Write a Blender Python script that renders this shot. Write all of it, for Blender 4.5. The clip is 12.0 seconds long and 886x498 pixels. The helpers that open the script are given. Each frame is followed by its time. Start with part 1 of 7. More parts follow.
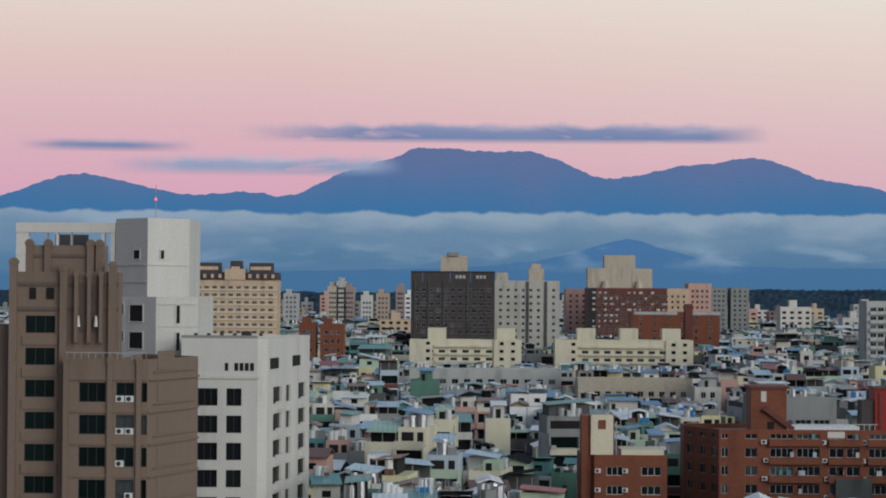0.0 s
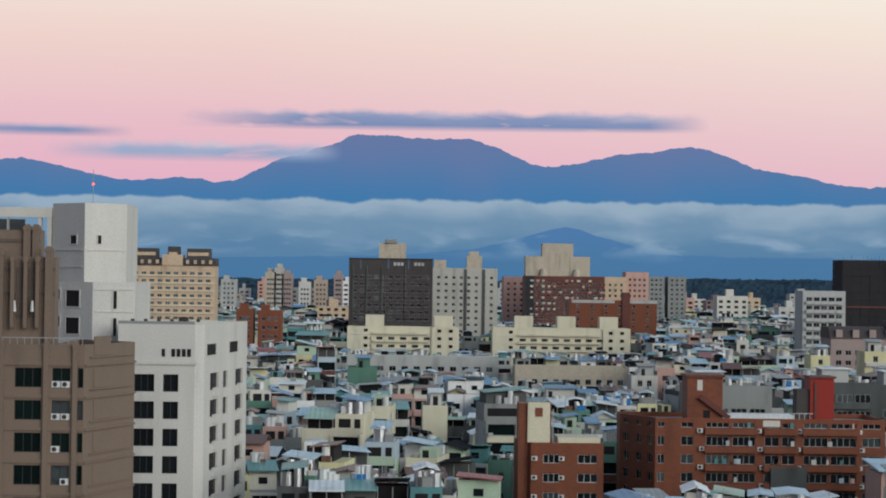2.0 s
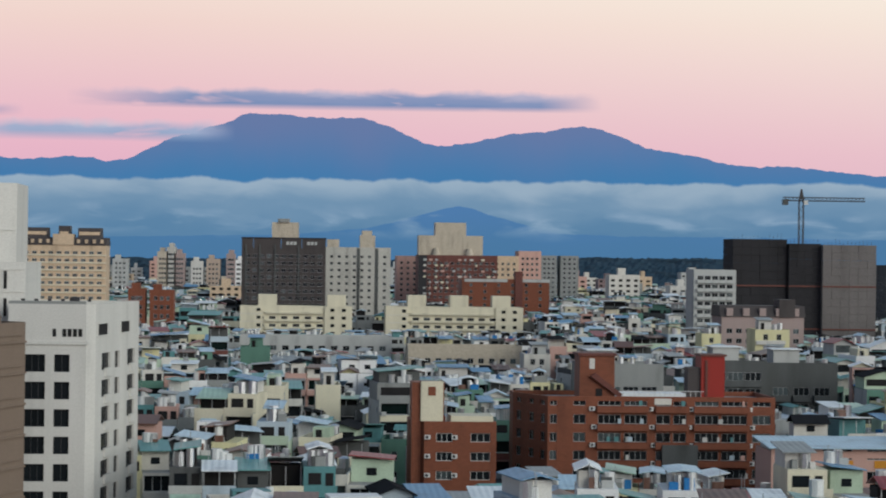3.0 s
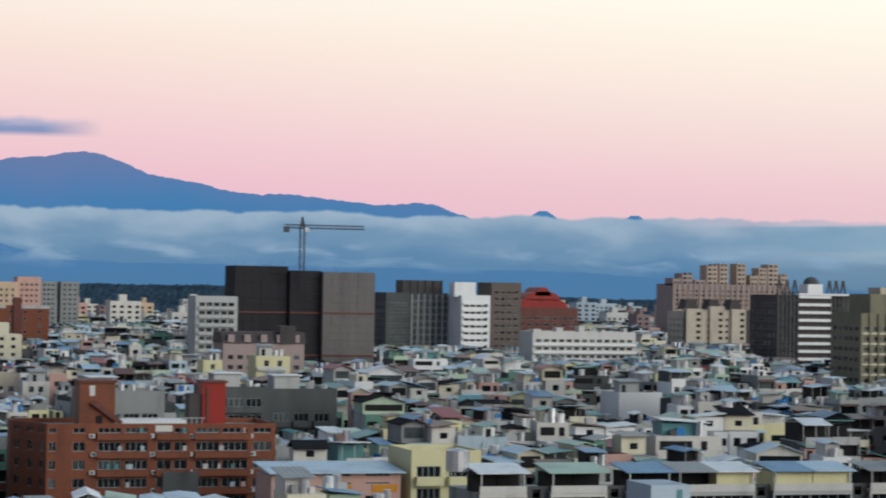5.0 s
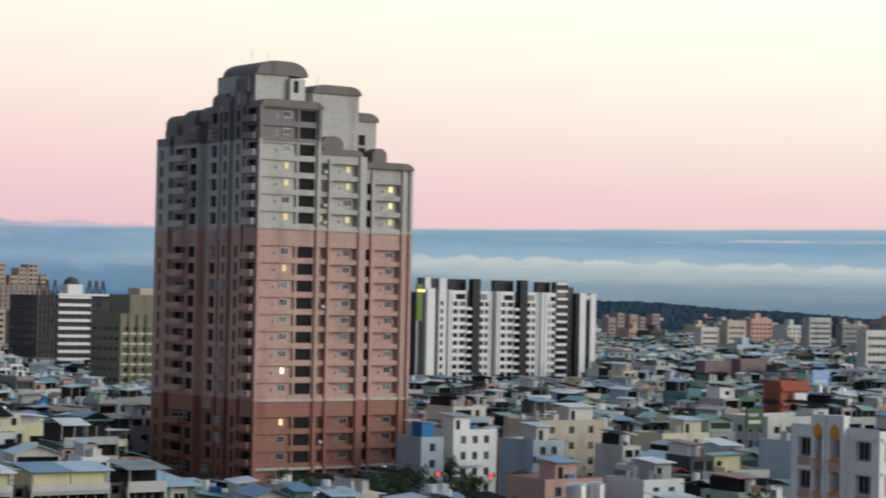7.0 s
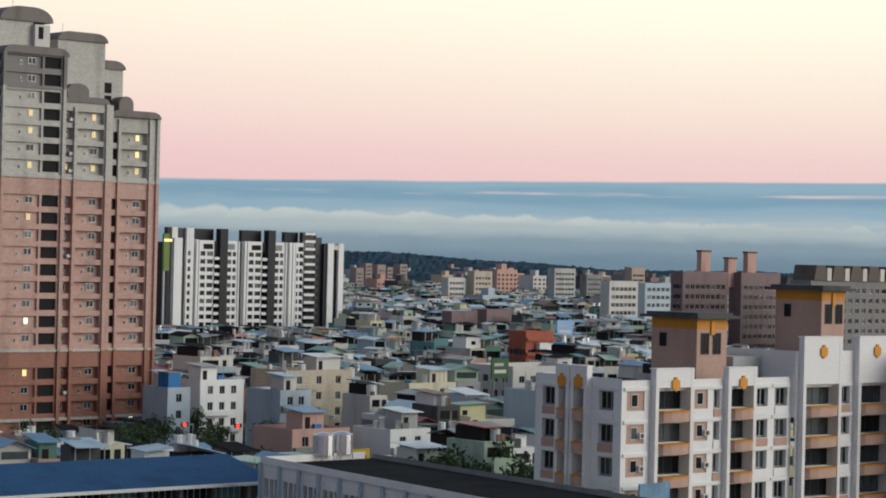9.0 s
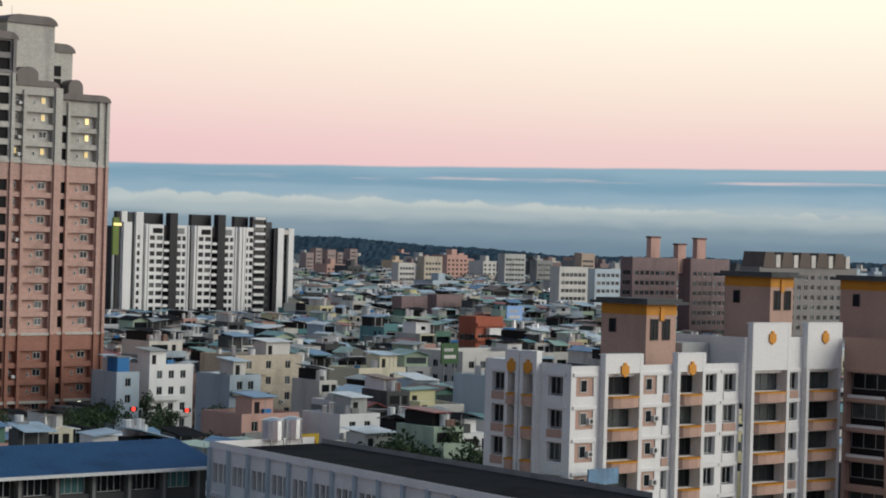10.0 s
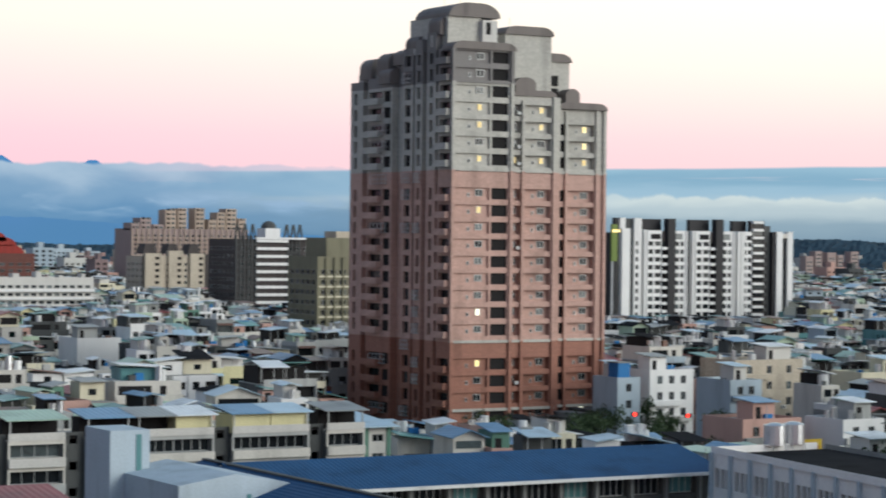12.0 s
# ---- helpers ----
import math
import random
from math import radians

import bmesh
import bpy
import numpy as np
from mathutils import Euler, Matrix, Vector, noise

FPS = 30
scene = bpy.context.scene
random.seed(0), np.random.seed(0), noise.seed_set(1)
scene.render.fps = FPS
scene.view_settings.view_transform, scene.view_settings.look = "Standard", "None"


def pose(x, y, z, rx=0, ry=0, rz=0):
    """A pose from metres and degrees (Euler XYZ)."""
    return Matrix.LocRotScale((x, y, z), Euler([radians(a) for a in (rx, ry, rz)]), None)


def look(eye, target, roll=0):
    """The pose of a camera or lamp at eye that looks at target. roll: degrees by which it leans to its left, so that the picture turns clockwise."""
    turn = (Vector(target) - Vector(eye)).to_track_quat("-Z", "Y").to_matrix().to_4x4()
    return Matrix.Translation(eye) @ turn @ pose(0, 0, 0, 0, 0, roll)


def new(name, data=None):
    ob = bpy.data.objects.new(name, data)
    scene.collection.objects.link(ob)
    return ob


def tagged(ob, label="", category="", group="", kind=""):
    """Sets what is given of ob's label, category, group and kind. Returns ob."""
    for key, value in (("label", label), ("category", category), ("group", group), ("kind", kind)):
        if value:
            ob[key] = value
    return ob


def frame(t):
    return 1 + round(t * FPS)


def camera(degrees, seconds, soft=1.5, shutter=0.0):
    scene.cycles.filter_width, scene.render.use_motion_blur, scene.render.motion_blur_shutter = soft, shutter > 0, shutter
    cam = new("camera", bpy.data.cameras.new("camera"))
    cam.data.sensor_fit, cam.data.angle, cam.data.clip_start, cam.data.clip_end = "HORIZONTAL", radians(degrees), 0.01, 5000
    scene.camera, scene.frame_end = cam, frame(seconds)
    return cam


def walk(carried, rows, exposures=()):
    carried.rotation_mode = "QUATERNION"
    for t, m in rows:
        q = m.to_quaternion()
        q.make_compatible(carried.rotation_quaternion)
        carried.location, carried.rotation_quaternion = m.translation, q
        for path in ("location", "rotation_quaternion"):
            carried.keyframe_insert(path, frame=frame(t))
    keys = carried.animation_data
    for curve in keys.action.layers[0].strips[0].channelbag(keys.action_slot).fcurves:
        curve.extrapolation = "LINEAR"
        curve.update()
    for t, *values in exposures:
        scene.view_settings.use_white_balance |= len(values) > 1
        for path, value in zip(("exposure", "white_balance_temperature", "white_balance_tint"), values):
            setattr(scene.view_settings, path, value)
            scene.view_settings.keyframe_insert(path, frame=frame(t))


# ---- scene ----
EYE = 36.0                      # the camera stands on a twelfth-floor roof
cam = camera(22.0, 12.0, soft=1.9, shutter=0.2)
# seconds, bearing to the right, pitch, roll
VIEW = [
    (0.0, 0.0, 1.021, -0.43), (0.5, 0.155, 1.294, -0.781), (1.0, 0.476, 1.37, -0.95), (1.5, 0.949, 1.108, -0.903),
    (2.0, 1.557, 0.716, -0.79), (2.5, 2.556, 0.331, -0.597), (2.7, 3.146, 0.226, -0.633), (4.3, 11.422, 0.71, -0.857),
    (4.5, 12.807, 0.822, -0.792), (5.0, 16.719, 1.072, -0.941), (5.5, 21.414, 1.32, -1.134), (6.0, 26.427, 1.41, -1.169),
    (6.5, 30.558, 1.307, -1.021), (7.0, 35.159, 1.421, -1.197), (7.5, 39.874, 1.094, -1.014), (7.7, 40.993, 0.967, -0.99),
    (9.3, 41.792, 0.195, -1.506), (9.5, 42.206, 0.101, -1.583), (10.0, 42.744, -0.027, -1.597), (10.5, 41.477, -0.071, -1.601),
    (11.0, 38.626, -0.174, -1.351), (11.5, 34.858, -0.308, -0.956), (12.0, 30.266, -0.138, -0.626)]
walk(cam, [(t, pose(0, 0, EYE, 90 + p, r, -a)) for t, a, p, r in VIEW],
     exposures=[(0.0, -0.12, 5950, 4), (0.5, 0.02, 5950, 4), (2.5, 0.1, 6000, 2), (5.0, 0.2, 5980, 3), (6.5, 0.2, 6050, 4), (9.5, 0.17, 6280, 4), (10.5, 0.2, 6230, 4), (12.0, 0.5, 6000, 2)])

# ---------------------------------------------------------------- sky and light
world = bpy.data.worlds.new("dusk_sky")
scene.world = world
world.use_nodes = True
wn, wl = world.node_tree.nodes, world.node_tree.links
wn.clear()


def ramp_node(nodes, stops, interp="EASE"):
    r = nodes.new("ShaderNodeValToRGB")
    r.color_ramp.interpolation = interp
    e = r.color_ramp.elements
    while len(e) < len(stops):
        e.new(0.5)
    for k, (p, c) in zip(e, stops):
        k.position = p
        k.color = (*c, 1) if len(c) == 3 else c
    return r


def mathn(nodes, links, op, a, b=None, clamp=False):
    m = nodes.new("ShaderNodeMath")
    m.operation, m.use_clamp = op, clamp
    for i, v in enumerate((a, b)):
        if v is None:
            continue
        if isinstance(v, (int, float)):
            m.inputs[i].default_value = v
        else:
            links.new(v, m.inputs[i])
    return m.outputs[0]


tc = wn.new("ShaderNodeTexCoord")
sep = wn.new("ShaderNodeSeparateXYZ")
wl.new(tc.outputs["Generated"], sep.inputs[0])
height = mathn(wn, wl, "MULTIPLY_ADD", sep.outputs["Z"], 0.5)
height.node.inputs[2].default_value = 0.5
SKY_A = [(0.0, (0.05, 0.06, 0.07)), (0.498, (0.10, 0.13, 0.17)), (0.5, (0.62, 0.36, 0.46)), (0.522, (0.78, 0.415, 0.50)),
         (0.533, (0.80, 0.47, 0.51)), (0.552, (0.86, 0.60, 0.53)), (0.572, (0.92, 0.77, 0.66)), (0.64, (0.52, 0.54, 0.58)),
         (0.78, (0.20, 0.26, 0.36)), (1.0, (0.14, 0.20, 0.31))]
SKY_B = [(0.0, (0.05, 0.06, 0.07)), (0.498, (0.10, 0.13, 0.17)), (0.5, (0.72, 0.45, 0.46)), (0.522, (0.80, 0.55, 0.53)),
         (0.533, (0.87, 0.68, 0.59)), (0.552, (0.97, 0.86, 0.70)), (0.572, (1.0, 0.97, 0.80)), (0.64, (0.64, 0.66, 0.64)),
         (0.78, (0.22, 0.28, 0.36)), (1.0, (0.14, 0.20, 0.31))]
ra, rb = ramp_node(wn, SKY_A, "LINEAR"), ramp_node(wn, SKY_B, "LINEAR")
wl.new(height, ra.inputs[0])
wl.new(height, rb.inputs[0])
side = mathn(wn, wl, "MULTIPLY_ADD", sep.outputs["X"], 1.25, True)
side.node.inputs[2].default_value = 0.08
sky_mix = wn.new("ShaderNodeMix")
sky_mix.data_type = "RGBA"
wl.new(side, sky_mix.inputs["Factor"])
wl.new(ra.outputs[0], sky_mix.inputs[6])
wl.new(rb.outputs[0], sky_mix.inputs[7])
# towards the far left the dusk is deeper
deep = mathn(wn, wl, "MULTIPLY_ADD", sep.outputs["X"], -2.2, True)
deep.node.inputs[2].default_value = -0.6
dusk = wn.new("ShaderNodeMix")
dusk.data_type = "RGBA"
dusk.blend_type = "MULTIPLY"
dusk.inputs[7].default_value = (0.43, 0.48, 0.57, 1)
wl.new(deep, dusk.inputs["Factor"])
wl.new(sky_mix.outputs[2], dusk.inputs[6])
bg = wn.new("ShaderNodeBackground")
bg.inputs["Strength"].default_value = 1.0
wl.new(dusk.outputs[2], bg.inputs["Color"])
wo = wn.new("ShaderNodeOutputWorld")
wl.new(bg.outputs[0], wo.inputs["Surface"])

# the glow where the sun has gone, behind the camera and to its right
sun = new("sun", bpy.data.lights.new("sun", "SUN"))
sun.data.energy, sun.data.angle, sun.data.color = 1.9, radians(45), (1.0, 0.90, 0.80)
sun.matrix_world = look((0, 0, 0), (-0.80, 1.0, -0.46))

# ---------------------------------------------------------------- materials


def mat(name, color, rough=0.8, vary=0.25, scale=0.35, grain=6.0, bump=0.06, streak=True, metal=0.0, spec=0.3, rnd=0.0):
    """Painted, plastered or metal surface: stains at two scales, rain streaks, fine relief."""
    m = bpy.data.materials.new(name)
    m.use_nodes = True
    n, l = m.node_tree.nodes, m.node_tree.links
    b = n["Principled BSDF"]
    b.inputs["Roughness"].default_value = rough
    b.inputs["Metallic"].default_value = metal
    b.inputs["Specular IOR Level"].default_value = spec
    t = n.new("ShaderNodeTexCoord")
    mp = n.new("ShaderNodeMapping")
    mp.inputs["Scale"].default_value = (1, 1, 0.22 if streak else 1)
    l.new(t.outputs["Object"], mp.inputs[0])
    n1 = n.new("ShaderNodeTexNoise")
    n1.inputs["Scale"].default_value, n1.inputs["Detail"].default_value = scale, 4
    l.new(mp.outputs[0], n1.inputs["Vector"])
    n2 = n.new("ShaderNodeTexNoise")
    n2.inputs["Scale"].default_value, n2.inputs["Detail"].default_value = grain, 2
    l.new(t.outputs["Object"], n2.inputs["Vector"])
    c = Vector(color)
    r1 = ramp_node(n, [(0.25, tuple(c * (1 - vary))), (0.5, tuple(c)), (0.8, tuple(min(1, v * (1 + vary * 0.4)) for v in c))])
    l.new(n1.outputs[0], r1.inputs[0])
    mx = n.new("ShaderNodeMix")
    mx.data_type, mx.blend_type = "RGBA", "MULTIPLY"
    mx.inputs["Factor"].default_value = 0.3
    r2 = ramp_node(n, [(0.3, (0.7, 0.7, 0.7)), (0.7, (1.15, 1.15, 1.15))])
    l.new(n2.outputs[0], r2.inputs[0])
    l.new(r1.outputs[0], mx.inputs[6])
    l.new(r2.outputs[0], mx.inputs[7])
    last = mx.outputs[2]
    if rnd:
        oi = n.new("ShaderNodeObjectInfo")
        hs = n.new("ShaderNodeHueSaturation")
        v = mathn(n, l, "MULTIPLY_ADD", oi.outputs["Random"], rnd)
        v.node.inputs[2].default_value = 1 - rnd / 2
        l.new(v, hs.inputs["Value"])
        l.new(last, hs.inputs["Color"])
        last = hs.outputs[0]
    l.new(last, b.inputs["Base Color"])
    if bump:
        bp = n.new("ShaderNodeBump")
        bp.inputs["Strength"].default_value, bp.inputs["Distance"].default_value = bump, 0.05
        l.new(n2.outputs[0], bp.inputs["Height"])
        l.new(bp.outputs[0], b.inputs["Normal"])
    return m


def tiled(name, color, joint, size=(0.5, 0.25), rough=0.6, vary=0.25):
    """Small wall tiles in courses, seen from far off."""
    m = mat(name, color, rough, vary)
    n, l = m.node_tree.nodes, m.node_tree.links
    b = n["Principled BSDF"]
    src = b.inputs["Base Color"].links[0].from_socket
    t = n.new("ShaderNodeTexCoord")
    sp, cb = n.new("ShaderNodeSeparateXYZ"), n.new("ShaderNodeCombineXYZ")
    l.new(t.outputs["Object"], sp.inputs[0])
    l.new(mathn(n, l, "ADD", sp.outputs["X"], sp.outputs["Y"]), cb.inputs[0])
    l.new(sp.outputs["Z"], cb.inputs[1])
    br = n.new("ShaderNodeTexBrick")
    br.inputs["Scale"].default_value = 1.0
    br.inputs["Brick Width"].default_value, br.inputs["Row Height"].default_value = size
    br.inputs["Mortar Size"].default_value = 0.02
    br.inputs["Color1"].default_value = (0.86, 0.86, 0.86, 1)
    br.inputs["Color2"].default_value = (1.08, 1.08, 1.08, 1)
    br.inputs["Mortar"].default_value = (*joint, 1)
    l.new(cb.outputs[0], br.inputs["Vector"])
    mx = n.new("ShaderNodeMix")
    mx.data_type, mx.blend_type = "RGBA", "MULTIPLY"
    mx.inputs["Factor"].default_value = 1.0
    l.new(src, mx.inputs[6])
    l.new(br.outputs["Color"], mx.inputs[7])
    l.new(mx.outputs[2], b.inputs["Base Color"])
    return m


def sheet_metal(name, color, pitch=0.75, rough=0.45):
    """Corrugated painted steel: ribs down the slope, rust and dirt."""
    m = mat(name, color, rough, 0.35, 0.25, 3.0, 0.0, False, 0.0, 0.5)
    n, l = m.node_tree.nodes, m.node_tree.links
    w = n.new("ShaderNodeTexWave")
    w.inputs["Scale"].default_value = 0.314 / pitch
    t = n.new("ShaderNodeTexCoord")
    l.new(t.outputs["Object"], w.inputs["Vector"])
    bp = n.new("ShaderNodeBump")
    bp.inputs["Strength"].default_value, bp.inputs["Distance"].default_value = 0.6, 0.06
    l.new(w.outputs["Color"], bp.inputs["Height"])
    l.new(bp.outputs[0], n["Principled BSDF"].inputs["Normal"])
    return m


def glow(name, color, strength):
    m = bpy.data.materials.new(name)
    m.use_nodes = True
    b = m.node_tree.nodes["Principled BSDF"]
    b.inputs["Base Color"].default_value = (*[c * 0.5 for c in color], 1)
    b.inputs["Emission Color"].default_value = (*color, 1)
    b.inputs["Emission Strength"].default_value = strength
    return m


GLASS = mat("dark_glass", (0.012, 0.015, 0.018), 0.15, 0.3, 0.5, 4, 0.02, False, 0, 0.14, 0.5)
GLASS_G = mat("green_glass", (0.006, 0.014, 0.013), 0.15, 0.3, 0.5, 4, 0.02, False, 0, 0.14, 0.5)
GLASS_P = mat("pale_glass", (0.06, 0.075, 0.08), 0.2, 0.5, 0.8, 4, 0.02, False, 0, 0.4, 0.8)
# near-black: the shade inside openings and open sheds, put into colour
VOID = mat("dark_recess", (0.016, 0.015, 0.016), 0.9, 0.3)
LIT = glow("lit_room", (1.0, 0.72, 0.25), 1.1)
LIT_DIM = glow("dim_lit_room", (1.0, 0.70, 0.22), 0.5)
LIT_W = glow("lit_room_white", (1.0, 0.93, 0.7), 1.3)
FRAME_W = mat("white_frame", (0.62, 0.63, 0.62), 0.5)
FRAME_D = mat("dark_frame", (0.035, 0.035, 0.038), 0.5)
FRAME_A = mat("aluminium_frame", (0.42, 0.44, 0.45), 0.4, metal=0.6)
WHITE = mat("white_render", (0.57, 0.56, 0.53), 0.85, 0.16)
WHITE_C = mat("clean_white_tile", (0.76, 0.76, 0.75), 0.7, 0.10)
OFFWHITE = mat("offwhite_render", (0.60, 0.58, 0.53), 0.85, 0.25)
CREAM = mat("cream_render", (0.64, 0.60, 0.46), 0.85, 0.2)
YELLOW = mat("yellow_render", (0.64, 0.60, 0.36), 0.85, 0.2)
BROWN = mat("taupe_tile", (0.192, 0.145, 0.112), 0.75, 0.16)
BROWN_D = mat("dark_taupe_tile", (0.125, 0.10, 0.085), 0.75, 0.16)
GREY = mat("grey_cement", (0.25, 0.26, 0.255), 0.9, 0.35)
GREY_D = mat("dark_cement", (0.085, 0.09, 0.09), 0.9, 0.4)
GREY_L = mat("pale_cement", (0.42, 0.43, 0.42), 0.9, 0.3)
BEIGE = tiled("beige_tile", (0.50, 0.44, 0.35), (0.7, 0.7, 0.7))
PEACH = tiled("peach_tile", (0.60, 0.46, 0.32), (0.75, 0.72, 0.7))
PINK = tiled("pink_tile", (0.50, 0.325, 0.275), (0.75, 0.72, 0.7))
PINK_D = tiled("russet_tile", (0.31, 0.145, 0.105), (0.7, 0.66, 0.64))
T_GREY = tiled("pale_grey_tile", (0.47, 0.46, 0.42), (0.75, 0.75, 0.75))
T_GREY_D = mat("slate_grey_tile", (0.21, 0.20, 0.195), 0.7, 0.2)
VAULT = mat("weathered_vault", (0.17, 0.15, 0.14), 0.6, 0.3)
# rose and peach greyed for distance: haze mixed into the tile colour
FAR_ROSE = mat("hazed_rose_tile", (0.33, 0.26, 0.245), 0.85, 0.15)
FAR_PEACH = mat("hazed_peach_tile", (0.42, 0.335, 0.27), 0.85, 0.15)
ROSE = mat("rose_render", (0.52, 0.33, 0.28), 0.85, 0.2)
MAUVE = tiled("mauve_tile", (0.225, 0.16, 0.16), (0.75, 0.72, 0.72))
BRICK = tiled("orange_brick_tile", (0.20, 0.066, 0.034), (0.6, 0.5, 0.45))
VERMILION = mat("vermilion_paint", (0.34, 0.095, 0.055), 0.7, 0.2)
BRICK_D = tiled("dark_red_brick_tile", (0.14, 0.05, 0.04), (0.6, 0.5, 0.45))
BRICK_R = mat("red_paint", (0.26, 0.018, 0.012), 0.5, 0.2)
CHAR = mat("charcoal_tile", (0.058, 0.050, 0.050), 0.7, 0.2)
BLACK = mat("black_tile", (0.022, 0.022, 0.026), 0.6, 0.2)
NETTING = mat("scaffold_net", (0.028, 0.027, 0.030), 0.95, 0.35, 0.12, 1.5, 0.4)
NETTING_L = mat("grey_scaffold_net", (0.15, 0.138, 0.135), 0.95, 0.3, 0.12, 1.5, 0.4)
ORANGE = mat("orange_trim", (0.55, 0.24, 0.02), 0.6, 0.2)
GREEN_P = mat("green_panel", (0.11, 0.22, 0.17), 0.7, 0.2)
MINT = mat("mint_render", (0.42, 0.52, 0.40), 0.85, 0.25)
TEAL_P = mat("teal_panel", (0.10, 0.24, 0.25), 0.6, 0.25)
OLIVE = mat("olive_tile", (0.20, 0.19, 0.13), 0.8, 0.25)
STEEL = mat("stainless_tank", (0.62, 0.64, 0.66), 0.3, 0.15, 1.0, 6, 0.05, True, 0.85)
PIPE = mat("grey_pipe", (0.35, 0.36, 0.37), 0.5, 0.2)
BLUE_TARP = mat("blue_paint", (0.03, 0.17, 0.42), 0.6, 0.3)
BLUE_L = mat("pale_blue_render", (0.42, 0.50, 0.56), 0.85, 0.25)
R_BLUE = sheet_metal("blue_roof_sheet", (0.13, 0.27, 0.43))
R_SCHOOL = sheet_metal("school_roof_sheet", (0.028, 0.082, 0.18), 0.5, 0.7)
R_SCHOOL.node_tree.nodes["Principled BSDF"].inputs["Specular IOR Level"].default_value = 0.08
R_TEAL = sheet_metal("teal_roof_sheet", (0.13, 0.30, 0.29))
R_PALE = sheet_metal("pale_blue_roof_sheet", (0.42, 0.56, 0.66))
R_WHITE = sheet_metal("white_roof_sheet", (0.70, 0.74, 0.76))
R_GREY = sheet_metal("grey_roof_sheet", (0.25, 0.27, 0.275))
R_GREEN = sheet_metal("pale_green_roof_sheet", (0.36, 0.50, 0.40))
R_RUST = sheet_metal("rusty_roof_sheet", (0.14, 0.07, 0.05))
R_RED = sheet_metal("dark_red_roof_sheet", (0.26, 0.05, 0.05))
R_DARK = mat("dark_felt_roof", (0.022, 0.023, 0.026), 0.95, 0.4, 0.3, 3, 0.1, False, 0, 0.02)
CONC = mat("roof_concrete", (0.30, 0.30, 0.285), 0.95, 0.4, 0.2, 2, 0.3, False)
ASPHALT = mat("asphalt", (0.05, 0.052, 0.055), 0.9, 0.3, 0.05, 1.0, 0.1, False)
LEAF = mat("leaf", (0.045, 0.075, 0.03), 0.7, 0.5, 0.8, 5, 0.1, False)
BARK = mat("bark", (0.09, 0.07, 0.05), 0.9, 0.3)
# leaf colour tinted blue, with the far air's haze put into it
WOODS = mat("hazed_woods_leaf", (0.030, 0.058, 0.085), 0.95, 0.5, 0.02, 0.12, 0.1, False, 0, 0.05)


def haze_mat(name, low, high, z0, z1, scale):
    """A range so far away that it is seen only as blue air in front of it: haze painted as a glowing ramp by height."""
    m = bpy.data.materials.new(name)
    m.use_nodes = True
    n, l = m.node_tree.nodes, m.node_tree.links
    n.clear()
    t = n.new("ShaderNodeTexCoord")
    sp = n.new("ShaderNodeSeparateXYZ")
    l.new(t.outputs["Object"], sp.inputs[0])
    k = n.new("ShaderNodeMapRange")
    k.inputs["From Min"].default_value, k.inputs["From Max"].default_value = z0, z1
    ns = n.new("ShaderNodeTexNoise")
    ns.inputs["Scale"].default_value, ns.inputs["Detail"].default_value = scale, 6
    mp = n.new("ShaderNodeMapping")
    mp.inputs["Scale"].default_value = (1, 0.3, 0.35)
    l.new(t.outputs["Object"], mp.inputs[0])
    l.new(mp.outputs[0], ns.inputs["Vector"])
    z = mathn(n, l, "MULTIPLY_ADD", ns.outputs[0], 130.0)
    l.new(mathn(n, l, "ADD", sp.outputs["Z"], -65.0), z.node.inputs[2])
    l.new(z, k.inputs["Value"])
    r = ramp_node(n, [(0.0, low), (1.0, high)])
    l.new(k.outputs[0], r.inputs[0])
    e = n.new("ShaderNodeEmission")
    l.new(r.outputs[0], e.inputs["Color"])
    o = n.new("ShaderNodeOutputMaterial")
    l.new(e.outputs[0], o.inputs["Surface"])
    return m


RANGE = haze_mat("far_range_haze", (0.060, 0.178, 0.36), (0.135, 0.175, 0.33), 170, 330, 0.004)
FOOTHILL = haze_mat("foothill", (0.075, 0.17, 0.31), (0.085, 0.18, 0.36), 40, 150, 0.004)


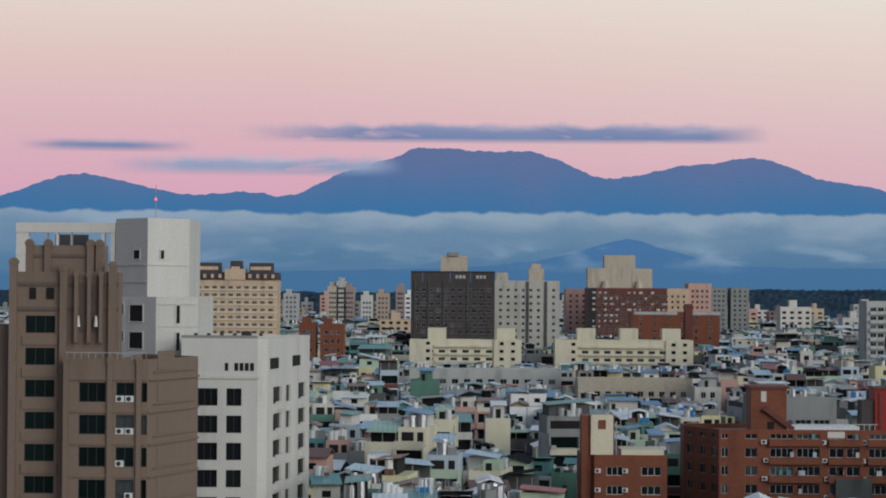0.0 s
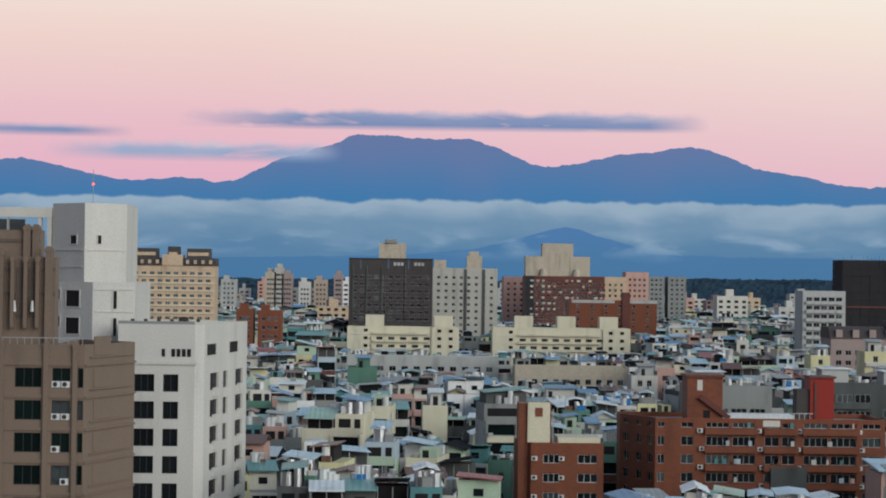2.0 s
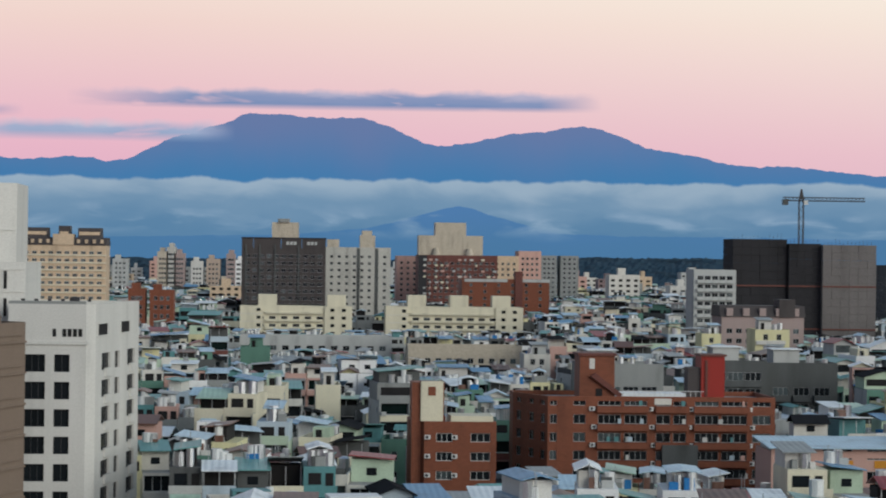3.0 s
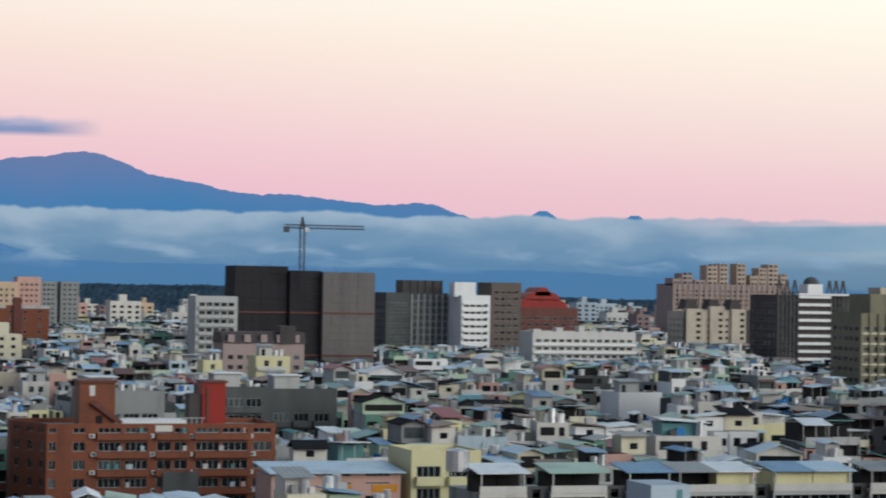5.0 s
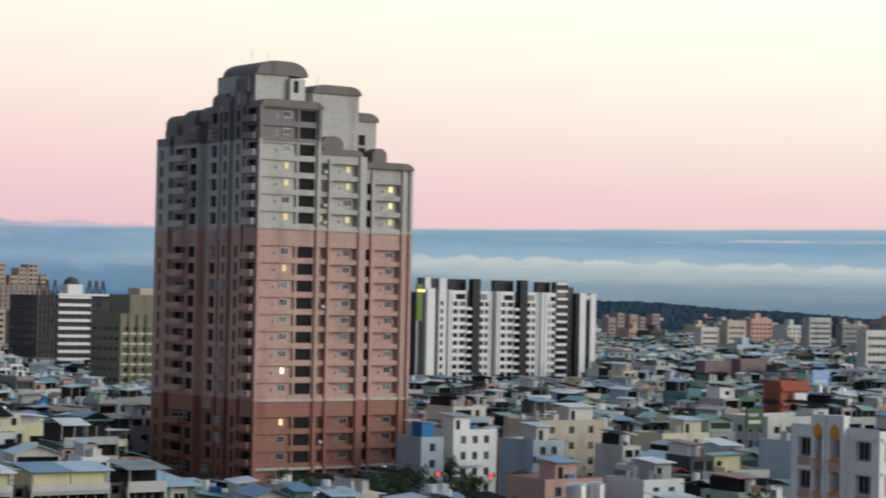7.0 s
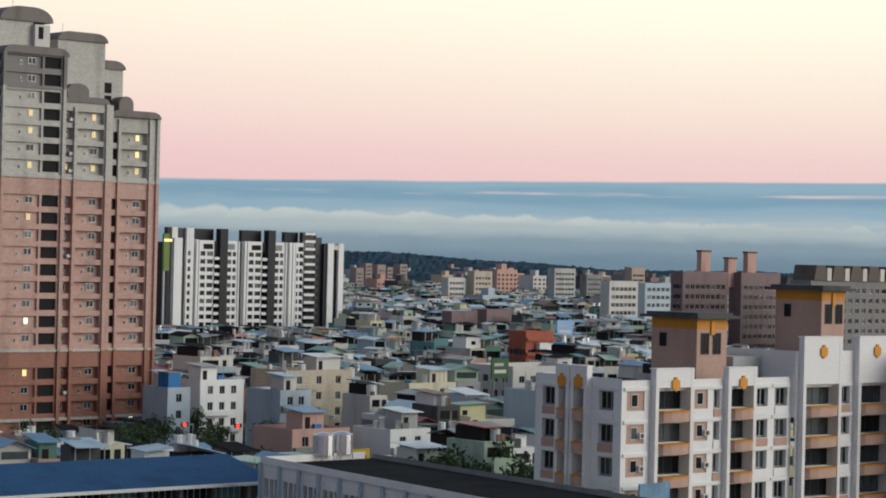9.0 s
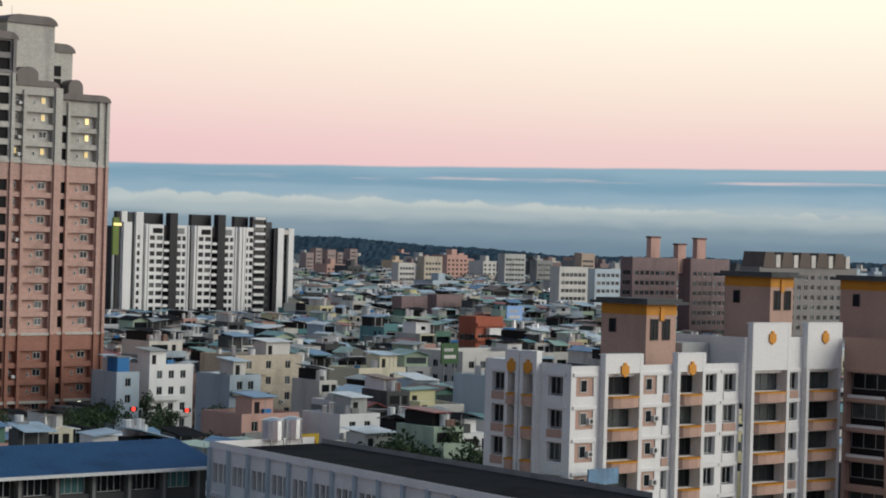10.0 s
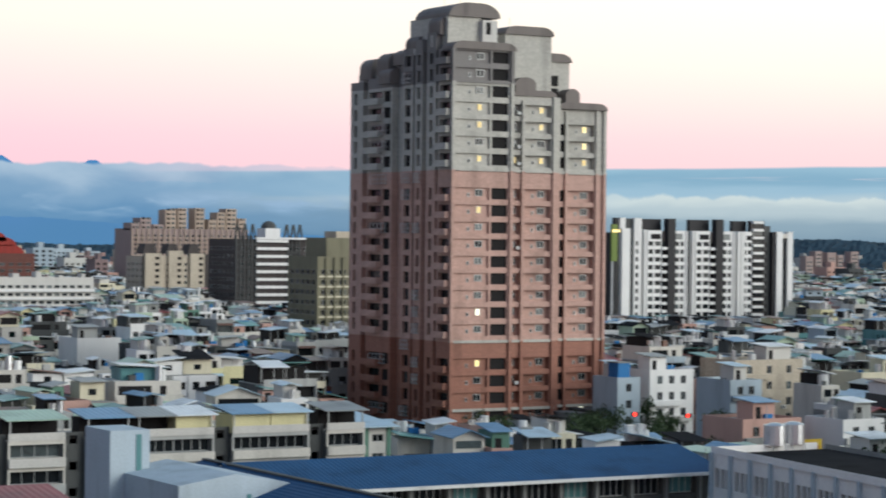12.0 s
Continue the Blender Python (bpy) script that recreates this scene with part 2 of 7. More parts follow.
def cloud_mat(name, stops, size, top, soft, rough_edge, bottom=None, density=1.0, seed=0.0, tint=0.3, slope=0.0):
    """Cloud on a far strip, u in degrees of bearing and v in degrees of elevation."""
    m = bpy.data.materials.new(name)
    m.use_nodes = True
    n, l = m.node_tree.nodes, m.node_tree.links
    n.clear()
    uv = n.new("ShaderNodeUVMap")
    uv.uv_map = "sky"
    sp = n.new("ShaderNodeSeparateXYZ")
    l.new(uv.outputs[0], sp.inputs[0])

    def noise_at(sx, sy, detail, off, distort=0.0):
        mp = n.new("ShaderNodeMapping")
        mp.inputs["Scale"].default_value = (sx, sy, 1)
        mp.inputs["Location"].default_value = (off + seed, off * 1.7, seed)
        l.new(uv.outputs[0], mp.inputs[0])
        x = n.new("ShaderNodeTexNoise")
        x.inputs["Scale"].default_value, x.inputs["Detail"].default_value = 1.0, detail
        x.inputs["Distortion"].default_value = distort
        l.new(mp.outputs[0], x.inputs["Vector"])
        return x.outputs[0]
    big = noise_at(size[0], size[1], 5, 3.0, 0.4)
    edge = noise_at(size[0] * 2.2, 0.6, 5, 9.0)
    # colour: height within the cloud, broken up by the billows
    lift = mathn(n, l, "MULTIPLY_ADD", mathn(n, l, "SUBTRACT", big, 0.5), tint * 4)
    l.new(sp.outputs["Y"], lift.node.inputs[2])
    mr = n.new("ShaderNodeMapRange")
    mr.inputs["From Min"].default_value, mr.inputs["From Max"].default_value = (bottom or 0.0), top
    l.new(lift, mr.inputs["Value"])
    r = ramp_node(n, stops)
    l.new(mr.outputs[0], r.inputs[0])
    e = n.new("ShaderNodeEmission")
    l.new(r.outputs[0], e.inputs["Color"])
    # upper edge
    lim = mathn(n, l, "MULTIPLY_ADD", mathn(n, l, "SUBTRACT", edge, 0.5), rough_edge)
    tilt = mathn(n, l, "MULTIPLY_ADD", sp.outputs["X"], slope)
    tilt.node.inputs[2].default_value = top - slope * 43.5
    l.new(tilt, lim.node.inputs[2])
    a = mathn(n, l, "DIVIDE", mathn(n, l, "SUBTRACT", lim, sp.outputs["Y"]), soft, True)
    if bottom is not None:
        low_edge = mathn(n, l, "ADD", tilt, bottom - top)
        a2 = mathn(n, l, "DIVIDE", mathn(n, l, "SUBTRACT", sp.outputs["Y"], low_edge), soft, True)
        a = mathn(n, l, "MULTIPLY", a, a2)
    if density < 1:
        th = mathn(n, l, "MULTIPLY_ADD", mathn(n, l, "SUBTRACT", big, 1 - density), 6.0, True)
        th.node.inputs[2].default_value = 0.2
        a = mathn(n, l, "MULTIPLY", a, th)
    fade = n.new("ShaderNodeAttribute")
    fade.attribute_name = "fade"
    a = mathn(n, l, "MULTIPLY", a, fade.outputs["Fac"])
    tr = n.new("ShaderNodeBsdfTransparent")
    ms = n.new("ShaderNodeMixShader")
    l.new(a, ms.inputs[0])
    l.new(tr.outputs[0], ms.inputs[1])
    l.new(e.outputs[0], ms.inputs[2])
    o = n.new("ShaderNodeOutputMaterial")
    l.new(ms.outputs[0], o.inputs["Surface"])
    return m


# ---------------------------------------------------------------- mesh builder


class Geo:
    """Collects quads with their materials; becomes one mesh."""

    def __init__(self):
        self.v, self.f, self.m, self.mats = [], [], [], []

    def slot(self, material):
        if material not in self.mats:
            self.mats.append(material)
        return self.mats.index(material)

    def face(self, pts, material):
        k = len(self.v)
        self.v.extend(pts)
        self.f.append(tuple(range(k, k + len(pts))))
        self.m.append(self.slot(material))

    def box(self, x0, y0, z0, x1, y1, z1, material, top=None, bottom=True):
        k = len(self.v)
        self.v += [(x0, y0, z0), (x1, y0, z0), (x1, y1, z0), (x0, y1, z0), (x0, y0, z1), (x1, y0, z1), (x1, y1, z1), (x0, y1, z1)]
        s = self.slot(material)
        for q in ((0, 1, 5, 4), (1, 2, 6, 5), (2, 3, 7, 6), (3, 0, 4, 7)):
            self.f.append(tuple(k + i for i in q))
            self.m.append(s)
        self.f.append((k + 4, k + 5, k + 6, k + 7))
        self.m.append(self.slot(top) if top else s)
        if bottom:
            self.f.append((k + 3, k + 2, k + 1, k))
            self.m.append(s)

    def prism(self, prof, a, b, material, axis="x", cap=None):
        """Profile points (across, up) swept from a to b along an axis."""
        n = len(prof)
        mk = (lambda s, p: (s, p[0], p[1])) if axis == "x" else (lambda s, p: (p[0], s, p[1]))
        for i in range(n):
            p, q = prof[i], prof[(i + 1) % n]
            self.face([mk(a, p), mk(a, q), mk(b, q), mk(b, p)], material)
        self.face([mk(a, p) for p in reversed(prof)], cap or material)
        self.face([mk(b, p) for p in prof], cap or material)

    def tube(self, x, y, z0, z1, r, material, n=12, r1=None):
        r1 = r if r1 is None else r1
        c = [(math.cos(2 * math.pi * i / n), math.sin(2 * math.pi * i / n)) for i in range(n)]
        for i in range(n):
            p, q = c[i], c[(i + 1) % n]
            self.face([(x + r * p[0], y + r * p[1], z0), (x + r * q[0], y + r * q[1], z0),
                       (x + r1 * q[0], y + r1 * q[1], z1), (x + r1 * p[0], y + r1 * p[1], z1)], material)
        self.face([(x + r1 * p[0], y + r1 * p[1], z1) for p in c], material)

    def mesh(self, name):
        me = bpy.data.meshes.new(name)
        me.from_pydata(self.v, [], self.f)
        for m in self.mats:
            me.materials.append(m)
        me.polygons.foreach_set("material_index", self.m)
        me.update()
        return me


def part(name, geo, parent=None, label="", at=None, local=False):
    """One mesh, as a part of a thing; its numbers are the town's own unless local."""
    ob = new(name, geo.mesh(name) if isinstance(geo, Geo) else geo)
    if parent is not None:
        ob.parent = parent
        if not local:
            ob.matrix_parent_inverse = Matrix.Translation(-parent.location)
    if at is not None:
        ob.matrix_basis = at
    if label:
        ob["label"] = label
    return ob


def thing(name, label, category, at=(0, 0, 0), group="", kind=""):
    e = new(name)
    e.empty_display_size = 1
    e.location = at
    return tagged(e, label, category, group, kind)


def single(name, geo, label, category, group="", kind="", at=None):
    return tagged(part(name, geo, None, "", at), label, category, group, kind)


def wall_run(g, p0, p1, z0, z1, rows, material, depth=0.25, reveal=None, back=None):
    """A wall from p0 to p1 whose outer side is to the right of the way; rows of (z from, z to, spans) are openings with reveals.
    back: material that closes each opening at its depth."""
    (ax, ay), (bx, by) = p0, p1
    L = math.hypot(bx - ax, by - ay)
    ux, uy = (bx - ax) / L, (by - ay) / L
    nx, ny = uy, -ux

    def P(u, z, d=0.0):
        return (ax + ux * u - nx * d, ay + uy * u - ny * d, z)

    def q(u0, u1, za, zb):
        g.face([P(u0, za), P(u1, za), P(u1, zb), P(u0, zb)], material)
    z, rv = z0, reveal or material
    for za, zb, spans in rows:
        if za > z:
            q(0, L, z, za)
        u = 0.0
        for s0, s1 in spans:
            if s0 > u:
                q(u, s0, za, zb)
            g.face([P(s0, za), P(s0, za, depth), P(s0, zb, depth), P(s0, zb)], rv)
            g.face([P(s1, za, depth), P(s1, za), P(s1, zb), P(s1, zb, depth)], rv)
            g.face([P(s0, za), P(s1, za), P(s1, za, depth), P(s0, za, depth)], rv)
            g.face([P(s0, zb, depth), P(s1, zb, depth), P(s1, zb), P(s0, zb)], rv)
            if back:
                g.face([P(s0, za, depth), P(s1, za, depth), P(s1, zb, depth), P(s0, zb, depth)], back)
            u = s1
        if u < L:
            q(u, L, za, zb)
        z = zb
    if z1 > z:
        q(0, L, z, z1)


WINDOWS = {}


def window_mesh(w, h, glass, frame_m, bars):
    """A window in one piece: frame with mullions, panes set back in it."""
    key = (round(w, 2), round(h, 2), glass.name if glass else "", frame_m.name, bars)
    if key not in WINDOWS:
        t, n = 0.07, bars + 1
        xs, pw = [], (w - t * (n + 1)) / n
        for i in range(n):
            x = -w / 2 + t + i * (pw + t)
            xs += [x, x + pw]
        xs, zs = [-w / 2] + xs + [w / 2], [0.0, t, h - t, h]
        ids, v, f, m = {}, [], [], []

        def p(x, y, z):
            k = (round(x, 4), y, round(z, 4))
            if k not in ids:
                ids[k] = len(v)
                v.append(k)
            return ids[k]
        for i in range(len(xs) - 1):
            for j in range(3):
                x0, x1, z0, z1 = xs[i], xs[i + 1], zs[j], zs[j + 1]
                if i % 2 == 1 and j == 1:
                    q = [(x0, z0), (x1, z0), (x1, z1), (x0, z1)]
                    if glass:
                        f.append([p(x, 0.06, z) for x, z in q])
                        m.append(1)
                    for (xa, za), (xb, zb) in zip(q, q[1:] + q[:1]):
                        f.append([p(xa, 0.02, za), p(xb, 0.02, zb), p(xb, 0.06, zb), p(xa, 0.06, za)])
                        m.append(0)
                else:
                    f.append([p(x0, 0.02, z0), p(x1, 0.02, z0), p(x1, 0.02, z1), p(x0, 0.02, z1)])
                    m.append(0)
        o = [(-w / 2, 0.0), (w / 2, 0.0), (w / 2, h), (-w / 2, h)]
        for (xa, za), (xb, zb) in zip(o, o[1:] + o[:1]):
            f.append([p(xb, 0.02, zb), p(xa, 0.02, za), p(xa, 0.1, za), p(xb, 0.1, zb)])
            m.append(0)
        me = bpy.data.meshes.new("window")
        me.from_pydata(v, [], f)
        me.materials.append(frame_m)
        me.materials.append(glass or frame_m)
        me.polygons.foreach_set("material_index", m)
        me.update()
        WINDOWS[key] = me
    return WINDOWS[key]


def sash_window(parent, w, h, glass, frame_m, bars, at):
    """A window whose glass is a part of its own behind the frame."""
    pk_ = ("pane", round(w, 2), round(h, 2), glass.name)
    if pk_ not in WINDOWS:
        g = Geo()
        g.box(-w / 2 + 0.03, 0.06, 0.03, w / 2 - 0.03, 0.08, h - 0.03, glass)
        WINDOWS[pk_] = g.mesh("pane")
    ob = part("window", window_mesh(w, h, None, frame_m, bars), parent, "", at)
    pn = new("pane", WINDOWS[pk_])
    pn.parent = ob
    return ob


def edge_pose(p0, p1, u, z, depth):
    """Pose on a wall: local x along the wall, local -y outwards."""
    (ax, ay), (bx, by) = p0, p1
    L = math.hypot(bx - ax, by - ay)
    ux, uy = (bx - ax) / L, (by - ay) / L
    return pose(ax + ux * u - uy * depth, ay + uy * u + ux * depth, z, 0, 0, math.degrees(math.atan2(uy, ux)))


def roof_slab(g, foot, z, material):
    g.face([(x, y, z) for x, y in foot], material)


def flat_building(name, label, category, foot, z1, wall, sides, fh=3.1, base=0.0, z0=0.0, floors=None, glass=GLASS, frame_m=FRAME_A,
                  roof=None, parapet=0.9, depth=0.25, sill=0.95, head=2.45, bands=None, group="", limit=300, lit=(), seed=1, pale=0.2, panes=False):
    """A flat-roofed house on a footprint (front edge first, going to the right). sides: for each edge a list of
    (from, to, kind) in metres; kind w window, v dark recess, n narrow slot, b balcony with a parapet."""
    rng = random.Random(seed)
    cx, cy = sum(p[0] for p in foot) / len(foot), sum(p[1] for p in foot) / len(foot)
    top = thing(name, label, category, (cx, cy, z0), group)
    g, n = Geo(), len(foot)
    nf = floors or int((z1 - parapet - base) // fh)
    made, rest = 0, Geo()
    for k in range(n):
        p0, p1 = foot[k], foot[(k + 1) % n]
        cols = sides[k] if k < len(sides) else []
        rows = []
        for i in range(nf):
            zf = base + i * fh
            if zf < z0 or not cols:
                continue
            rows.append((zf + sill, zf + head, [(a, b) for a, b, _ in cols]))
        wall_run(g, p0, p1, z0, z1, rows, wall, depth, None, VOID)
        for za, zb, spans in rows:
            for (a, b, kind) in cols:
                if kind == "v":
                    continue
                gl, bars = glass, max(1, int((b - a) / 1.1)) - (1 if kind == "n" else 0)
                if rng.random() < pale:
                    gl = GLASS_P
                if lit and rng.random() < lit[0]:
                    gl = rng.choice((LIT, LIT_W))
                m = edge_pose(p0, p1, (a + b) / 2, za, depth * 0.35)
                if made < limit and panes:
                    sash_window(top, b - a, zb - za, gl, frame_m, bars, m)
                    made += 1
                elif made < limit:
                    part("window", window_mesh(b - a, zb - za, gl, frame_m, bars), top, "", m)
                    made += 1
                else:
                    me = window_mesh(b - a, zb - za, gl, frame_m, bars)
                    for f in me.polygons:
                        rest.face([tuple(m @ me.vertices[i].co) for i in f.vertices], me.materials[f.material_index])
                if kind == "b":
                    bg_ = Geo()
                    w = b - a
                    bg_.box(-w / 2 - 0.2, -0.9, -1.0, w / 2 + 0.2, -0.78, 0.1, wall)
                    bg_.box(-w / 2 - 0.2, -0.78, -1.0, -w / 2 - 0.08, 0.0, 0.1, wall)
                    bg_.box(w / 2 + 0.08, -0.78, -1.0, w / 2 + 0.2, 0.0, 0.1, wall)
                    bg_.box(-w / 2 - 0.2, -0.9, -1.12, w / 2 + 0.2, 0.0, -1.0, wall)
                    part("balcony", bg_, top, "", edge_pose(p0, p1, (a + b) / 2, za, 0.0))
    roof_slab(g, foot, z1 - parapet, roof or CONC)
    # parapet, a hand thick
    if parapet > 0.1:
        for k in range(n):
            (ax, ay), (bx, by) = foot[k], foot[(k + 1) % n]
            L = math.hypot(bx - ax, by - ay)
            h = Geo()
            h.box(-L / 2 + 0.24, 0.006, 0, L / 2 - 0.24, 0.24, parapet + 0.01, wall)
            part("parapet", h, top, "", edge_pose((ax, ay), (bx, by), L / 2, z1 - parapet, 0.0))
    part("wall", g, top)
    if rest.f:
        tagged(part("windows_above", rest, top), kind="stuff")
    for z, m_, out in (bands or []):
        for k in range(n):
            (ax, ay), (bx, by) = foot[k], foot[(k + 1) % n]
            L = math.hypot(bx - ax, by - ay)
            h = Geo()
            h.box(-L / 2 - out * 0.5, -out, 0, L / 2 + out * 0.5, 0.05, 0.35, m_)
            part("ledge", h, top, "", edge_pose((ax, ay), (bx, by), L / 2, z, 0.0))
    return top


def box_foot(x0, y0, x1, y1):
    return [(x0, y0), (x1, y0), (x1, y1), (x0, y1)]


def spread(L, n, w, kind="w", margin=1.0):
    """n openings of width w spread evenly over a wall of length L."""
    gap = (L - 2 * margin) / n
    return [(margin + gap * (i + 0.5) - w / 2, margin + gap * (i + 0.5) + w / 2, kind) for i in range(n)]


def extra_box(parent, name, x0, y0, z0, x1, y1, z1, material, label="", top=None):
    g = Geo()
    g.box(x0, y0, z0, x1, y1, z1, material, top)
    return part(name, g, parent, label)


def water_tank(x, y, z, r=0.8, h=1.8, group="rooftop tanks"):
    g = Geo()
    g.tube(0, 0, 0.5, 0.5 + h, r, STEEL, 14)
    g.tube(0, 0, 0.5 + h, 0.5 + h + 0.25, r, STEEL, 14, r * 0.35)
    t = thing("water_tank", "round stainless steel water tank on a rooftop frame", "water tank", (x, y, z), group)
    part("drum", g, t, local=True)
    s = Geo()
    for sx in (-1, 1):
        for sy in (-1, 1):
            s.box(sx * r * 0.7 - 0.05, sy * r * 0.7 - 0.05, 0, sx * r * 0.7 + 0.05, sy * r * 0.7 + 0.05, 0.5, PIPE)
    part("stand", s, t, local=True)
    return t

# ---------------------------------------------------------------- ground and distance


def at_bearing(az, dist, z):
    return (dist * math.sin(radians(az)), dist * math.cos(radians(az)), z)


g = Geo()
g.face([(-3000, -600, 0), (4700, -600, 0), (4700, 4900, 0), (-3000, 4900, 0)], ASPHALT)
single("ground", g, "dark asphalt ground of the town", "ground", kind="structure")

# crest of the far range: bearing and elevation of its summits and saddles
CREST = [(-15, 2.0), (-11.0, 2.2), (-10.1, 2.57), (-9.4, 2.86), (-8.4, 2.74), (-7.7, 2.57), (-6.4, 2.28), (-5.0, 2.46), (-4.0, 2.23), (-2.2, 3.08),
         (-1.6, 3.13), (-0.9, 3.53), (-0.2, 3.6), (0.1, 3.5), (0.6, 3.55), (1.2, 3.45), (2.3, 3.5), (2.9, 3.3), (3.5, 2.95), (4.1, 2.74),
         (5.9, 3.13), (6.9, 3.2), (7.6, 3.4), (8.5, 3.18), (9.5, 2.71), (10.1, 2.73), (11.2, 2.43), (12.3, 2.34), (12.6, 2.43), (13.6, 2.28),
         (15.3, 2.13), (16.3, 2.27), (17.2, 1.9), (19, 1.5), (60, 1.2)]


def ridge_strip(name, label, crest, r_foot, r_crest, material, step, rough, rows=7, seed=3):
    a0, a1 = crest[0][0], crest[-1][0]
    n = int((a1 - a0) / step)
    xs, ys = [c[0] for c in crest], [c[1] for c in crest]
    v, f = [], []
    for i in range(n + 1):
        a = a0 + (a1 - a0) * i / n
        e = float(np.mean([np.interp(a + o, xs, ys) for o in (-0.45, -0.3, -0.15, 0, 0.15, 0.3, 0.45)])) if len(crest) > 20 else float(np.interp(a, xs, ys))
        e += rough * (noise.noise((a * 2.1, seed, 0)) * 0.6 + noise.noise((a * 6.3, seed, 4)) * 0.25 + noise.noise((a * 15.0, seed, 8)) * 0.12)
        for j in range(rows + 1):
            s = j / rows
            r = r_foot + (r_crest - r_foot) * s
            r += 40 * noise.noise((a * 1.7, s * 3, seed)) * (1 - s)
            z = EYE + r_crest * math.tan(radians(e)) * s ** 1.2 - (1 - s) * EYE * 1.2
            v.append(at_bearing(a, r, z))
    for i in range(n):
        for j in range(rows):
            k = i * (rows + 1) + j
            f.append((k, k + rows + 1, k + rows + 2, k + 1))
    me = bpy.data.meshes.new(name)
    me.from_pydata(v, [], f)
    me.materials.append(material)
    return tagged(new(name, me), label, "mountain", kind="structure")


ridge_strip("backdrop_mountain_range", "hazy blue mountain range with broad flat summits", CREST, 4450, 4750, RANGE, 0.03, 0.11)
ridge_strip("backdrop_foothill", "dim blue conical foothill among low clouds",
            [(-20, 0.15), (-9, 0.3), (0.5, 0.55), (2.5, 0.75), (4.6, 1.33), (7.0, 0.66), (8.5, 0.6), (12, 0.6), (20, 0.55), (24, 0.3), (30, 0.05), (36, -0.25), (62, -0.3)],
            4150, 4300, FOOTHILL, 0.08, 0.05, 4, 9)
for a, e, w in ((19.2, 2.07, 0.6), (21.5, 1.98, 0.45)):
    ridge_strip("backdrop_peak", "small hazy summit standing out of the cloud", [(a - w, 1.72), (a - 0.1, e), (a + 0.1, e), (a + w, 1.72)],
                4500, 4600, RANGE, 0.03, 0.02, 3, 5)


def sky_strip(name, label, a0, a1, e0, e1, radius, material, fade=(1.0, 1.0)):
    """A far curved strip for cloud, with bearing and elevation as its map; fades out at its ends by fade degrees."""
    na, ne = max(8, int((a1 - a0) * 2)), 6
    me = bpy.data.meshes.new(name)
    v, f, uv, fa = [], [], [], []
    for i in range(na + 1):
        a = a0 + (a1 - a0) * i / na
        for j in range(ne + 1):
            e = e0 + (e1 - e0) * j / ne
            v.append(at_bearing(a, radius, EYE + radius * math.tan(radians(e))))
            uv.append((a, e))
            fa.append(min(1.0, (a - a0) / fade[0], (a1 - a) / fade[1]))
    for i in range(na):
        for j in range(ne):
            k = i * (ne + 1) + j
            f.append((k, k + ne + 1, k + ne + 2, k + 1))
    me.from_pydata(v, [], f)
    layer = me.uv_layers.new(name="sky")
    for lp in me.loops:
        layer.data[lp.index].uv = uv[lp.vertex_index]
    at = me.attributes.new("fade", "FLOAT", "POINT")
    at.data.foreach_set("value", fa)
    me.materials.append(material)
    ob = tagged(new(name, me), label, "cloud", kind="structure")
    ob.visible_shadow = False
    return ob


BANK = cloud_mat("cloud_bank", [(0.0, (0.075, 0.165, 0.30)), (0.3, (0.11, 0.205, 0.33)), (0.65, (0.165, 0.255, 0.37)), (1.0, (0.31, 0.375, 0.46))],
                 (0.42, 1.1), 1.95, 0.07, 0.42, None, 1.0, 0.0, 0.34)
LAYER = cloud_mat("cloud_layer", [(0.0, (0.11, 0.18, 0.25)), (0.3, (0.17, 0.24, 0.31)), (0.5, (0.38, 0.43, 0.46)), (0.62, (0.27, 0.37, 0.45)), (0.8, (0.20, 0.31, 0.40)), (1.0, (0.26, 0.37, 0.45))],
                  (0.22, 1.7), 2.08, 0.06, 0.05, None, 1.0, 4.0, 0.20, 0.016)
WISP = cloud_mat("cloud_wisp", [(0.0, (0.16, 0.26, 0.38)), (1.0, (0.25, 0.33, 0.44))], (0.55, 2.2), 1.35, 0.4, 0.6, 0.4, 0.46, 7.0, 0.3)
STREAK = cloud_mat("streak_cloud", [(0.0, (0.17, 0.23, 0.40)), (0.5, (0.24, 0.27, 0.43)), (1.0, (0.50, 0.42, 0.52))],
                   (0.42, 2.2), 4.20, 0.15, 0.5, 3.66, 0.72, 2.0, 0.14)
STREAK_L = cloud_mat("pale_streak_cloud", [(0.0, (0.24, 0.32, 0.47)), (0.6, (0.36, 0.38, 0.52)), (1.0, (0.55, 0.50, 0.58))],
                     (0.5, 1.6), 3.36, 0.24, 0.4, 2.80, 0.72, 5.0, 0.14)
PINKISH = cloud_mat("pink_streak_cloud", [(0.0, (0.40, 0.41, 0.47)), (1.0, (0.58, 0.48, 0.50))], (0.22, 6.0), 1.82, 0.06, 0.16, 1.66, 0.45, 1.0, 0.2, 0.012)
sky_strip("backdrop_cloud_bank", "bank of blue-grey cloud with a billowing pale top", -16, 31, -0.3, 2.3, 4400, BANK, (1, 9))
sky_strip("backdrop_cloud_layer", "flat layer of steel-blue cloud with pale billows below", 20, 64, -0.3, 2.4, 4420, LAYER, (5, 1))
sky_strip("backdrop_cloud_wisp", "pale wisps of low cloud before the foothill", -10, 30, 0.3, 1.7, 4120, WISP, (3, 3))
sky_strip("backdrop_long_cloud", "long thin mauve streak of cloud above the summits", -5.2, 8.2, 3.5, 4.3, 4300, STREAK, (3, 1.5))
